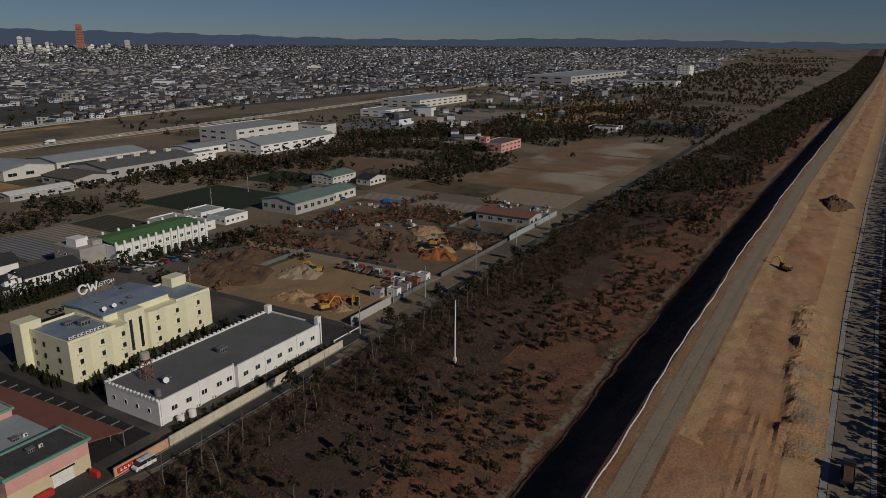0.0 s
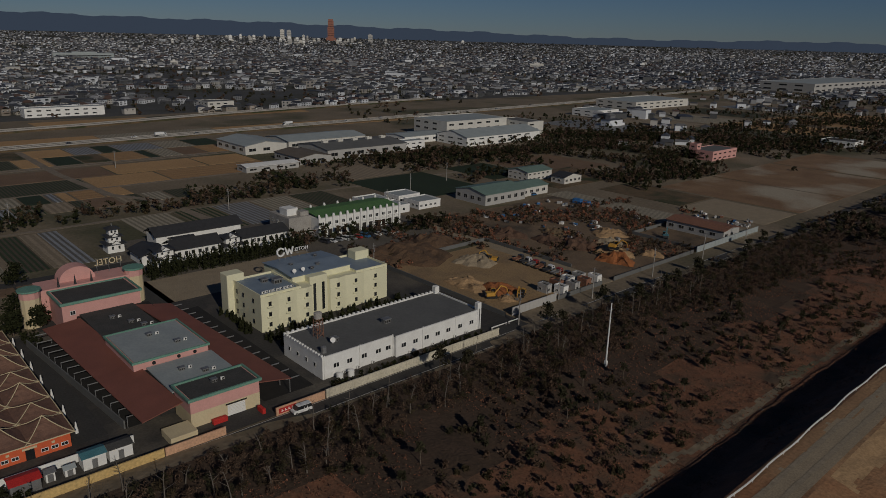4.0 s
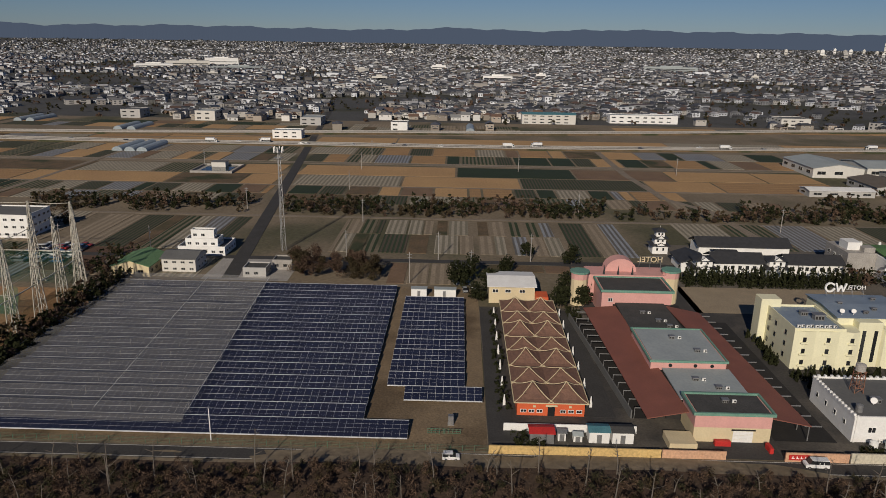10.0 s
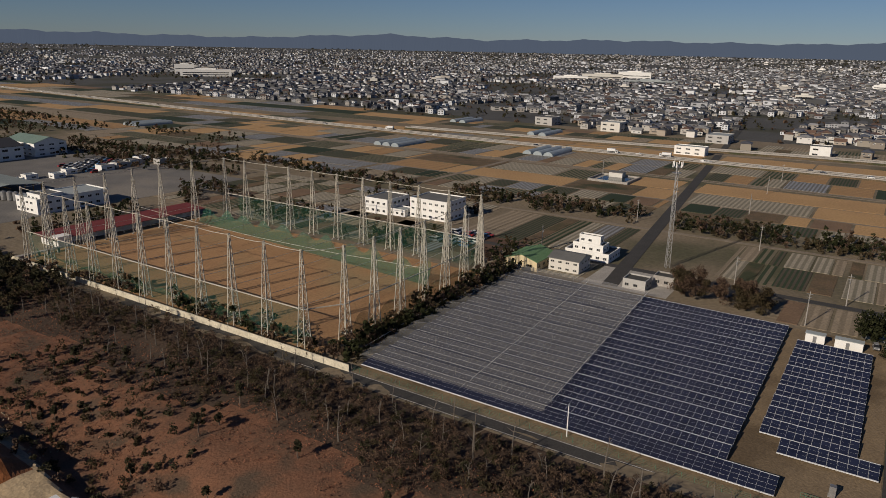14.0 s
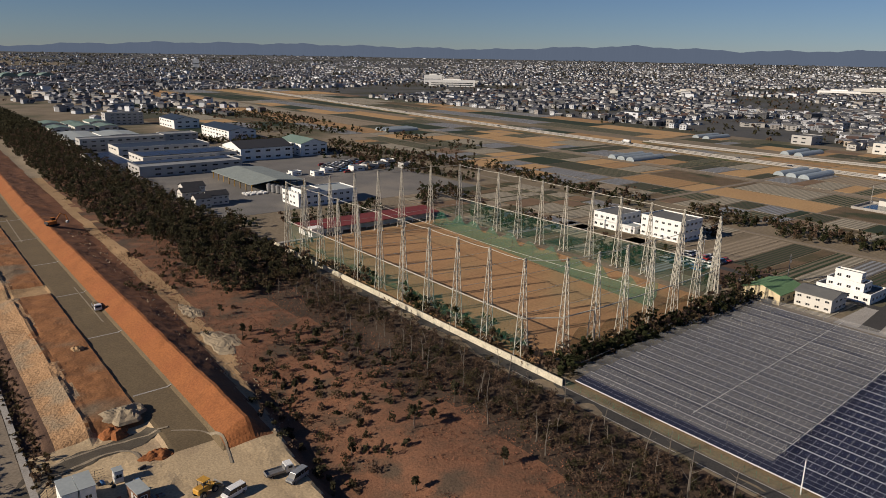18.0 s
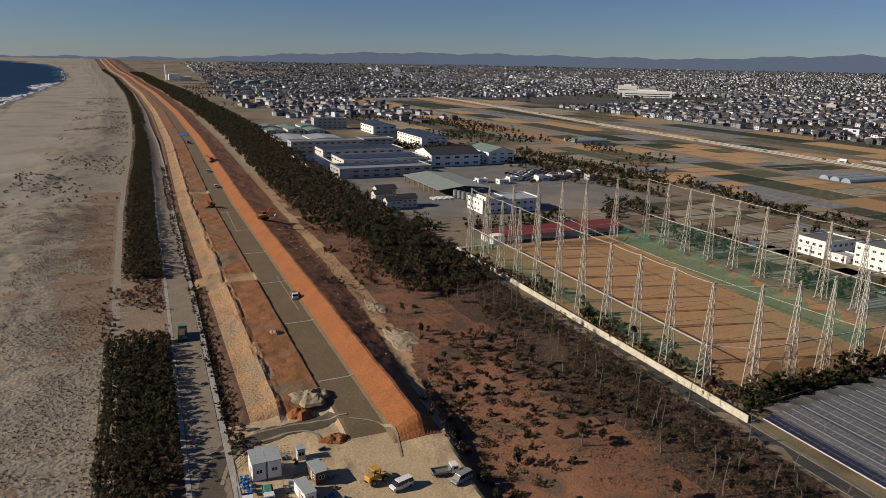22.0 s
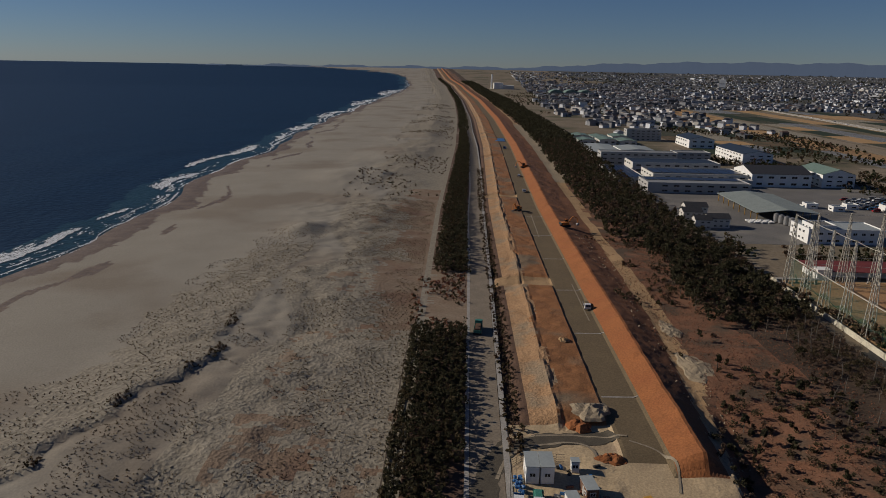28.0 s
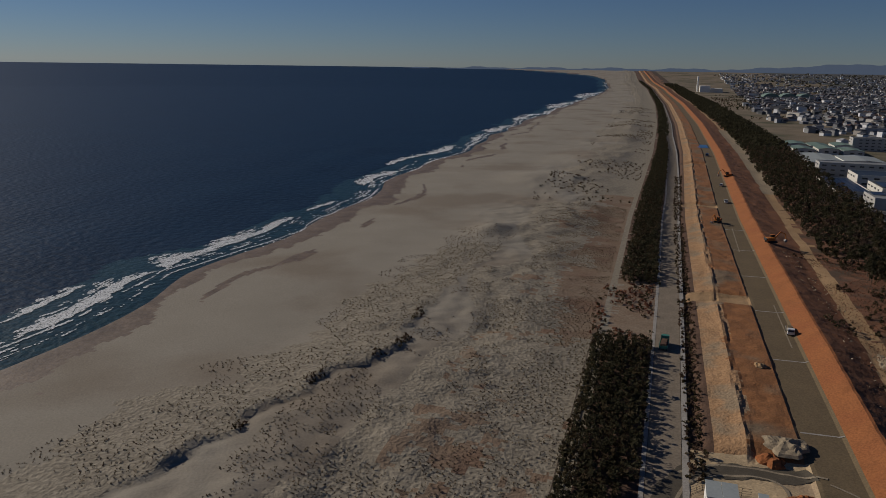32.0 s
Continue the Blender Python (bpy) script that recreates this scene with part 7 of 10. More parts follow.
def hung_net(name, a, b, top, label, seed):
    """A net that hangs in folds between two points, bulging into the range."""
    n, m = int(math.hypot(b[0] - a[0], b[1] - a[1]) / 1.5), 7
    vs, fs = [], []
    dx, dy = b[0] - a[0], b[1] - a[1]
    L = math.hypot(dx, dy)
    ux, uy = -dy / L, dx / L
    for i in range(n + 1):
        q = i / n
        tz = top * (0.8 + 0.25 * math.sin(q * L / 13 * 6.28 + seed) + 0.1 * math.sin(q * 31 + seed))
        for j in range(m + 1):
            w = j / m
            out = 0.6 * math.sin(q * 40 + seed) * w + (1 - w) ** 2 * 3.0
            vs.append((a[0] + dx * q + ux * out, a[1] + dy * q + uy * out, 0.15 + tz * w))
    for i in range(n):
        for j in range(m):
            k = i * (m + 1) + j
            fs.append((k, k + m + 1, k + m + 2, k + 1))
    arrays(name, vs, fs, [GNET], label=label, category="net", smooth=True)


hung_net("golf_net", (-193, -128), (-206, -264), 7.0, "green golf net hanging slack between masts", 1)
hung_net("golf_net", (-130, -266), (-129, -124), 3.6, "low green golf net hanging slack between masts", 2)
hung_net("golf_net", (-139, -121), (-213, -122), 4.6, "green golf net hanging slack between masts", 4)
THIN_NET = GNET.copy()
THIN_NET.name = "thin_green_net"
next(n for n in THIN_NET.node_tree.nodes if n.type == "MIX_SHADER").inputs[0].default_value = 0.16


def high_net(a, b, top, label):
    """A taut thin net between masts."""
    n = max(2, int(math.dist(a, b) / 3))
    vs, fs = [], []
    for i in range(n + 1):
        q = i / n
        for w in (0, 0.35, 0.7, 1):
            vs.append((a[0] + (b[0] - a[0]) * q + 0.25 * math.sin(i * 1.3 + 4 * w), a[1] + (b[1] - a[1]) * q, 0.2 + (top - 0.3 * math.sin(i * 1.45) ** 2) * w))
    for i in range(n):
        for j in range(3):
            k = i * 4 + j
            fs.append((k, k + 4, k + 5, k + 1))
    arrays("golf_net", vs, fs, [THIN_NET], label=label, category="net")


high_net((-127.6, -264), (-127.6, -125), 11.0, "tall thin green net beside the boundary wall")
high_net((-137, -119.6), (-212, -119.8), 11.0, "tall thin green net beside the solar field")
high_net((-218.6, -254), (-218.6, -124), 11.0, "tall thin green net behind the golf range")
w = wall_run("boundary_wall", -122.9, -271, -106, 1.9, STAIN_WALL, "long pale concrete wall beside the golf range", posts=8.0)

# tee building along the far end
t = thing("golf_tee_house", 0, 0, 0, label="long low tee house with a dark red roof", category="building")
part("body", bx(-212, -142, -284, -277, 0, 3.0), WHITE, t)
part("booth", bx(-148, -142.2, -276.9, -272, 0, 4.2), WHITE, t)
bm = bmesh.new()
v = [bm.verts.new(p) for p in ((-214, -286, 4.2), (-140, -286, 4.2), (-140, -272.5, 3.2), (-214, -272.5, 3.2), (-214, -286, 4.4), (-140, -286, 4.4), (-140, -272.5, 3.4), (-214, -272.5, 3.4))]
for q in ((0, 3, 2, 1), (4, 5, 6, 7), (0, 1, 5, 4), (1, 2, 6, 5), (2, 3, 7, 6), (3, 0, 4, 7)):
    bm.faces.new([v[i] for i in q])
part("roof", bm, mat("dark_red_roof", (0.20, 0.045, 0.04), (0.15, 0.035, 0.03), size=4, rough=0.6), t)
for k in range(16):
    part("bay_post", bx(-211 + k * 4.4 - 0.1, -211 + k * 4.4 + 0.1, -273.2, -273.0, 0, 3.3), WHITE, t)
t = thing("ball_ramp", 0, 0, 0, label="pale concrete walkway beside the golf range", category="walkway")
part("deck", bx(-141, -124, -268.5, -266.6, 1.4, 1.7), CONC, t)
for k in range(5):
    part("pier", bx(-140 + k * 3.8, -139.6 + k * 3.8, -268.2, -267, 0, 1.4), CONC, t)

# ---------------------------------------------------------------- factory, school, other buildings
NAVY_ROOF = mat("navy_sheet_roof", (0.035, 0.05, 0.075), (0.03, 0.042, 0.06), size=4, rough=0.5)
SAGE_ROOF = mat("sage_green_roof", (0.17, 0.24, 0.205), (0.14, 0.20, 0.17), size=5, rough=0.6)
PALE_WALL = mat("pale_wall", (0.60, 0.58, 0.53), (0.52, 0.50, 0.46), size=4, rough=0.8, g=0.06)
GREY_WALL = mat("grey_wall", (0.42, 0.41, 0.39), (0.36, 0.35, 0.335), size=4, rough=0.8, g=0.06)
TIN_ROOF = mat("tin_roof", (0.27, 0.275, 0.275), (0.22, 0.225, 0.225), size=6, rough=0.6, g=0.08)


def hall(x0, x1, y0, y1, h, label, wall=PALE_WALL, roof=GREY_ROOF, rh=0.0, along="y", floors=2, gap=4.0, name="factory_hall", category="factory", z=None, east=True):
    """A plain building with window rows on the two sides that face the sea and the range, and a flat or pitched roof."""
    t = thing(name, (x0 + x1) / 2, (y0 + y1) / 2, float(rise((x0 + x1) / 2, (y0 + y1) / 2)), label=label, category=category)
    a, b = (x1 - x0) / 2, (y1 - y0) / 2
    part("wall_block", bx(-a, a, -b, b, -0.3, h), wall, t)
    bm = bmesh.new()
    if rh:
        gable(bm, -a, a, -b, b, h, h + rh, along, 0.5, 0.2)
        part("roof", bm, roof, t)
        if along == "y":
            for yy in (-b, b):
                bm = bmesh.new()
                vs = [bm.verts.new(p) for p in ((-a, yy, h), (a, yy, h), (0, yy, h + rh * a / (a + 0.5)))]
                bm.faces.new(vs)
                part("gable_wall", bm, wall, t)
        else:
            for xx in (-a, a):
                bm = bmesh.new()
                vs = [bm.verts.new(p) for p in ((xx, -b, h), (xx, b, h), (xx, 0, h + rh * b / (b + 0.5)))]
                bm.faces.new(vs)
                part("gable_wall", bm, wall, t)
    else:
        box(bm, -a + 0.3, a - 0.3, -b + 0.3, b - 0.3, h, h + 0.12)
        part("roof", bm, roof, t)
        bm = bmesh.new()
        parapet(bm, -a - 0.05, a + 0.05, -b - 0.05, b + 0.05, h - 0.2, h + 0.6, 0.3)
        part("parapet", bm, wall, t)
    fh = h / floors
    gap = gap * (1.8 if math.hypot(x0, y0) > 430 else 1.0)
    wm = window_mesh(round(gap * 0.5, 2), round(fh * 0.36, 2), 1, wall)
    for f in range(floors):
        z = f * fh + fh * 0.34
        windows(t, wm, [(a, -b + gap * (i + 0.5), z) for i in range(int(2 * b / gap))])
        windows(t, wm, [(-a + gap * (i + 0.5), b, z) for i in range(int(2 * a / gap))], math.pi / 2)
        windows(t, wm, [(-a + gap * (i + 0.5), -b, z) for i in range(int(2 * a / gap))], -math.pi / 2) if y0 > 0 else None
    return t


def roof_solar(x0, x1, y0, y1, z, rows, label="dark solar panel rows on a factory roof"):
    t = thing("roof_solar_array", x0, y0, z, label=label, category="solar panel")
    d = (x1 - x0) / rows
    for i in range(rows):
        bm = bmesh.new()
        box(bm, i * d + 0.2, (i + 1) * d - 0.3, 0, y1 - y0, 0.25, 0.32)
        for k in range(int((y1 - y0) / 4) + 1):
            box(bm, i * d + 0.3, i * d + 0.4, k * 4 - 0.05 if k else 0, k * 4 + 0.05, 0, 0.25)
        part("panel_row", bm, PV_BLUE, t)


# the factory estate south-west of the golf range
hall(-185, -120, -622, -606, 10.5, "long grey three-storey factory office", GREY_WALL, TIN_ROOF, floors=3, gap=3.6)
hall(-218, -188, -640, -622, 9.5, "grey office wing of the factory", GREY_WALL, TIN_ROOF, floors=3, gap=3.6)
hall(-193, -125, -494, -468, 6.6, "wide pale factory hall with sawtooth windows", GREY_WALL, TIN_ROOF, floors=2, gap=4.2)
roof_solar(-191, -127, -492, -482, 6.75, 8)
hall(-205, -138, -540, -505, 7.2, "wide factory hall with solar panels on its roof", PALE_WALL, GREY_ROOF, floors=2, gap=4.2)
roof_solar(-203, -140, -535, -512, 7.35, 9)
hall(-206, -137, -592, -563, 7.6, "pale factory hall with dark roof panels", PALE_WALL, NAVY_ROOF, floors=2, gap=4.2)
hall(-133, -112, -570, -505, 4.2, "low factory shed with a dark solar roof", PALE_WALL, NAVY_ROOF, floors=1, gap=5)
roof_solar(-131.5, -113.5, -568, -507, 4.4, 5)
hall(-249, -207, -538, -503, 9.2, "white factory hall with a dark pitched roof", WHITE, DARK_TILE, 4.2, "x", floors=2, gap=4.5)
hall(-281, -258, -545, -506, 9.4, "white gabled block with a dark green roof", WHITE, SAGE_ROOF, 3.6, "y", floors=3, gap=4)
hall(-272, -246, -690, -622, 9.6, "long white dormitory with a navy roof", WHITE, NAVY_ROOF, 2.6, "y", floors=3, gap=4)
hall(-266, -240, -800, -752, 9.0, "white gabled hall with a navy roof", WHITE, NAVY_ROOF, 3.2, "y", floors=2, gap=4.5)
hall(-229, -190, -836, -820, 12.5, "dark grey apartment block", GREY_WALL, GREY_ROOF, floors=4, gap=3.2, name="apartment_block", category="building")
hall(-180, -150, -700, -660, 6.5, "low white factory annex", WHITE, LIGHT_ROOF, 1.2, "y", floors=2, gap=4)
hall(-150, -122, -720, -650, 5.4, "low white shed of the factory", WHITE, LIGHT_ROOF, 1.0, "y", floors=1, gap=4)
hall(-205, -190, -507.5, -495.8, 5.0, "small pale factory office", PALE_WALL, GREY_ROOF, floors=2, gap=3)
for k in range(6):
    hall(-190 + (k % 3) * 22, -172 + (k % 3) * 22, -800 - (k // 3) * 40, -770 - (k // 3) * 40, 4 + k % 2, "low shed with a pale green roof", PALE_WALL, SAGE_ROOF, 1.4, "y", floors=1, gap=4)
link("factory_yard", bx(-290, -119, -600, -330, -0.3, 0.08), mat("worn_yard_asphalt", (0.17, 0.16, 0.15), (0.125, 0.12, 0.112), size=14, fine=0.8, rough=0.9, third=(0.21, 0.19, 0.165)), kind="structure", label="wide asphalt factory yard", category="pavement")
t = thing("loading_canopy", 0, 0, 0, label="wide pale green loading canopy on yellow posts", category="canopy")
bm = bmesh.new()
gable(bm, -197, -163, -445, -384, 4.6, 6.4, "y", 0.6, 0.25)
part("roof", bm, mat("pale_green_roof", (0.27, 0.30, 0.28), (0.22, 0.25, 0.235), size=6, rough=0.7), t)
YPOST = mat("ochre_steel", (0.42, 0.25, 0.06), (0.36, 0.2, 0.05), size=1, rough=0.6)
for xx in (-163.5, -196.5):
    for k in range(8):
        part("post", bx(xx - 0.2, xx + 0.2, -444 + k * 8.5, -443.6 + k * 8.5, 0, 4.6), YPOST, t)
for k in range(3):
    part("beam", bx(-197 + k * 16.4, -196.6 + k * 16.4, -445, -384, 4.2, 4.6), YPOST, t)
hall(-203, -167, -352, -333, 6.8, "white plant building with tanks beside it", WHITE, LIGHT_ROOF, floors=2, gap=4)
hall(-180, -169, -345, -333.5, 8.6, "white plant tower block", WHITE, GREY_ROOF, floors=3, gap=3.4)
for k in range(5):
    g = thing("steel_tank", -173 - k * 1.2, -382 + k * 3.6, 0, label="upright pale steel tank in the plant yard", category="tank", group="tanks in the plant yard")
    bm = bmesh.new()
    tube(bm, (0, 0, 0.4), (0, 0, 4.6), 1.55, n=14)
    tube(bm, (0, 0, 4.6), (0, 0, 5.2), 1.55, 0.3, n=14)
    part("shell", bm, STEEL, g)
    bm = bmesh.new()
    for a in range(4):
        bar(bm, (1.2 * math.cos(a * 1.57), 1.2 * math.sin(a * 1.57), 0), (1.2 * math.cos(a * 1.57), 1.2 * math.sin(a * 1.57), 0.5), 0.2)
    part("legs", bm, STEEL, g)
sack = thing("bulk_bag", -168, -378, 0, label="white bulk bag standing in the plant yard", category="bag", group="bulk bags in the yard")
bm = bmesh.new()
box(bm, -0.55, 0.55, -0.55, 0.55, 0, 1.0, bevel=0.2)
part("sack", bm, WHITE, sack)
for k in range(44):
    copy_thing(sack, pose(-170 + (k % 11) * 1.25, -384 + (k // 11) * 1.9 + (k % 3) * 0.4, 0.08, 0, 0, k * 37))
for x0, y0, w, d in ((-140, -404, 12, 9), (-132, -388, 10, 8), (-141, -372, 11, 9), (-130, -366, 8, 7)):
    hall(x0, x0 + w, y0, y0 + d, 5.0, "small house with a dark tiled roof", PALE_WALL, DARK_TILE, 2.0, "x", floors=2, gap=3, name="house", category="house")
for k, (sx0, sy0) in enumerate(((-262, -426), (-274, -428), (-286, -432), (-298, -440), (-300, -420))):
    hall(sx0, sx0 + 9, sy0, sy0 + 7, 3.2, "low shed beside the factory car park", (WHITE, GREY_WALL, PALE_WALL)[k % 3], GREY_ROOF, floors=1, gap=4)
for k in range(5):
    hall(-240 + k * 12, -233 + k * 12, -430 + (k % 2) * 8, -424 + (k % 2) * 8, 2.6, "white site container in the yard", WHITE, LIGHT_ROOF, floors=1, gap=3, name="container", category="container")

# two white houses inland of the range, the block by the solar field
hall(-288, -271, -193, -172, 9.2, "white three-storey apartment block", WHITE, GREY_ROOF, floors=3, gap=3.4, name="apartment_block", category="building")
hall(-284, -266, -217, -203, 7.2, "white two-storey house with a flat roof", WHITE, GREY_ROOF, floors=2, gap=3.4, name="house", category="house")
hall(-276, -268, -203, -194, 3.0, "low white garage beside a house", WHITE, LIGHT_ROOF, floors=1, gap=3, name="garage", category="garage")
hall(-243, -227, -117, -104, 3.6, "shed with a green pitched roof", CREAM, mat("green_sheet_roof", (0.14, 0.25, 0.12), (0.11, 0.2, 0.1), size=3), 2.2, "x", floors=1, gap=4, name="shed", category="shed")
hall(-244, -233, -102, -90, 4.8, "pale two-storey house with a hipped grey roof", PALE_WALL, GREY_ROOF, 1.4, "y", floors=2, gap=3, name="house", category="house")
for k, (a, b) in enumerate(((6.2, 9.0), (5.2, 6.2), (3.6, 4.4))):
    hall(-259 - a + 4, -259 + a - 4 + 4, -95 - b, -95 + b, 3.0 + k * 3.0, "stepped white four-storey house", WHITE, DARK_TILE, 0.0, floors=k + 1, gap=3, name="house_tier", category="house") if k else hall(-266, -253, -104, -86, 3.1, "stepped white four-storey house", WHITE, DARK_TILE, floors=1, gap=3, name="house", category="house")
hall(-236, -229, -72, -64, 3.0, "low flat-roofed store by the mast", GREY_WALL, DARK_ROOF, floors=1, gap=3, name="store", category="shed")
hall(-244, -238, -64, -57, 3.2, "low flat-roofed store by the mast", CONC, DARK_ROOF, floors=1, gap=3, name="store", category="shed")
link("yard", bx(-252, -226, -86, -56, -0.2, 0.06), CONC, kind="structure", label="pale concrete yard by the mast", category="pavement")
link("car_park", bx(-268, -232, -160, -124, -0.2, 0.06), SOIL_DARK, kind="structure", label="dark earth car park", category="pavement")

# the telephone mast
t = thing("telecom_mast", -262, -66, 0, label="tall grey telecom mast with antennas on top", category="mast")
bm = bmesh.new()
H = 40
for k in range(16):
    z0, z1 = k * H / 16, (k + 1) * H / 16
    r0, r1 = 1.15 - 0.65 * k / 16, 1.15 - 0.65 * (k + 1) / 16
    for a in range(3):
        p, q = a * 2.094, (a + 1) * 2.094
        tube(bm, (r0 * math.cos(p), r0 * math.sin(p), z0), (r1 * math.cos(p), r1 * math.sin(p), z1), 0.13, n=4, cap=False)
        bar(bm, (r0 * math.cos(p), r0 * math.sin(p), z0), (r1 * math.cos(q), r1 * math.sin(q), z1), 0.1)
        bar(bm, (r1 * math.cos(p), r1 * math.sin(p), z1), (r1 * math.cos(q), r1 * math.sin(q), z1), 0.1)
part("lattice", bm, STEEL, t)
bm = bmesh.new()
for z in (36.5, 38.8):
    tube(bm, (0, 0, z), (0, 0, z + 0.2), 1.7, n=12)
part("platform", bm, STEEL, t)
for a in range(6):
    part("antenna", bx(1.75 * math.cos(a * 1.047) - 0.15, 1.75 * math.cos(a * 1.047) + 0.15, 1.75 * math.sin(a * 1.047) - 0.15, 1.75 * math.sin(a * 1.047) + 0.15, 38.6, 40.8), WHITE, t)

# the school-like estate beyond the hotels
hall(-472, -430, 398, 470, 14.0, "large pale gymnasium with a flat roof", PALE_WALL, LIGHT_ROOF, floors=3, gap=6, name="gymnasium", category="building")
hall(-426, -391, 384, 470, 7.0, "wide white hall with a pitched grey roof", WHITE, LIGHT_ROOF, 4.0, "y", floors=2, gap=6, name="sports_hall", category="building")
hall(-440, -406, 471, 492, 12.0, "pale block with a dark roof beside the gymnasium", PALE_WALL, GREY_ROOF, floors=3, gap=6, name="block", category="building")
hall(-452, -428, 352, 396, 5.5, "low wing with a pale blue roof", WHITE, LIGHT_ROOF, 1.2, "y", floors=1, gap=5, name="wing", category="building")
hall(-414, -404, 332, 352, 6.0, "white link building with a row of windows", WHITE, LIGHT_ROOF, floors=2, gap=3.4, name="block", category="building")
hall(-437, -399, 262, 330, 6.4, "wide sawtooth shed with a grey corrugated roof", GREY_WALL, GREY_ROOF, 2.2, "y", floors=1, gap=6, name="shed", category="shed")
for k in range(5):
    hall(-419.5, -416.5, 270 + k * 12.5, 274 + k * 12.5, 9.6, "small pale roof vent of the sawtooth shed", PALE_WALL, LIGHT_ROOF, floors=1, gap=3, name="roof_ventilator", category="vent")
hall(-490, -446, 226, 258, 6.0, "wide shed with a blue-grey corrugated roof", PALE_WALL, LIGHT_ROOF, 2.6, "x", floors=1, gap=6, name="shed", category="shed")
hall(-484, -450, 262, 330, 6.0, "long shed with a pale grey roof", PALE_WALL, LIGHT_ROOF, 2.2, "y", floors=1, gap=6, name="shed", category="shed")
hall(-424, -392, 236, 260, 4.6, "open-sided shed with a brown-grey roof", GREY_WALL, mat("brown_grey_roof", (0.15, 0.125, 0.10), (0.12, 0.10, 0.08), size=5, rough=0.8), 2.0, "x", floors=1, gap=6, name="shed", category="shed")
hall(-398, -386, 196, 232, 3.4, "low shed with a white roof", GREY_WALL, WHITE, 1.0, "y", floors=1, gap=5, name="shed", category="shed")
# green-roofed works and yards
hall(-262, -240, 252, 282, 5.6, "works hall with a sage green roof", GREY_WALL, SAGE_ROOF, 2.2, "y", floors=1, gap=5)
hall(-258, -243, 283, 304, 4.8, "works hall with a sage green roof", PALE_WALL, SAGE_ROOF, 1.8, "y", floors=1, gap=5)
hall(-286, -270, 318, 340, 5.4, "works block with a sage green roof", PALE_WALL, SAGE_ROOF, 1.6, "y", floors=2, gap=4)
hall(-262, -252, 330, 346, 4.0, "small house with a dark roof", PALE_WALL, DARK_TILE, 1.8, "x", floors=1, gap=4, name="house", category="house")
for k in range(4):
    hall(-282 + (k % 2) * 16, -270 + (k % 2) * 16, 200 + (k // 2) * 20, 214 + (k // 2) * 20, 3.4, "low white flat-roofed cottage hotel", WHITE, LIGHT_ROOF, floors=1, gap=3, name="cottage", category="building")
hall(-262, -243, 488, 524, 6.5, "pink hotel with a small tower", PINK, GREY_ROOF, floors=2, gap=4, name="far_hotel", category="hotel")
hall(-262, -256, 488, 494, 10.5, "pink stair tower of a hotel", PINK, GREY_ROOF, floors=3, gap=3, name="far_hotel", category="hotel")
hall(-232, -205, 655, 676, 5, "low pink and white hotel", WHITE, DARK_ROOF, floors=1, gap=4, name="far_hotel", category="hotel")
hall(-560, -500, 780, 905, 9, "very long pale warehouse", PALE_WALL, LIGHT_ROOF, floors=2, gap=8, name="warehouse", category="warehouse")
hall(-505, -470, 660, 700, 7, "white warehouse with pale roof", WHITE, LIGHT_ROOF, floors=2, gap=8, name="warehouse", category="warehouse")
hall(-620, -520, 1380, 1760, 16, "huge dark warehouse with a white end", GREY_WALL, LIGHT_ROOF, floors=2, gap=16, name="warehouse", category="warehouse")
hall(-430, -400, 1900, 1950, 26, "white office block with banded windows", WHITE, GREY_ROOF, floors=6, gap=5, name="office_block", category="building")
hall(-440, -330, 1450, 1490, 9, "white low school building", WHITE, DARK_ROOF, floors=2, gap=6, name="school", category="school")
# a solar farm far along the lane
t = thing("far_solar_farm", 0, 0, 0, label="far solar farm of pale blue rows", category="solar panel")
for k in range(9):
    part("panel_row", bx(-205 + k * 8, -199.5 + k * 8, 672, 760, 0.8, 1.0), PV_BLUE, t)
    part("rail", bx(-203 + k * 8, -202.8 + k * 8, 672, 760, 0, 0.8), STEEL, t)
# a white row of buildings across the highway
for q, a in enumerate(((-757, -741, 157, 227, 8), (-760, -735, 330, 360, 8), (-700, -675, -150, -130, 7), (-655, -640, -60, -45, 8), (-720, -700, -260, -240, 9), (-735, -712, -340, -320, 8))):
    hall(a[0], a[1], a[2], a[3], a[4], "pale two-storey building beyond the highway", (WHITE, PALE_WALL, GREY_WALL)[q % 3], (LIGHT_ROOF, GREY_ROOF)[q % 2], floors=2, gap=4.5, name="white_building", category="building")
hall(-592, -580, -152, -128, 6.5, "white two-storey building beside the highway", WHITE, LIGHT_ROOF, floors=2, gap=4.0, name="white_building", category="building")
hall(-736, -722, 65, 119, 9.5, "tan school building with a green roof beyond the highway", PALE_WALL, TEAL, 1.6, "y", floors=3, gap=4.5, name="school", category="school")

# farm houses near the fields and the first rows of town houses, each with its own parts
HOUSE_WALLS = palette("near_house_walls", [(0.40, 0.38, 0.35), (0.27, 0.24, 0.2), (0.56, 0.55, 0.53), (0.22, 0.19, 0.16), (0.62, 0.60, 0.57), (0.34, 0.29, 0.24)], by="Random")
HOUSE_ROOFS = palette("near_house_roofs", [(0.09, 0.09, 0.1), (0.065, 0.065, 0.07), (0.14, 0.13, 0.13), (0.08, 0.085, 0.105), (0.15, 0.095, 0.07), (0.22, 0.22, 0.22)], rough=0.55, by="Random")


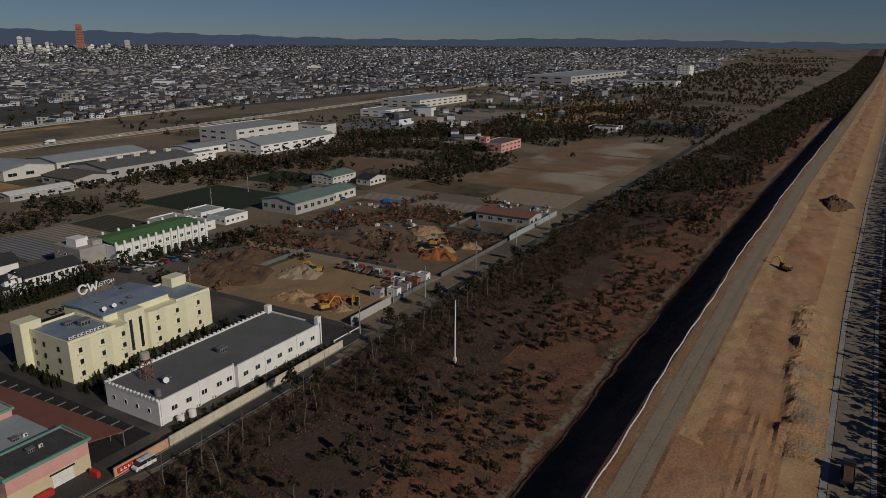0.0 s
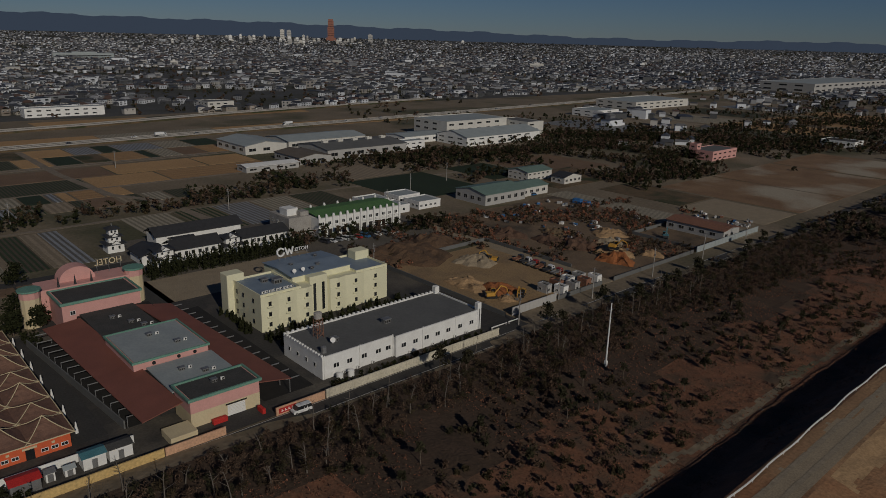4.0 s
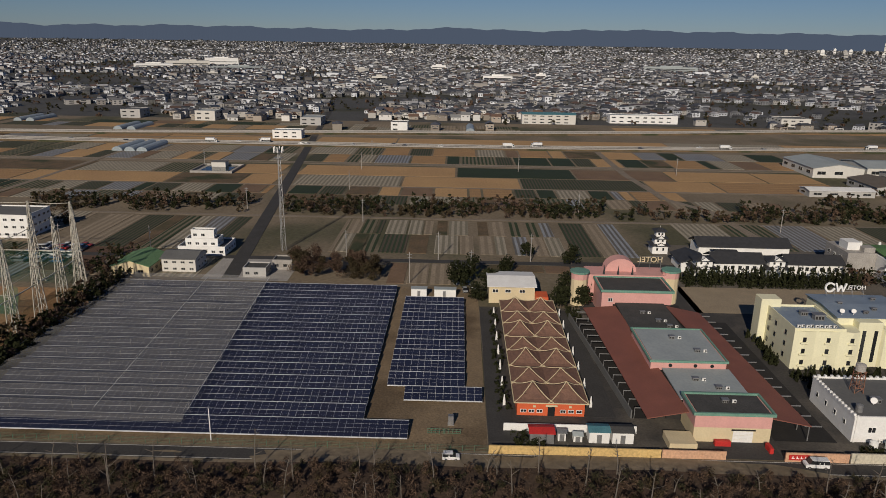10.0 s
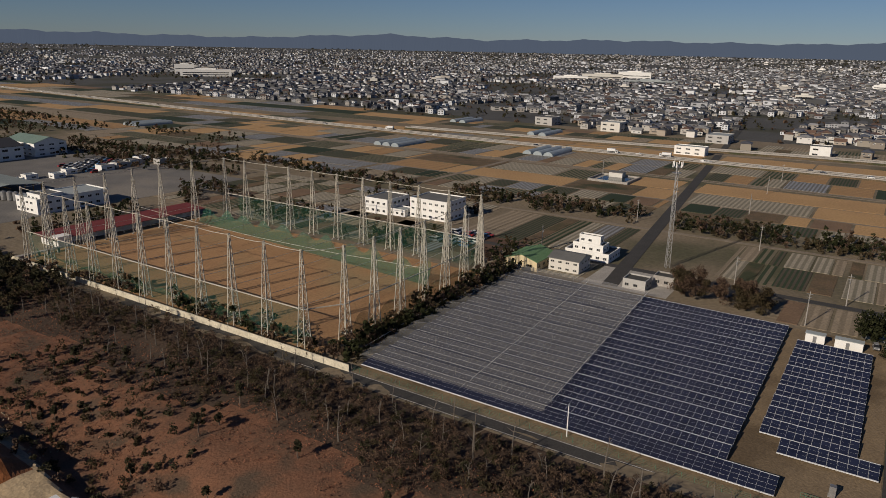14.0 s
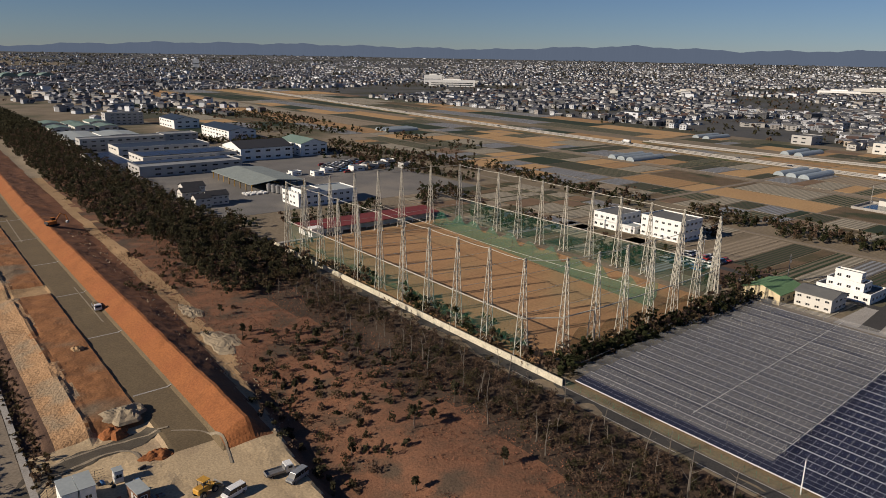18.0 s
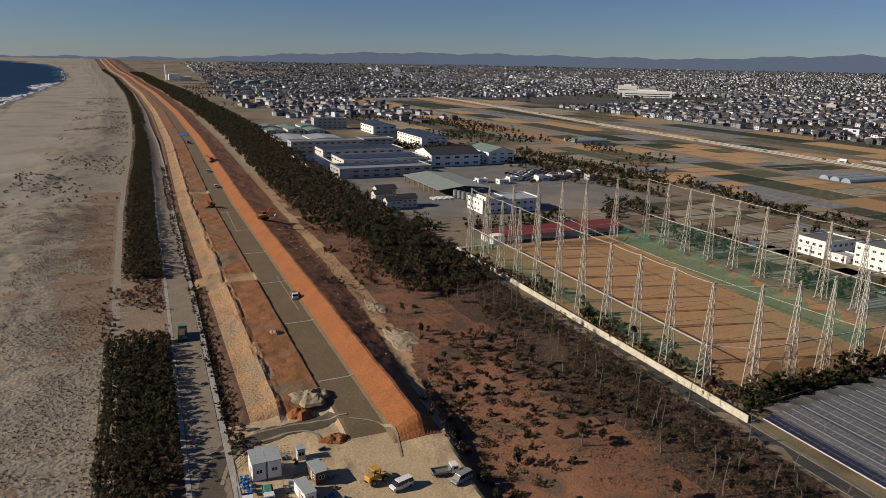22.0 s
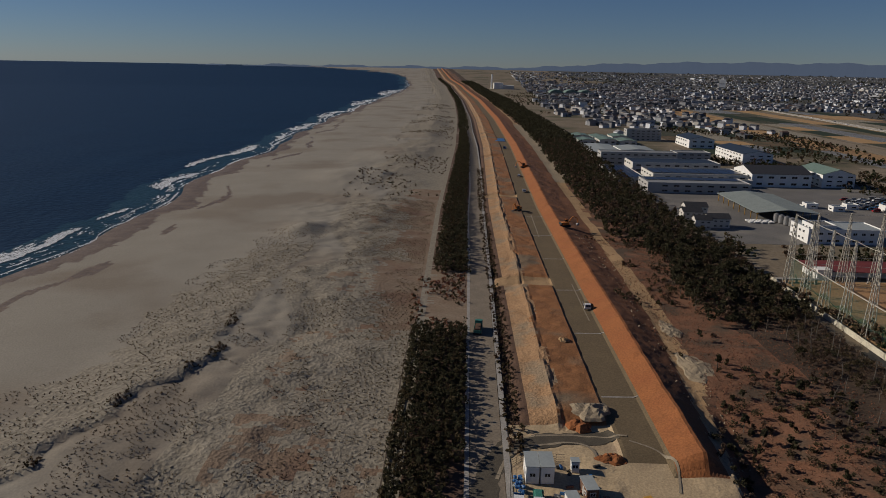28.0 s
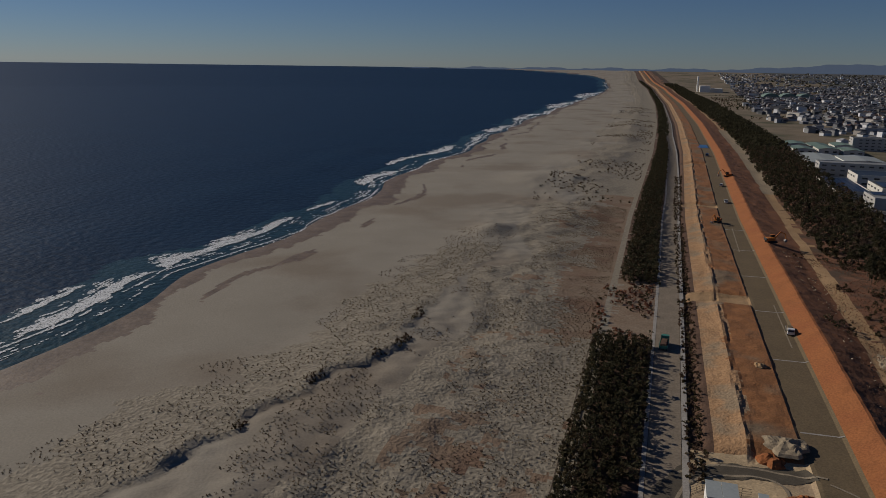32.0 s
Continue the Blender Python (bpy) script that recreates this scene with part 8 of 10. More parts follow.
def house_kind(w, d, h, rh, hipped):
    t = thing("town_house", 0, 0, -80, label="two-storey town house with a grey tiled roof", category="house", group="town houses")
    part("wall_block", bx(-w / 2, w / 2, -d / 2, d / 2, -0.3, h), HOUSE_WALLS, t)
    bm = bmesh.new()
    if hipped:
        hip(bm, -w / 2, w / 2, -d / 2, d / 2, h, h + rh, 0.6)
    else:
        gable(bm, -w / 2, w / 2, -d / 2, d / 2, h, h + rh, "x", 0.6, 0.2)
    part("roof", bm, HOUSE_ROOFS, t)
    part("porch_roof", bx(w / 2, w / 2 + 1.6, -d / 4, d / 3, 2.5, 2.7), HOUSE_ROOFS, t)
    wm = window_mesh(1.7, 1.2)
    windows(t, wm, [(w / 2, yy, z) for yy in (-d / 4, d / 4) for z in (3.6 if h > 5 else 0.9,)])
    windows(t, wm, [(xx, -d / 2, z) for xx in (-w / 4, w / 4) for z in (3.6 if h > 5 else 0.9,)], -math.pi / 2)
    return t


KINDS = [house_kind(11, 8, 5.8, 2.0, True), house_kind(9.5, 7.5, 6.0, 2.2, False), house_kind(13, 8.5, 5.6, 1.8, True), house_kind(10, 8, 3.2, 2.4, False)]
for k, (hx, hy) in enumerate(NEAR_HOUSES + [(-655, -20), (-664, 30), (-650, -110)]):
    s = KINDS[k % 4]
    m = pose(hx, hy, float(rise(hx, hy)), 0, 0, RNG.choice([0, 90, 180]) + RNG.normal(0, 6))
    if k < 4:
        s.matrix_basis = m
    else:
        copy_thing(s, m)

# tall buildings of the far city
RED_STONE = mat("red_stone", (0.30, 0.13, 0.09), (0.25, 0.11, 0.08), size=20, rough=0.8)


def high_rise(azimuth, r, top, w, d, m, label, name="tower_block", setback=0.0):
    x, y = r * math.cos(radians(azimuth)), r * math.sin(radians(azimuth))
    base = float(rise(x, y))
    h = top - base
    t = thing(name, x, y, base, radians(azimuth), label=label, category="tower")
    if setback:
        part("base", bx(-w * 0.7, w * 0.7, -d * 0.7, d * 0.7, -2, h * 0.15), m, t)
        part("shaft", bx(-w / 2, w / 2, -d / 2, d / 2, h * 0.15, h * 0.62), m, t)
        part("upper_shaft", bx(-w * 0.42, w * 0.42, -d * 0.42, d * 0.42, h * 0.62, h * 0.92), m, t)
        part("crown", bx(-w * 0.36, w * 0.36, -d * 0.36, d * 0.36, h * 0.92, h), m, t)
    else:
        part("shaft", bx(-w / 2, w / 2, -d / 2, d / 2, -2, h), m, t)
        part("plant_room", bx(-w / 5, w / 5, -d / 5, d / 5, h, h + 3), m, t)
    bm = bmesh.new()
    n = max(2, int(h / 12))
    for k in range(n):
        z = 3 + k * (h - 6) / n
        s = 0.5 if not setback or z < h * 0.62 else 0.42
        box(bm, -w * s - 0.3, -w * s, -d * s * 0.9, d * s * 0.9, z, z + 1.8)
    part("window_band", bm, GLASS, t)


high_rise(146.6, 4300, 161, 42, 38, RED_STONE, "tall red stone skyscraper with a stepped crown", "skyscraper", 1)
high_rise(150.25, 4300, 97, 26, 24, PALE_WALL, "slim pale high-rise of a pair")
high_rise(149.75, 4320, 94, 26, 24, GREY_WALL, "slim grey high-rise of a pair")
high_rise(143.6, 4250, 82, 30, 26, GREY_WALL, "grey high-rise in the far city")
for k in range(54):
    az_ = RNG.normal(149, 4.5) if k < 36 else RNG.uniform(120, 200)
    rr_ = RNG.uniform(3500, 4400)
    base = float(rise(rr_ * math.cos(radians(az_)), rr_ * math.sin(radians(az_))))
    high_rise(az_, rr_, base + RNG.uniform(9, 30) * (1.0 if k < 36 else 0.6), RNG.uniform(8, 13), RNG.uniform(9, 18), [WHITE, PALE_WALL, GREY_WALL][k % 3], "mid-rise block in the far city centre", "city_block")
for k in range(34):
    az_ = RNG.uniform(112, 255)
    rr_ = RNG.uniform(1300, 4000)
    xx, yy = rr_ * math.cos(radians(az_)), rr_ * math.sin(radians(az_))
    if xx > -900:
        continue
    base = float(rise(xx, yy))
    q_ = float(squeeze(xx, yy))
    high_rise(az_, rr_, base + RNG.uniform(8, 15) * q_, RNG.uniform(10, 16) * q_, RNG.uniform(14, 40) * q_, [WHITE, PALE_WALL, GREY_WALL][k % 3], "pale apartment block among the houses", "city_block")
# a works of long white halls in the town
for az_, rr_, hh_, dd_, m_ in ((203.0, 1960, 13, 90, WHITE), (200.6, 2060, 17, 110, PALE_WALL), (198.2, 2150, 22, 90, WHITE), (197.0, 1900, 9, 130, LIGHT_ROOF), (164, 2250, 14, 150, LIGHT_ROOF), (177, 1500, 11, 60, WHITE)):
    high_rise(az_, rr_, hh_, 40, dd_, m_, "long white works hall among the houses", "works_hall")
high_rise(250.4, 3000, 46, 16, 24, WHITE, "white apartment tower on the plain")
high_rise(231, 1900, 16, 40, 120, WHITE, "long white hospital on the plain")
high_rise(232.5, 2050, 24, 20, 50, WHITE, "white hospital wing on the plain")
# the plant with a chimney down the coast
t = thing("incineration_plant", -108, -2590, 0, label="white plant with a tall slim chimney", category="plant")
part("hall", bx(-40, -8, -30, 30, 0, 22), WHITE, t)
part("low_hall", bx(-78, -40, -20, 40, 0, 14), PALE_WALL, t)
bm = bmesh.new()
tube(bm, (0, 0, 0), (0, 0, 52), 3.2, 2.6, n=12)
part("chimney", bm, WHITE, t)
t = thing("arched_hall", -320, -2230, 0, label="pale arched sports hall far down the coast", category="building")
for k in range(3):
    bm = bmesh.new()
    n = 10
    A = [bm.verts.new((-60 + k * 45 + 22 * math.cos(math.pi * i / n), -30, 14 * math.sin(math.pi * i / n))) for i in range(n + 1)]
    B = [bm.verts.new((-60 + k * 45 + 22 * math.cos(math.pi * i / n), 30, 14 * math.sin(math.pi * i / n))) for i in range(n + 1)]
    for i in range(n):
        bm.faces.new((A[i], A[i + 1], B[i + 1], B[i]))
    bm.faces.new(A[::-1])
    bm.faces.new(B)
    part("vault", bm, SAGE_ROOF, t)

# ---------------------------------------------------------------- earthworks, machines, vehicles
RUBBER = mat("tyre_rubber", (0.022, 0.022, 0.022), (0.03, 0.03, 0.03), size=0.5, rough=0.9)
CAR_WHITE = mat("white_car_paint", (0.72, 0.72, 0.71), (0.66, 0.66, 0.65), size=2, rough=0.3, spec=0.5)
CAR_SILVER = mat("silver_car_paint", (0.33, 0.34, 0.35), (0.28, 0.29, 0.30), size=2, rough=0.3, metal=0.3)
CAR_DARK = mat("dark_car_paint", (0.03, 0.033, 0.045), (0.045, 0.045, 0.05), size=2, rough=0.3, spec=0.5)
CAR_RED = mat("red_car_paint", (0.35, 0.03, 0.025), (0.3, 0.025, 0.02), size=2, rough=0.3, spec=0.5)
CAR_BLUE = mat("blue_car_paint", (0.05, 0.16, 0.33), (0.04, 0.13, 0.28), size=2, rough=0.35, spec=0.5)
CAR_GREEN = mat("green_truck_paint", (0.06, 0.22, 0.17), (0.05, 0.18, 0.14), size=2, rough=0.45)
MACHINE = mat("machine_yellow", (0.55, 0.30, 0.05), (0.45, 0.24, 0.045), size=1.5, rough=0.55)
MACHINE_ORANGE = mat("machine_orange", (0.50, 0.17, 0.035), (0.42, 0.14, 0.03), size=1.5, rough=0.55)
LAMP = mat("headlamp_glass", (0.5, 0.5, 0.48), (0.45, 0.45, 0.43), size=0.3, rough=0.15)


def wheel_mesh(r, w=0.2):
    key = ("wheel", r)
    if key not in MESHES:
        bm = bmesh.new()
        tube(bm, (0, -w / 2, 0), (0, w / 2, 0), r, n=10)
        tube(bm, (0, -w / 2 - 0.01, 0), (0, w / 2 + 0.01, 0), r * 0.55, n=8, mi=1)
        me = bpy.data.meshes.new("wheel")
        bm.to_mesh(me)
        bm.free()
        me.materials.append(RUBBER)
        me.materials.append(STEEL)
        MESHES[key] = me
    return MESHES[key]


def wheel(parent, r, w, at):
    """A tyre with its rim as a piece of its own."""
    key = ("tyre", r)
    if key not in MESHES:
        for nm, m, rr, ww in (("tyre", RUBBER, r, w), ("rim", STEEL, r * 0.56, w + 0.03)):
            bm = bmesh.new()
            tube(bm, (0, -ww / 2, 0), (0, ww / 2, 0), rr, n=12)
            bmesh.ops.bevel(bm, geom=[e for e in bm.edges if abs(e.verts[0].co.y - e.verts[1].co.y) < 1e-5], offset=rr * 0.12, segments=1, affect="EDGES")
            me = bpy.data.meshes.new(nm)
            bm.to_mesh(me)
            bm.free()
            me.materials.append(m)
            MESHES[nm, r] = me
    share("rim", MESHES["rim", r], share("wheel", MESHES["tyre", r], parent, at))


def shell(bm, prof, w, taper=0.0, mi=0):
    """A body from a side profile (x, z, half-width share) list, closed across its width."""
    A = [bm.verts.new((x, -w / 2 * s, z)) for x, z, s in prof]
    B = [bm.verts.new((x, w / 2 * s, z)) for x, z, s in prof]
    n = len(prof)
    for i in range(n):
        j = (i + 1) % n
        bm.faces.new((A[i], B[i], B[j], A[j])).material_index = mi
    bm.faces.new(A).material_index = mi
    bm.faces.new(B[::-1]).material_index = mi
    bmesh.ops.recalc_face_normals(bm, faces=bm.faces)


def car(kind, paint, x, y, rz, label, group="", detail=True):
    """x along the car; front at +x."""
    z = float(ground_z(x, y)) if (-120 < x < 15) else 0.1
    t = thing("van" if kind == "van" else "car", x, y, z, radians(rz), label=label, category=("van" if kind == "van" else "car"), group=group)
    L, W = {"van": (4.6, 1.7), "kei": (3.4, 1.48), "sedan": (4.4, 1.7)}[kind]
    h = L / 2
    bm = bmesh.new()
    if kind == "van":
        shell(bm, [(-h, 0.35, 1), (h, 0.35, 1), (h, 0.95, 1), (h - 0.55, 1.1, 1), (-h, 1.1, 1)], W)
        cab = [(-h + 0.02, 1.1, 1), (h - 0.55, 1.1, 1), (h - 1.15, 1.88, 0.9), (-h + 0.12, 1.9, 0.9)]
        roof = [(-h + 0.1, 1.89, 0.9), (h - 1.15, 1.87, 0.9), (h - 1.2, 1.95, 0.86), (-h + 0.15, 1.97, 0.86)]
    elif kind == "kei":
        shell(bm, [(-h, 0.3, 1), (h, 0.3, 1), (h, 0.75, 1), (h - 0.7, 0.92, 1), (-h, 0.95, 1)], W)
        cab = [(-h + 0.05, 0.95, 1), (h - 0.7, 0.92, 1), (h - 1.25, 1.5, 0.86), (-h + 0.25, 1.52, 0.86)]
        roof = [(-h + 0.22, 1.5, 0.87), (h - 1.25, 1.49, 0.87), (h - 1.3, 1.56, 0.82), (-h + 0.3, 1.58, 0.82)]
    else:
        shell(bm, [(-h, 0.3, 1), (h, 0.3, 1), (h, 0.68, 1), (h - 1.15, 0.88, 1), (-h + 0.5, 0.92, 1), (-h, 0.86, 1)], W)
        cab = [(-h + 0.45, 0.9, 1), (h - 1.15, 0.88, 1), (h - 1.85, 1.38, 0.84), (-h + 1.05, 1.38, 0.84)]
        roof = [(-h + 1.0, 1.37, 0.85), (h - 1.85, 1.37, 0.85), (h - 1.95, 1.44, 0.8), (-h + 1.15, 1.44, 0.8)]
    part("body", bm, paint, t)
    bm = bmesh.new()
    shell(bm, cab, W * 0.97)
    part("glasshouse", bm, GLASS, t)
    bm = bmesh.new()
    shell(bm, roof, W)
    part("roof", bm, paint, t)
    r = 0.31 if kind != "kei" else 0.27
    for sx in (-h + 0.75, h - 0.75):
        for sy in (-W / 2 + 0.06, W / 2 - 0.06):
            if detail:
                wheel(t, r, 0.2, (sx, sy, r))
            else:
                share("wheel", wheel_mesh(r), t, (sx, sy, r))
    if detail:
        for sy in (-W / 2 + 0.25, W / 2 - 0.25):
            part("headlight", bx(h - 0.02, h + 0.03, sy - 0.17, sy + 0.17, 0.6, 0.76), LAMP, t)
        part("bumper", bx(h, h + 0.08, -W / 2 + 0.05, W / 2 - 0.05, 0.32, 0.52), DARK_TILE, t)
        for sx in (-0.3, -h + 1.2):
            part("window_post", bx(sx - 0.05, sx + 0.05, -W / 2 * 0.985, W / 2 * 0.985, 1.05 if kind == "van" else 0.9, 1.5 if kind == "van" else 1.2), paint, t)
    return t


def truck(x, y, rz, label, cab_paint, bed_paint, L=6.0, load=None, high=False, name="truck"):
    z = float(ground_z(x, y)) + 0.02 if (-120 < x < 15) else 0.1
    t = thing(name, x, y, z, radians(rz), label=label, category="truck")
    h, W = L / 2, 2.0 if L < 7 else 2.4
    part("chassis", bx(-h, h - 0.3, -0.45, 0.45, 0.5, 0.8), DARK_TILE, t)
    bm = bmesh.new()
    ch = 2.1 if L < 7 else 2.8
    shell(bm, [(h - 1.7, 0.55, 1), (h, 0.55, 1), (h, 1.25, 1), (h - 0.25, ch, 0.94), (h - 1.7, ch, 0.94)], W)
    part("cab", bm, cab_paint, t)
    bm = bmesh.new()
    shell(bm, [(h + 0.02, 1.3, 0.86), (h + 0.03, 1.3, 0.86), (h - 0.21, ch - 0.15, 0.84), (h - 0.23, ch - 0.15, 0.84)], W)
    part("windscreen", bm, GLASS, t)
    for sy in (-1, 1):
        part("side_window", bx(h - 1.25, h - 0.4, sy * W / 2 * 0.97 - 0.02, sy * W / 2 * 0.97 + 0.02, 1.35, ch - 0.25), GLASS, t)
    bw = W / 2
    part("bed_floor", bx(-h, h - 1.85, -bw, bw, 0.8, 0.95), bed_paint, t)
    bh = 1.7 if high else 1.3
    for nm, a in (("side_board", (-h, h - 1.85, -bw, -bw + 0.08)), ("side_board", (-h, h - 1.85, bw - 0.08, bw)), ("tail_board", (-h, -h + 0.08, -bw + 0.08, bw - 0.08)), ("head_board", (h - 1.93, h - 1.85, -bw + 0.08, bw - 0.08))):
        part(nm, bx(*a, 0.95, bh + (0.5 if nm == "head_board" else 0)), bed_paint, t)
    if load:
        bm = bmesh.new()
        shell(bm, [(-h + 0.1, 0.95, 1), (h - 2.0, 0.95, 1), (h - 2.2, bh + 0.45, 0.7), (-h + 0.6, bh + 0.35, 0.7)], W - 0.2)
        part("load", bm, load, t)
    r = 0.36 if L < 7 else 0.48
    for sx in (-h + 1.0, h - 0.85) + ((-h + 2.1,) if L >= 7 else ()):
        for sy in (-W / 2 + 0.12, W / 2 - 0.12):
            wheel(t, r, 0.26, (sx, sy, r))
    return t


def excavator(x, y, rz, paint, label, z=None, s=1.0):
    z = float(ground_z(x, y)) if z is None else z
    t = thing("excavator", x, y, z, radians(rz), label=label, category="excavator")
    t.scale = (s, s, s)
    for sy in (-1.1, 0.6):
        bm = bmesh.new()
        shell(bm, [(-1.7, 0.0, 1), (1.7, 0.0, 1), (2.1, 0.35, 1), (1.8, 0.75, 1), (-1.8, 0.75, 1), (-2.1, 0.35, 1)], 0.5)
        bmesh.ops.translate(bm, verts=bm.verts, vec=(0, sy + 0.25, 0))
        part("track", bm, RUBBER, t)
    part("house", bx(-2.0, 1.0, -1.25, 1.25, 0.85, 2.0, bevel=0.12), paint, t)
    part("cabin", bx(0.0, 1.35, 0.25, 1.25, 1.0, 2.9, bevel=0.1), GLASS, t)
    part("cabin_roof", bx(-0.05, 1.4, 0.2, 1.3, 2.9, 3.0), paint, t)
    part("counterweight", bx(-2.5, -2.0, -1.2, 1.2, 0.95, 1.9, bevel=0.12), DARK_TILE, t)
    bm = bmesh.new()
    tube(bm, (0.9, -0.3, 1.6), (3.0, -0.3, 4.2), 0.3, 0.26, n=4)
    tube(bm, (3.0, -0.3, 4.2), (4.9, -0.3, 3.4), 0.26, 0.2, n=4)
    part("boom", bm, paint, t)
    bm = bmesh.new()
    tube(bm, (4.8, -0.3, 3.6), (5.6, -0.3, 1.3), 0.2, 0.14, n=4)
    part("stick", bm, paint, t)
    bm = bmesh.new()
    shell(bm, [(5.3, 1.3, 1), (5.9, 1.2, 1), (5.7, 0.4, 1), (5.0, 0.3, 1), (4.8, 0.8, 1)], 1.0)
    bmesh.ops.translate(bm, verts=bm.verts, vec=(0, -0.3, 0))
    part("bucket", bm, STEEL, t)
    return t


def loader(x, y, rz):
    t = thing("wheel_loader", x, y, float(ground_z(x, y)), radians(rz), label="yellow wheel loader with a canopy on the yard", category="loader")
    part("rear_body", bx(-2.6, -0.2, -0.9, 0.9, 0.9, 2.0, bevel=0.15), MACHINE, t)
    part("front_frame", bx(-0.1, 1.6, -0.7, 0.7, 0.7, 1.5, bevel=0.1), MACHINE, t)
    part("canopy", bx(-1.5, 0.2, -0.95, 0.95, 3.1, 3.25, bevel=0.04), MACHINE, t)
    for a in (-1.4, 0.1):
        for b in (-0.85, 0.85):
            part("canopy_post", bx(a - 0.05, a + 0.05, b - 0.05, b + 0.05, 1.9, 3.1), DARK_TILE, t)
    part("seat", bx(-1.0, -0.4, -0.3, 0.3, 1.95, 2.6, bevel=0.06), DARK_TILE, t)
    for sy in (-0.6, 0.6):
        bm = bmesh.new()
        tube(bm, (1.0, sy, 1.5), (2.7, sy, 0.7), 0.14, n=4)
        part("lift_arm", bm, MACHINE, t)
    bm = bmesh.new()
    shell(bm, [(2.5, 0.2, 1), (3.6, 0.1, 1), (2.9, 0.5, 1), (2.6, 1.2, 1)], 2.4)
    part("bucket", bm, STEEL, t)
    for sx in (-1.7, 1.0):
        for sy in (-1.0, 1.0):
            wheel(t, 0.7, 0.5, (sx, sy, 0.7))


def mound(name, x, y, r, h, m, label, seed=1, ry=None, z=None):
    """A heap of loose soil with an uneven skin."""
    bm = bmesh.new()
    n, rings = 26, 9
    ry = ry or r
    rows = []
    for k in range(rings + 1):
        q = 1 - k / rings
        row = []
        for i in range(n):
            a = 2 * math.pi * i / n
            wob = 1 + 0.16 * math.sin(3 * a + seed) + 0.1 * math.sin(7 * a + 2 * seed)
            px, py = r * q * wob * math.cos(a), ry * q * wob * math.sin(a)
            lump = float(noise1(np.float64(px / (0.3 * r) + 5 * seed), np.float64(py / (0.3 * r)), seed)) + 0.6 * float(noise1(np.float64(px / (0.13 * r)), np.float64(py / (0.13 * r) + seed), seed + 2))
            pz = h * ((1 - q) ** 0.8 * 0.85 + 0.24 * lump * min(1, 3 * (1 - q)))
            row.append(bm.verts.new((px, py, pz - (0.35 if k == 0 else 0))))
        rows.append(row)
    for a, b in zip(rows, rows[1:]):
        for i in range(n):
            bm.faces.new((a[i], a[(i + 1) % n], b[(i + 1) % n], b[i]))
    ob = link(name, bm, m, label=label, category="soil heap", smooth=False)
    ob.location = (x, y, (float(ground_z(x, y)) if -120 < x < 15 else 0.0) if z is None else z)
    return ob


def drape(name, pts, w, m, label, lift=0.05, n=5, category="track"):
    """A track that follows the ground."""
    P = [Vector(p) for p in pts]
    dense = []
    for a, b in zip(P, P[1:]):
        k = max(2, int((b - a).length / 1.0))
        dense += [a.lerp(b, i / k) for i in range(k)]
    dense.append(P[-1])
    for _ in range(6):
        dense = [dense[0]] + [(dense[i - 1] + dense[i] * 2 + dense[i + 1]) / 4 for i in range(1, len(dense) - 1)] + [dense[-1]]
    vs, fs = [], []
    for i, p in enumerate(dense):
        d = (dense[min(i + 1, len(dense) - 1)] - dense[max(i - 1, 0)]).normalized()
        s = Vector((-d.y, d.x))
        ww = w * (1 + 0.12 * math.sin(i * 0.7) + 0.08 * math.sin(i * 1.9))
        for j in range(n):
            q = p + s * ww * (j / (n - 1) - 0.5)
            vs.append((q.x, q.y, float(ground_z(q.x, q.y)) + lift))
    for i in range(len(dense) - 1):
        for j in range(n - 1):
            a = i * n + j
            fs.append((a, a + n, a + n + 1, a + 1))
    return arrays(name, vs, fs, [m], kind="structure", label=label, category=category, smooth=True)


MUD = mat("damp_mud", (0.10, 0.085, 0.062), (0.075, 0.063, 0.047), size=1.6, fine=0.3, bump=0.4, rough=0.75)
PALE_MUD = mat("pale_tracked_mud", (0.30, 0.25, 0.18), (0.22, 0.18, 0.13), size=1.2, fine=0.3, bump=0.5, rough=0.95)
drape("mud_track", [(-5.5, -118), (-7.5, -130), (-12, -138.5), (-22, -141.5), (-31, -142), (-35.5, -143.5)], 5.2, MUD, "dark muddy haul track curving off the road", 0.10)
drape("rut", [(-8.5, -125), (-11, -134), (-18, -139), (-27, -140.5), (-30, -138), (-30, -134)], 0.7, PALE_MUD, "pale dried tyre rut", 0.13, 3)
drape("rut", [(-9.5, -137), (-16, -142.5), (-26, -143.5), (-38, -142)], 0.6, PALE_MUD, "pale dried tyre rut", 0.13, 3)
drape("rut", [(-38, -140), (-44, -136), (-46, -130), (-44, -122)], 0.5, PALE_MUD, "pale dried tyre rut", 0.12, 3)
for yy in (-161, -204, -247, -290, -333, -376):
    drape("joint_strip", [(-36, yy), (-45, yy - 0.4)], 0.55, CONC, "pale joint strip across the rolled road bed", 0.03, 4, "strip")
drape("track_mark", [(-38.5, -330), (-39.5, -380)], 0.5, PALE_MUD, "pale wheel mark on the road bed", 0.03, 3)
drape("track_mark", [(-42.5, -215), (-42.8, -255)], 0.4, PALE_MUD, "pale wheel mark on the road bed", 0.03, 3)
mound("soil_heap", -33, -133.6, 3.6, 1.7, SOIL_RED, "heap of fresh red soil on the yard", 1, 2.2)
mound("soil_heap", -28.5, -147, 3.0, 2.2, SOIL_RED, "heap of fresh red soil at the bank's end", 2, 2.6)
mound("rubble_heap", -31.5, -152.0, 5.0, 1.7, GRAVEL, "heap of pale gravel and rubble", 3, 4.4)
mound("soil_heap", -31.5, -196, 1.8, 0.9, SOIL_TAN, "small tan heap on the red terrace", 4)
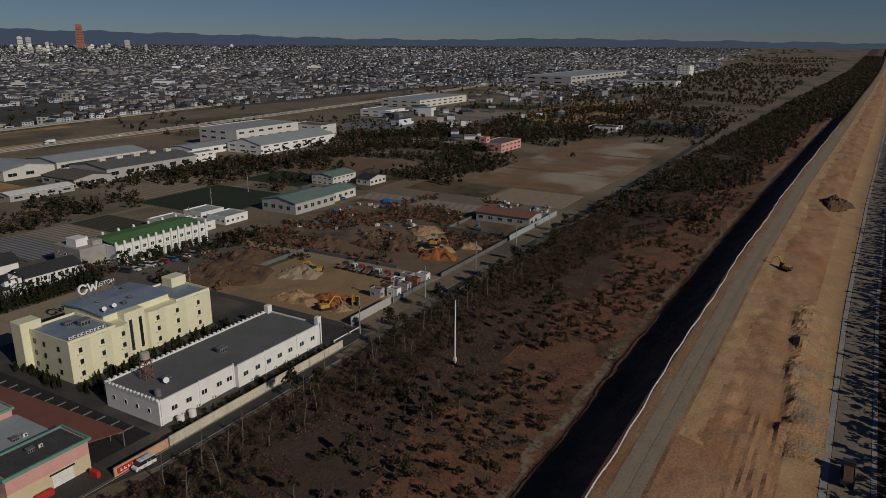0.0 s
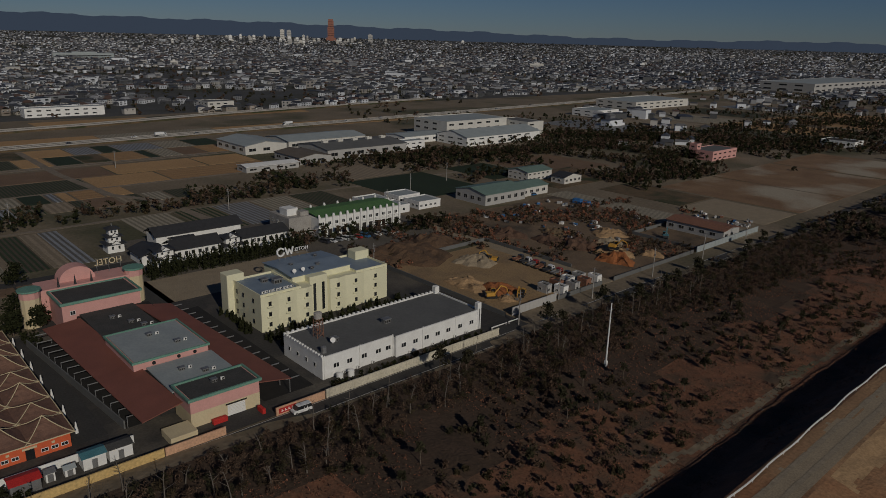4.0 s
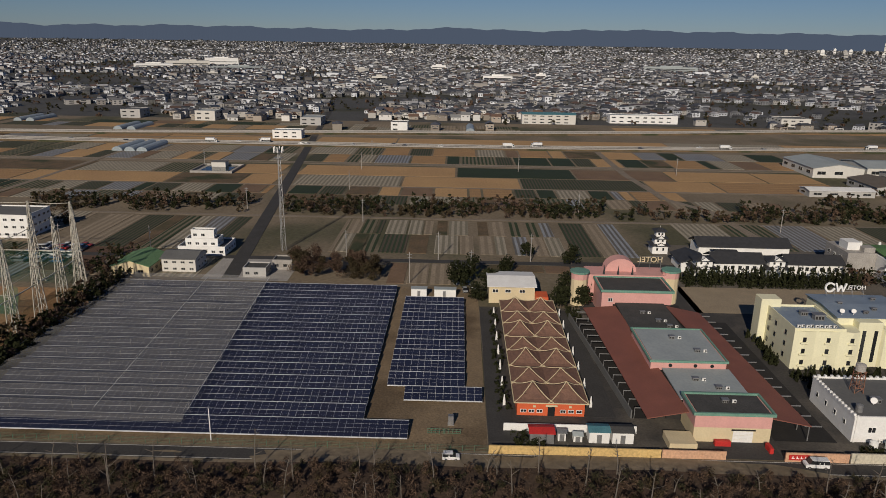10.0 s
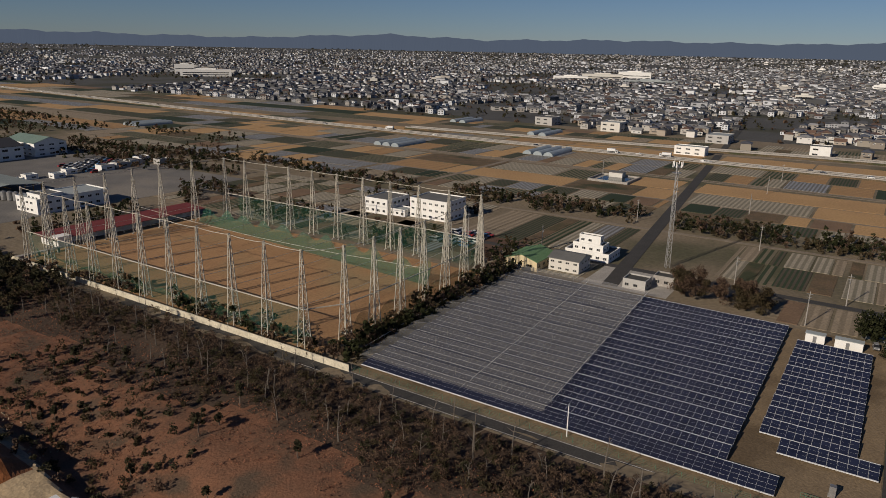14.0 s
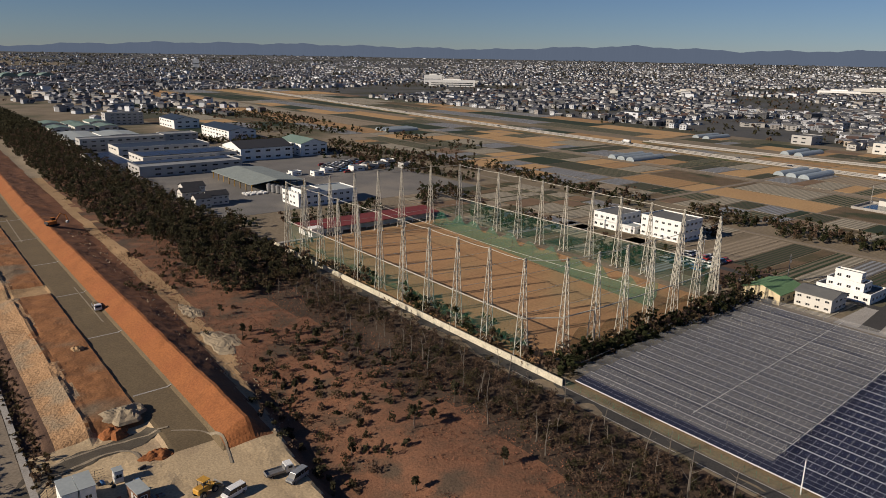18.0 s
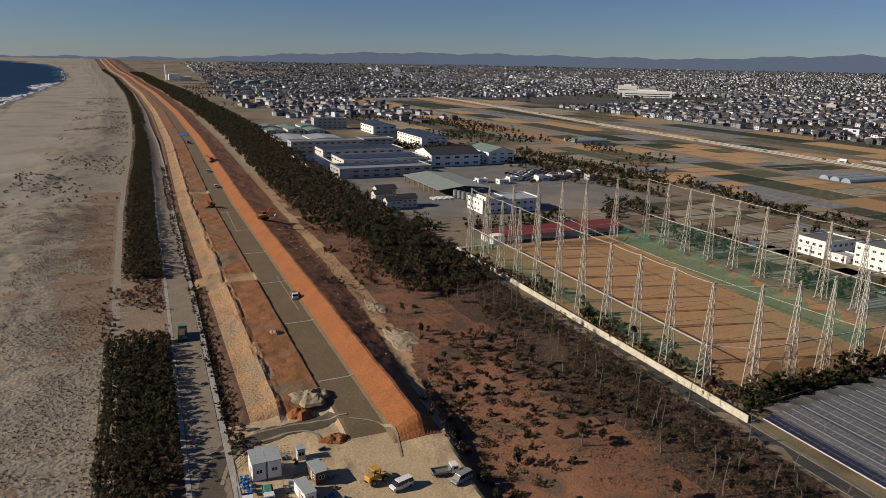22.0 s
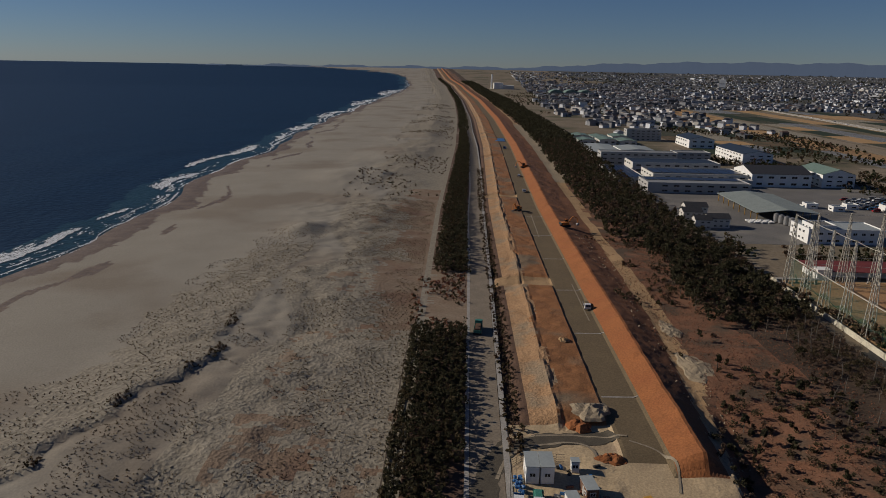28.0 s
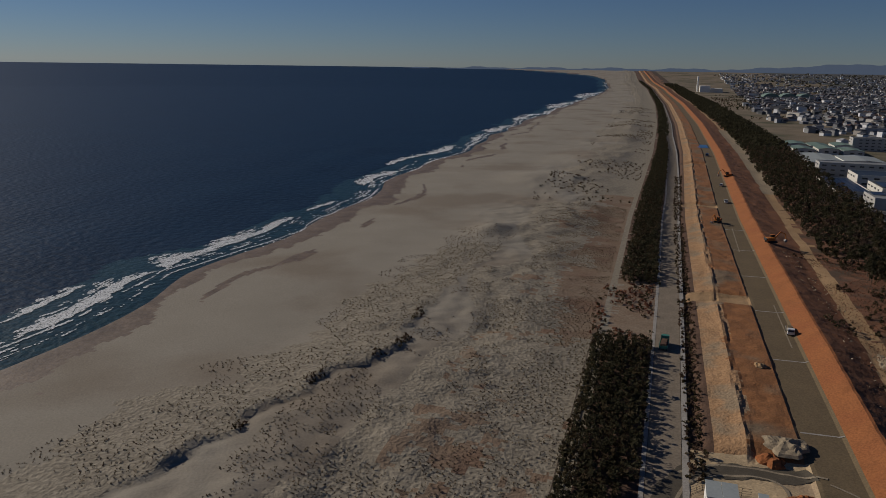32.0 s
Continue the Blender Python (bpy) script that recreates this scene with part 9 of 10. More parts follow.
mound("soil_heap", -66, -182, 5, 1.1, GRAVEL, "low heap of grey stone chips", 5, 10)
mound("soil_heap", -67, -212, 3.5, 1.0, GRAVEL, "low heap of grey stone chips", 6, 8)
x, y = RNG.uniform(-66, -56, 420), RNG.uniform(-330, -125, 420)
z = ground_z(x, y)
me = quads_mesh("stone_rubble", np.stack([x, y, z + 0.15], 1), RNG.uniform(0.12, 0.45, 420), [GRAVEL])
tagged(new("stone_rubble", me), "scattered pale stones along the sandy strip", "stones", kind="stuff")


def cabin(x, y, w, d, h, rz, label, wall=WHITE, roof=LIGHT_ROOF):
    t = thing("site_cabin", x, y, float(ground_z(x, y)), radians(rz), label=label, category="cabin")
    part("walls_shell", bx(-w / 2, w / 2, -d / 2, d / 2, 0.1, h, bevel=0.03), wall, t)
    part("roof", bx(-w / 2 - 0.12, w / 2 + 0.12, -d / 2 - 0.12, d / 2 + 0.12, h, h + 0.14), roof, t)
    windows(t, window_mesh(1.2, 0.9), [(0, d / 2, h * 0.42)], math.pi / 2)
    part("door", bx(w / 2, w / 2 + 0.04, -0.4, 0.45, 0.15, 2.1), GREY_WALL, t)
    windows(t, window_mesh(1.0, 0.8), [(w / 2, 1.4 if d > 4 else 0.9, h * 0.42)])
    for a in (-w / 2 + 0.2, w / 2 - 0.2):
        part("skid", bx(a - 0.1, a + 0.1, -d / 2, d / 2, -0.15, 0.1), STEEL, t)


cabin(-15.4, -126.4, 2.6, 5.6, 3.8, 0, "pale tall site office cabin")
cabin(-18.3, -126.2, 2.6, 5.6, 3.8, 0, "pale tall site office cabin")
cabin(-25.9, -120.4, 2.3, 4.6, 2.6, 8, "brown site cabin with a pale roof", mat("brown_panel", (0.16, 0.09, 0.06), (0.13, 0.075, 0.05), size=2))
cabin(-24.6, -129.4, 1.6, 1.7, 2.5, 0, "white portable toilet cabin")
cabin(-22.4, -115.2, 2.2, 5.5, 2.6, 10, "long pale site container")
truck(-16.0, -117.5, 86, "truck with a green tank on its bed", CAR_WHITE, CAR_GREEN, 5.4, CAR_GREEN)
truck(-12.2, -117.0, 84, "small blue and white pickup truck", CAR_WHITE, CAR_BLUE, 3.6)
loader(-36.6, -115.4, 200)
truck(-50.0, -113.2, 176, "white crew truck parked on the yard", CAR_WHITE, STEEL, 5.6)
car("van", CAR_SILVER, -52.0, -109.5, 20, "grey minivan parked on the sandy yard")
car("van", CAR_WHITE, -40.2, -111.6, 15, "white van parked on the sandy yard")
for i in range(26):
    px, py = RNG.uniform(-13.5, -11.5), RNG.uniform(-125.5, -119.5)
    b = bmesh.new()
    box(b, -0.45, 0.45, -0.35, 0.35, 0, 0.5, bevel=0.16)
    ob = link("bundle", b, BLUE if i % 3 else LIGHT_ROOF, label="blue plastic bundle piled inside the site fence", category="bundle", group="bundles by the cabins")
    ob.location, ob.rotation_euler = (px, py, float(ground_z(px, py)) + 0.4 * (i % 3)), (0.2 * (i % 2), 0.1, i)
for i in range(40):
    px, py = RNG.uniform(-30, -19), RNG.uniform(-131, -110)
    if -21 < px < -13 and py < -121:
        continue
    a = RNG.uniform(0.4, 1.6)
    t = thing("pallet_stack", px, py, float(ground_z(px, py)), i * 1.3, label="stack of steel parts and boards on the site", category="stack", group="stacks on the site")
    for k in range(3):
        b = bmesh.new()
        box(b, -a / 2, a / 2, -0.3 + k * 0.22, -0.12 + k * 0.22, 0, 0.3 + 0.1 * k)
        part("board", b, [STEEL, RUSTY, DARK_TILE, BLUE][i % 4], t)
f = thing("site_fence", 0, 0, 0, label="dark mesh fence round the site cabins", category="fence")
line = [(-10.6, -112), (-10.9, -121), (-11.6, -129.5), (-14, -132), (-23, -132.6)]
bm = bmesh.new()
for a, b in zip(line, line[1:]):
    k = max(2, int(math.dist(a, b) / 1.8))
    for i in range(k):
        p0 = Vector(a).lerp(Vector(b), i / k)
        p1 = Vector(a).lerp(Vector(b), (i + 1) / k)
        z0 = float(ground_z(p0.x, p0.y))
        for zz in (0.1, 0.6, 1.1, 1.7):
            bar(bm, (p0.x, p0.y, z0 + zz), (p1.x, p1.y, z0 + zz), 0.05)
        bar(bm, (p0.x, p0.y, z0 - 0.1), (p0.x, p0.y, z0 + 1.8), 0.08)
part("mesh_panel", bm, DARK_TILE, f)
truck(-43.8, -228, 88, "white flatbed truck on the rolled road bed", CAR_WHITE, STEEL, 6.0, SOIL_GREY)
truck(-6.6, -206, 265, "green dump truck on the coastal road", CAR_GREEN, CAR_GREEN, 7.4, SOIL_DARK, True, "dump_truck")
truck(-0.6, 141, 90, "dark dump truck on the coastal road", CAR_DARK, CAR_DARK, 7.4, SOIL_DARK, True, "dump_truck")
excavator(-52.5, -341, 200, MACHINE_ORANGE, "orange excavator on the red bank", None, 1.2)
excavator(-33, -391, 60, MACHINE_ORANGE, "orange excavator on the terrace", None, 1.1)
excavator(-50.5, -556, 20, MACHINE_ORANGE, "orange excavator far along the bank", None, 1.3)
truck(-42, -455, 90, "white truck far along the works", CAR_WHITE, STEEL, 6)
truck(-44, -520, 80, "white truck far along the works", CAR_WHITE, CAR_GREEN, 6)
truck(-44, -700, 80, "blue truck far along the works", CAR_BLUE, CAR_BLUE, 7.4)
t = link("blue_sheeting", bx(-49, -38, -800, -770, 0.6, 1.4, bevel=0.2), BLUE, label="blue tarpaulin over the far works", category="tarpaulin")
excavator(-24, 262, 150, MACHINE, "yellow excavator on the raw bank", None, 1.0)
mound("soil_heap", -14, 398, 8, 5.5, SOIL_DARK, "tall dark heap of soil on the bank", 7, 14)
for x0 in (-36.6, -33.6):
    drape("wheel_track", [(x0, 92), (x0 + 0.2, 240), (x0 + 3.4, 420), (x0 + 8.4, 586), (x0 + 12, 700)], 1.0, PALE_MUD, "pale wheel track along the gravel crest", 0.04, 3)

# fence along the crest of the north bank
f = thing("crest_fence", -39.6, 90, 7, label="white rope fence along the crest of the bank", category="fence")
bm = bmesh.new()
bm2 = bmesh.new()
prev = None
for k in range(330):
    yy = k * 2.2
    wx = 0.35 * math.sin(k * 0.13) + 0.15 * math.sin(k * 0.7)
    gz = float(land(np.array(-39.6 + wx), np.array(90 + yy))) - 7
    wx += float(bend(90 + yy))
    if k % 3 == 0:
        box(bm2, wx - 0.05, wx + 0.05, yy - 0.05, yy + 0.05, gz - 0.1, gz + 0.95)
    p = (wx, yy, gz + 0.62)
    if prev:
        bar(bm, prev, p, 0.2)
        bar(bm, (prev[0], prev[1], prev[2] + 0.3), (p[0], p[1], p[2] + 0.3), 0.06)
    prev = p
tagged(part("post_line", bm2, WHITE, f), kind="stuff")
part("sheet_roll", bm, WHITE, f)
f = thing("beach_fence", 14.2, -208, 0, label="low dark fence between pine belt and beach", category="fence")
bm = bmesh.new()
for k in range(60):
    gz = float(ground_z(14.2, -208 + k * 2))
    box(bm, -0.04, 0.04, k * 2 - 0.04, k * 2 + 0.04, gz - 0.2, gz + 1.3)
    bar(bm, (0, k * 2, gz + 0.5), (0, k * 2 + 2, gz + 0.5), 0.25)
    bar(bm, (0, k * 2, gz + 1.1), (0, k * 2 + 2, gz + 1.1), 0.2)
part("rail", bm, BARK, f)

# ---------------------------------------------------------------- the sand lot and scrap yards behind the lane
link("sand_lot", bx(-192, -131.5, 153.5, 204, -0.3, 0.1), mat("lot_sand", (0.33, 0.225, 0.115), (0.27, 0.18, 0.095), size=8, fine=0.6, bump=0.5, third=(0.20, 0.14, 0.085)), kind="structure", label="bare sandy lot of a soil yard", category="ground")
link("scrap_ground", bx(-235, -131.5, 207, 300, -0.3, 0.1), mat("scrap_soil", (0.21, 0.148, 0.092), (0.135, 0.095, 0.062), size=6, fine=0.7, bump=0.8, third=(0.085, 0.065, 0.045)), kind="structure", label="trampled brown ground of scrap yards", category="ground")
link("yard_lane", bx(-228, -131, 200.5, 206.5, -0.3, 0.13), GRAVEL, kind="structure", label="pale gravel lane between the yards", category="road")
BRUSH = mat("dead_brown_weeds", (0.13, 0.078, 0.046), (0.085, 0.055, 0.035), size=3, fine=0.5, bump=1.0, rough=1, relief=2)
mound("soil_heap", -200, 168, 16, 5.5, BRUSH, "big brown heap overgrown with dead grass", 1, 20, 0)
mound("soil_heap", -206, 186, 12, 4.5, BRUSH, "brown heap overgrown with dead grass", 5, 12, 0)
mound("gravel_heap", -177, 184, 8, 3.8, GRAVEL, "cone of pale grey gravel", 2, 9, 0)
mound("soil_heap", -160, 163, 9, 3.0, SOIL_TAN, "tan heap of dug soil on the lot", 3, 6, 0)
mound("soil_heap", -150, 168, 7, 2.6, SOIL_RED, "reddish heap of dug soil on the lot", 4, 6, 0)
mound("soil_heap", -142, 163, 4, 1.6, SOIL_TAN, "small tan heap on the lot", 6, 3, 0)
for k, (hx, hy, r, h, m) in enumerate(((-166, 232, 9, 4.5, SOIL_DARK), (-152, 236, 9, 4, SOIL_TAN), (-145, 228, 8, 4.5, SOIL_RED), (-160, 246, 7, 3, GRAVEL), (-178, 228, 8, 3, SOIL_DARK), (-186, 240, 7, 2.5, WEEDS), (-170, 258, 9, 3, SOIL_TAN), (-196, 222, 9, 3.5, SOIL_DARK), (-140, 246, 5, 2.5, SOIL_TAN))):
    mound("soil_heap", hx, hy, r, h, m, ["brown", "tan", "reddish"][k % 3] + " heap of soil in the scrap yard", k, r * 0.8, 0.05)
excavator(-173, 188, 210, MACHINE, "yellow excavator beside a gravel heap", 0.1)
excavator(-146, 160, 60, MACHINE, "yellow excavator digging a soil heap", 0.1)
excavator(-141, 169, 300, MACHINE, "yellow excavator on the sandy lot", 0.1)
excavator(-150, 272, 120, TEAL, "teal excavator in the scrap yard", 0.1)
excavator(-149, 232, 20, MACHINE, "yellow excavator on a soil heap", 3.0)
for k in range(9):
    tx, ty = -168 + k * 3.9, 197.2 - 0.2 * k
    truck(tx, ty, 90 + RNG.normal(0, 6), "old skip truck parked at the lot's edge", [CAR_DARK, CAR_WHITE, CAR_RED][k % 3], [RUSTY, DARK_TILE, STEEL][k % 3], 5.0)
wall_run("steel_fence", -131.2, 154, 175, 2.6, GREY_WALL, "grey corrugated steel fence of the soil yard", 2.0, 0.1)
for k in range(8):
    hall(-141 + (k % 2) * 4.6, -137 + (k % 2) * 4.6, 177 + k * 3.1, 179.6 + k * 3.1, 2.6, "small grey container hut in the yard", [GREY_WALL, WHITE, RUSTY][k % 3], DARK_ROOF, floors=1, gap=2.4, name="container_hut", category="container")
w = thing("yard_wall", 0, 0, 0, label="concrete block wall round the scrap yards", category="wall")
for a in ((-195, -150, 206.6, 206.9), (-131.4, -131.1, 176, 200), (-131.4, -131.1, 207, 262), (-163, -131.5, 266.6, 266.9), (-163.3, -163, 266.6, 300), (-195.3, -195, 150, 206), (-193, -132, 151.5, 151.8)):
    part("wall_panel", bx(*a, 0, 1.5), GREY_ROOF, w)
hall(-160, -132.5, 289, 303, 4.2, "long scrap shed with a rusty roof", GREY_WALL, RUSTY, 1.0, "x", floors=1, gap=5, name="scrap_shed", category="shed")
wall_run("steel_fence", -130.8, 264, 318, 2.4, LIGHT_ROOF, "pale blue steel fence beside the lane", 3.0, 0.1)
scrap_mats = [STEEL, RUSTY, CONC, WHITE, DARK_TILE, BLUE, GREY_WALL]
for k in range(70):
    px, py = (RNG.uniform(-228, -160), RNG.uniform(232, 298)) if k % 3 else (RNG.uniform(-170, -136), RNG.uniform(312, 330))
    ob = thing("scrap_pile", px, py, 0.08, RNG.uniform(0, 6), label="pile of scrap and boards in the yard", category="scrap", group="scrap piles")
    for j in range(3):
        a, c, d = RNG.uniform(-1.2, 1.2), RNG.uniform(-1.2, 1.2), RNG.uniform(0.5, 1.8)
        part("scrap_block", bx(a, a + d, c, c + RNG.uniform(0.4, 1.6), 0, RNG.uniform(0.4, 1.5), bevel=0.05), scrap_mats[(k + 3 * j) % 7], ob)
for px, py in ((-216, 296), (-213, 299), (-219, 300)):
    link("blue_sheeting", bx(px - 2.5, px + 2.5, py - 1.5, py + 1.5, 0.05, 1.6, bevel=0.3), BLUE, label="bright blue tarpaulin over a heap", category="tarpaulin")
x, y = scatter(-236, -132, 140, 330, 2.6, lambda x, y: (wave(x, y, 12, 4) > 0.35) & ~((x > -190) & (y > 153) & (y < 206)) & ~((x > -162) & (y > 266)) | near_line(x, y, [(-221, 209, -158, 210.5, 3.6), (-232, 222, -205, 212, 8), (-203, 272, -176, 290, 9), (-206, 176, -196, 158, 9), (-214, 196, -190, 199, 3)]))
n = len(x)
wood("yard_weeds", x, y, RNG.uniform(0.8, 3.0, n), RNG.uniform(1.0, 2.2, n), 36, 0.36, [SCRUB, TWIG, RUST], "dry weeds and bushes round the yards", low=0.0, index=RNG.choice(3, n))
g = thing("lane_gate", -127.5, 141, 0, label="low white barrier gate across a side lane", category="gate")
part("rail", bx(-0.15, 0.15, 0, 6.5, 0.5, 0.8, bevel=0.05), WHITE, g)
part("rail", bx(-0.15, 0.15, 7.2, 12, 0.5, 0.8, bevel=0.05), WHITE, g)
for yy in (0.2, 6.2, 7.4, 11.8):
    part("foot", bx(-0.2, 0.2, yy - 0.2, yy + 0.2, 0, 0.5), CONC, g)

# ---------------------------------------------------------------- parked and passing vehicles
car("kei", CAR_WHITE, -121.0, 1.7, 93, "small white car on the lane")
car("van", CAR_WHITE, -121.6, 74, 268, "white van on the lane by the red sign")
car("kei", CAR_WHITE, -218, 8, 10, "white car parked behind the solar field")
car("kei", CAR_SILVER, -219, 5, 8, "silver car parked behind the solar field")
paints = [CAR_WHITE, CAR_SILVER, CAR_DARK, CAR_WHITE, CAR_BLUE, CAR_SILVER, CAR_RED]
lots = [(-262 + 2.7 * (i % 9), -158 + 7.0 * (i // 9), 90) for i in range(27)]
lots += [(-282 + 7.0 * (i % 6), -464 + 5.2 * (i // 6) + 2.0 * (i % 6), 0) for i in range(48)]
lots += [(-262 + 2.8 * i, 288 + 4 * (i % 2), 90) for i in range(8)]
lots += [(-232 + 0.4 * i, 152 + 3.0 * i, 10) for i in range(12)]
kinds = {}
for i, (px, py, rz) in enumerate(lots):
    key = (i * 5) % 7
    kd = ("sedan", "kei", "van")[i % 3]
    if (key, kd) not in kinds:
        kinds[key, kd] = car(kd, paints[key], px, py, rz, "parked " + ["white", "silver", "dark", "white", "blue", "silver", "red"][key] + " car in a crowded car park", "parked cars", False)
    else:
        copy_thing(kinds[key, kd], pose(px, py, 0.1, 0, 0, rz + RNG.normal(0, 3)))
hw_car = [car("sedan", p, highway_x(-120 + 40 * i) + 3, -120 + 40 * i, 90, "car driving on the highway", "highway traffic", False) for i, p in enumerate((CAR_WHITE, CAR_SILVER, CAR_DARK))]
for o in hw_car:
    o.location.z = 1.2
for i in range(34):
    yy = -1300 + i * 62 + RNG.uniform(-20, 20)
    copy_thing(hw_car[i % 3], pose(highway_x(yy) + (3 if i % 2 else -3), yy, 1.2, 0, 0, 90 if i % 2 else -90))
for i, yy in enumerate((-420, -190, -150, 40, 62, 210, 330)):
    t = truck(highway_x(yy) + (3 if i % 2 else -3), yy, 90 if i % 2 else -90, "white box lorry on the highway", CAR_WHITE, CAR_WHITE, 9.0, CAR_WHITE, True, "lorry")
    t.location.z = 1.2
    part("box_body", bx(-4.5, 2.5, -1.2, 1.2, 1.0, 3.6, bevel=0.05), CAR_WHITE, t)

# ---------------------------------------------------------------- poles and wires


def pole_kind(h, label):
    t = thing("utility_pole", 0, 0, -90, label=label, category="pole", group="utility poles")
    bm = bmesh.new()
    tube(bm, (0, 0, 0), (0, 0, h), 0.19, 0.12, n=8)
    part("shaft", bm, CONC, t)
    part("cross_arm", bx(-0.06, 0.06, -0.9, 0.9, h - 0.9, h - 0.78), STEEL, t)
    part("cross_arm", bx(-0.06, 0.06, -0.7, 0.7, h - 1.9, h - 1.78), STEEL, t)
    bm = bmesh.new()
    tube(bm, (0.3, 0, h - 3.0), (0.3, 0, h - 2.2), 0.22, n=8)
    part("transformer", bm, STEEL, t)
    return t


pk = pole_kind(11, "concrete utility pole with cross arms")
spots = [(-125.0, y_) for y_ in (150, 186, 222, 258, 294)] + [(-254.5, y_) for y_ in (-150, -115, -40, -5, 30)] + [(-309, -41), (-306, 146), (-227, -14), (-231, 7), (-445, -161), (-445, -60), (-445, 40), (-445, 140), (-190, 145), (-131, 176), (-260, 205), (-285, 240), (-300, 280), (-330, -100), (-330, 60), (-380, -58), (-500, -60)]
pk.matrix_basis = pose(spots[0][0], spots[0][1], 0)
for sx, sy in spots[1:]:
    copy_thing(pk, pose(sx, sy, 0, 0, 0, RNG.choice([0, 90])))
t = thing("signal_mast", -91.5, 146.6, float(ground_z(-91.5, 146.6)), label="tall white pole with two cross arms in the scrub", category="pole")
bm = bmesh.new()
tube(bm, (0, 0, 0), (0, 0, 17.6), 0.24, 0.14, n=8)
part("shaft", bm, WHITE, t)
part("cross_arm", bx(-0.08, 0.08, -0.9, 0.9, 15.7, 15.9), STEEL, t)
part("cross_arm", bx(-0.08, 0.08, -0.6, 0.6, 13.2, 13.4), STEEL, t)
part("signal_box", bx(-0.35, 0.35, -0.3, 0.3, 0.4, 1.6), WHITE, t)
t = thing("signal_mast", -125.6, -48, 0, label="white pole beside the solar field", category="pole")
bm = bmesh.new()
tube(bm, (0, 0, 0), (0, 0, 7.5), 0.14, 0.1, n=8)
part("shaft", bm, WHITE, t)
part("lamp_head", bx(-0.5, 0.1, -0.12, 0.12, 7.3, 7.5), STEEL, t)
for yy in range(-118, 120, 36):
    pass
cables("power_line", [(-125.0, y_) for y_ in (150, 186, 222, 258, 294)], (10.2, 9.2), 0.5, 0.035, DARK_TILE, "thin power wires along the lane")

# a fenced concrete basin in the stubble
t = thing("basin", -434, -149, 0, label="square concrete basin with dark water in a field", category="basin")
part("slab", bx(-13, 13, -13, 13, 0, 0.35), CONC, t)
for a in ((-13, -12.4, -13, 13), (12.4, 13, -13, 13), (-12.4, 12.4, -13, -12.4), (-12.4, 12.4, 12.4, 13)):
    part("rim", bx(*a, 0.35, 1.5), CONC, t)
part("water", bx(-12.4, 12.4, -9, 9, 0.35, 0.6), mat("basin_water", (0.03, 0.045, 0.05), (0.02, 0.03, 0.035), size=5, rough=0.15, spec=0.5), t)
part("hut", bx(-12.2, -6, -6, 3, 0.6, 3.6, bevel=0.05), PALE_WALL, t)
part("hut_roof", bx(-12.5, -5.7, -6.3, 3.3, 3.6, 3.85), GREY_ROOF, t)

# greenhouses and plots on the plain
t0 = None
for k, (gx, gy) in enumerate(((-438, -642), (-438, -634), (-438, -626), (-486, -366), (-486, -357), (-486, -348), (-520, -244), (-520, -235), (-520, -226), (-640, -300), (-640, -288), (-690, -420), (-690, -408), (-668, 12))):
    t = thing("greenhouse", gx, gy, 0, label="long arched greenhouse of pale plastic film", category="greenhouse", group="greenhouses on the plain")
    if t0 is None:
        bm = bmesh.new()
        n = 8
        A = [bm.verts.new((-20, 4 * math.cos(math.pi * i / n), 3.2 * math.sin(math.pi * i / n))) for i in range(n + 1)]
        B = [bm.verts.new((20, 4 * math.cos(math.pi * i / n), 3.2 * math.sin(math.pi * i / n))) for i in range(n + 1)]
        for i in range(n):
            bm.faces.new((A[i], A[i + 1], B[i + 1], B[i]))
        bm.faces.new(A[::-1])
        bm.faces.new(B)
        t0 = part("film", bm, mat("greenhouse_film", (0.30, 0.34, 0.36), (0.25, 0.29, 0.31), size=4, rough=0.35), t).data
    else:
        share("film", t0, t)

# ---------------------------------------------------------------- surf
FOAM = mat("sea_foam", (0.80, 0.81, 0.82), (0.58, 0.62, 0.64), size=1.6, fine=0.35, rough=0.7)
# breaking crests: y of both ends, metres out from the shore at both ends, depth of the foam behind the crest
CRESTS = [(-150, -222, 7, 11, 9), (-228, -262, 9, 13, 12), (-255, -332, 12, 15, 13), (-160, -200, 24, 26, 5), (-350, -380, 14, 13, 4), (-440, -512, 12, 8, 13), (-540, -640, 26, 22, 8), (-620, -700, 20, 14, 12),
          (-745, -800, 6, 5, 10), (-860, -980, 8, 5, 14), (-1080, -1240, 10, 8, 16), (-1400, -1650, 10, 10, 20), (-1900, -2300, 14, 10, 28)]


def foam_cells(y0, y1, e0, e1, dy, de, dense):
    """Small raised cells of foam where dense(e, y) is above a broken noise."""
    ys, es = np.meshgrid(np.arange(y0, y1, dy), np.arange(e0, e1, de), indexing="ij")
    ys, es = ys.ravel() + RNG.uniform(-0.4, 0.4, ys.size) * dy, es.ravel() + RNG.uniform(-0.4, 0.4, ys.size) * de
    w = 0.5 + 0.55 * noise1(es / (de * 2.2), ys / (dy * 4.5), 4) + 0.35 * noise1(es / (de * 7), ys / (dy * 16), 9) + RNG.normal(0, 0.12, ys.size)
    ok = w < dense(es, ys)
    return es[ok], ys[ok], np.full(ok.sum(), dy), np.full(ok.sum(), de)


E, Y, DY, DE = [], [], [], []


def add_foam(*a):
    for box_, v in zip((E, Y, DY, DE), foam_cells(*a)):
        box_.append(v)


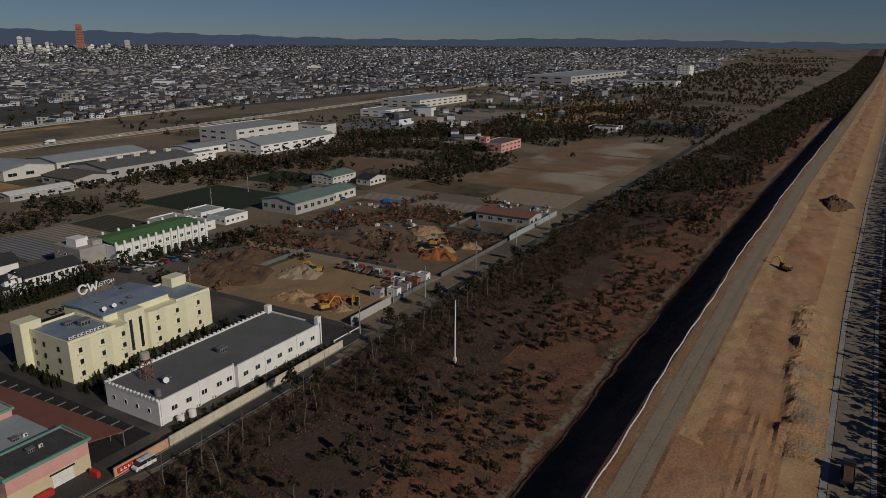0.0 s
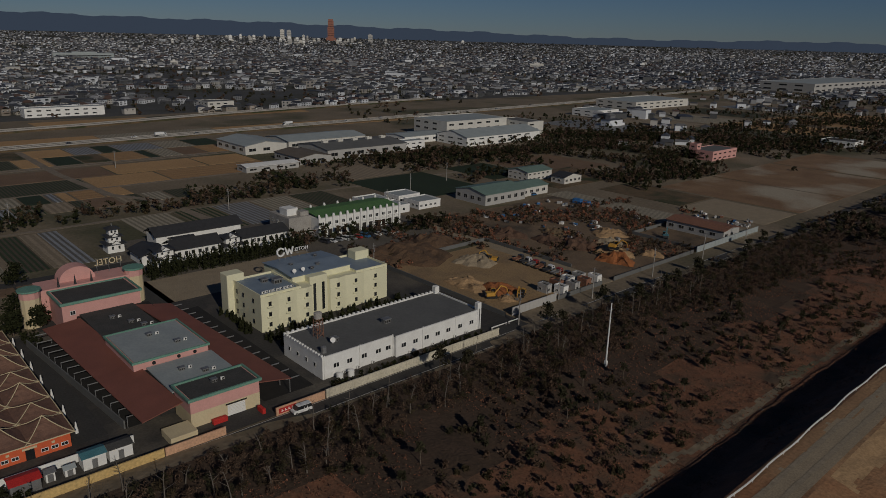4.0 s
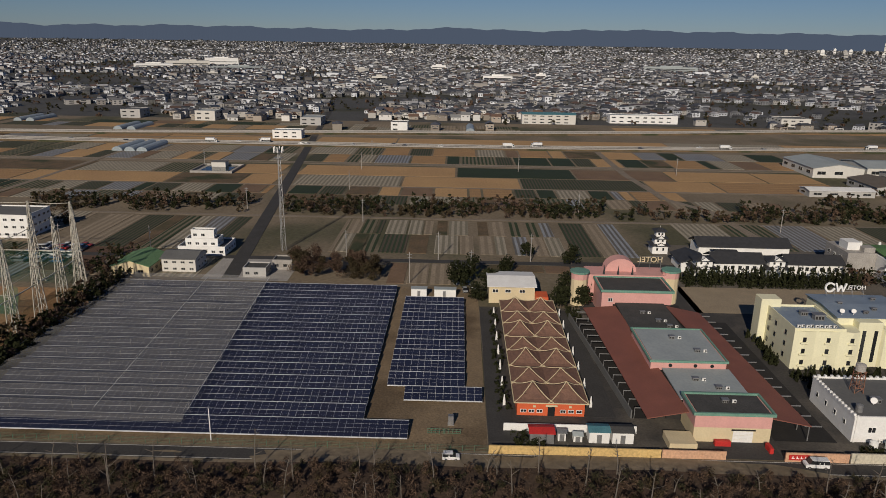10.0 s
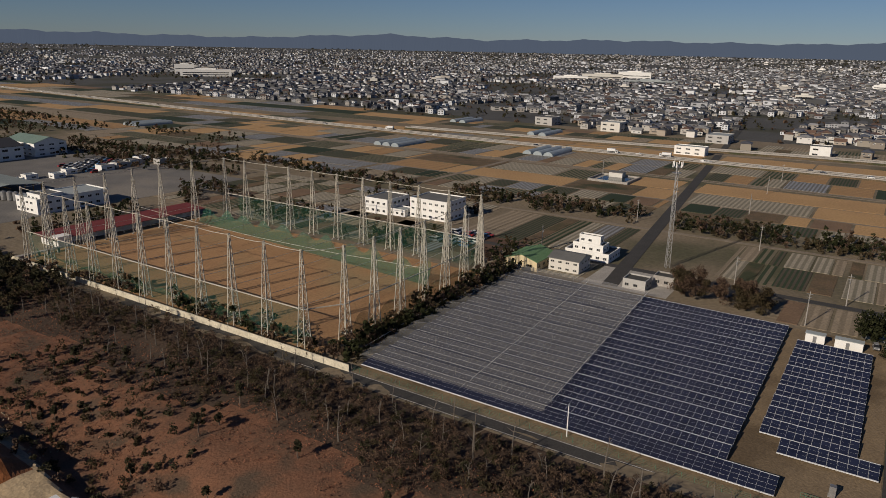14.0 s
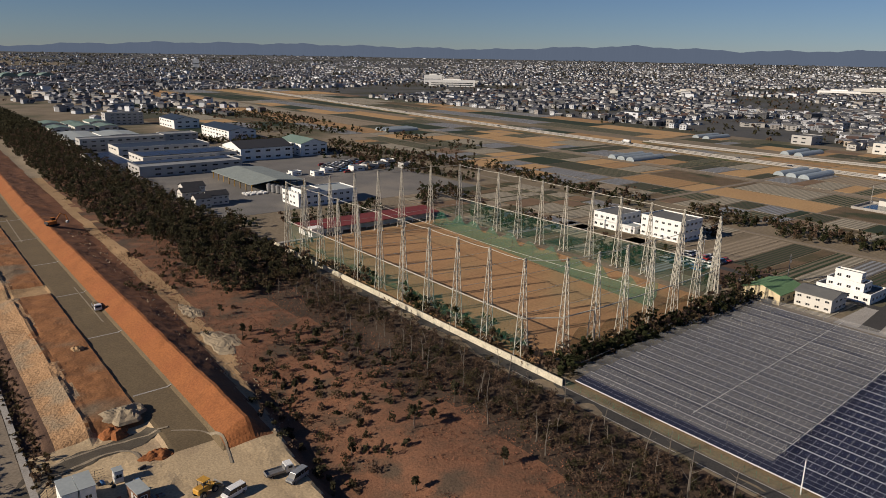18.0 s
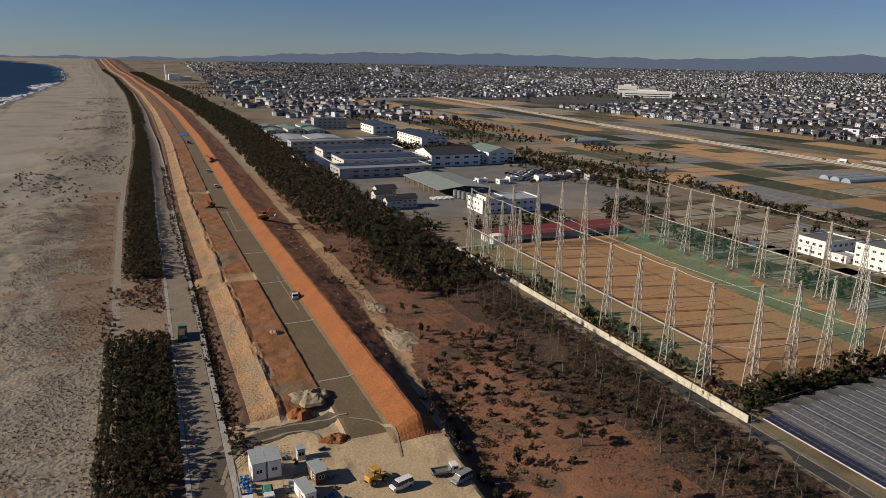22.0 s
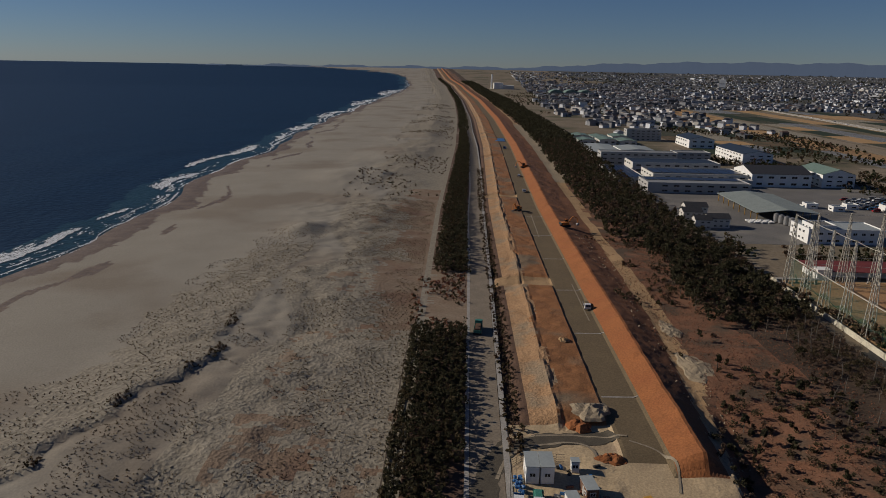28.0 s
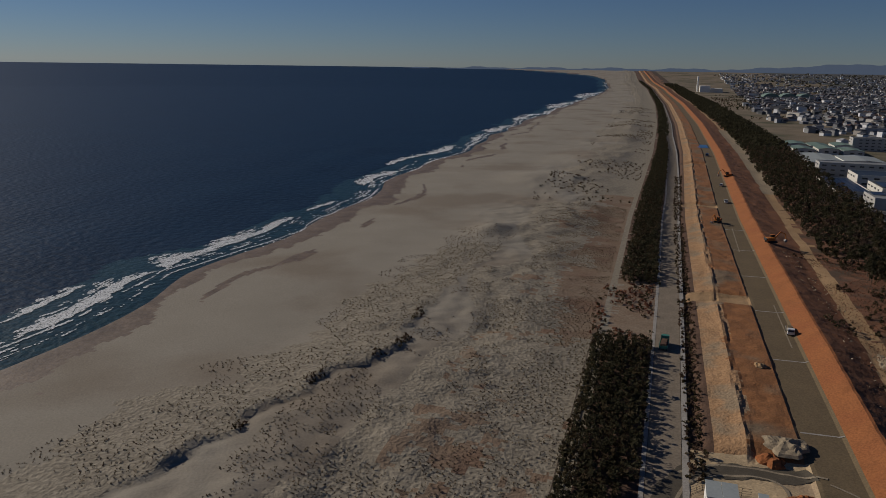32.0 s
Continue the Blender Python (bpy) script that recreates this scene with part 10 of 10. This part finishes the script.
for ya_, yb_, ea_, eb_, deep in CRESTS:
    far = max(1.0, -yb_ / 380)
    deep *= 1.45

    def dense(e, y, ya_=ya_, yb_=yb_, ea_=ea_, eb_=eb_, deep=deep):
        t = (y - ya_) / (yb_ - ya_)
        front = ea_ + (eb_ - ea_) * t + 1.6 * noise1(y / 11, y * 0, 2) + 0.6 * noise1(y / 3, y * 0, 5)
        size = np.sqrt(np.clip(4 * t * (1 - t), 0, 1)) * (0.75 + 0.35 * noise1(y / 17, y * 0, 7))
        q = (e - front) / (deep * size + 0.4)
        return np.where((q > 0) & (t > 0) & (t < 1), 1.25 - 1.15 * q, -1)
    add_foam(yb_, ya_, min(ea_, eb_) - 3, max(ea_, eb_) + deep + 3, 0.75 * far, 0.38 * far, dense)
for y0, y1, f in ((-420, -110, 1.0), (-1100, -420, 2.0), (-3200, -1100, 4.5)):
    add_foam(y0, y1, -2.5, 5 + f, 0.8 * f, 0.36 * f, lambda e, y, f=f: np.where(np.abs(e - 0.6 - 1.6 * noise1(y / 14, y * 0, 3)) < 0.55 * f * (0.6 + 0.7 * noise1(y / 23, y * 0, 6)), 1.1, 0.02))
    add_foam(y0, y1, 3, 12, 0.9 * f, 0.4 * f, lambda e, y, f=f: np.where(np.abs(e - 6.5 - 2.5 * noise1(y / 19, y * 0, 8)) < 0.7 * f * noise1(y / 31, y * 0, 1), 0.75, 0.05))
E, Y, DY, DE = (np.concatenate(v) for v in (E, Y, DY, DE))
n = len(E)
X = shore(Y) + E
C = np.stack([X + bend(Y), Y, sea_z(X, Y) + 0.1], 1)
ang = RNG.normal(0.05, 0.3, n)
u = np.stack([np.sin(ang), np.cos(ang), np.zeros(n)], 1) * (DY * RNG.uniform(0.6, 1.1, n))[:, None]
w = np.stack([np.cos(ang), -np.sin(ang), np.zeros(n)], 1) * (DE * RNG.uniform(0.5, 1.0, n))[:, None]
V = np.stack([C - u, C - w, C + u, C + w], 1).reshape(-1, 3)
V[:, 2] += RNG.uniform(0, 0.06, len(V))
arrays("surf_foam", V, np.arange(4 * n).reshape(n, 4), [FOAM], kind="stuff", label="white broken surf along the beach", category="foam")

# ---------------------------------------------------------------- set each thing's origin at its base
bpy.context.view_layer.update()
for e in list(scene.objects):
    if e.type == "EMPTY" and e.parent is None and e.children and e.location.length < 1e-6:
        pts = [c.matrix_world @ Vector(q) for c in e.children if c.type == "MESH" for q in c.bound_box]
        if not pts:
            continue
        mid = Vector(((min(p.x for p in pts) + max(p.x for p in pts)) / 2, (min(p.y for p in pts) + max(p.y for p in pts)) / 2, 0))
        e.location = mid
        for c in e.children:
            c.location = c.location - mid
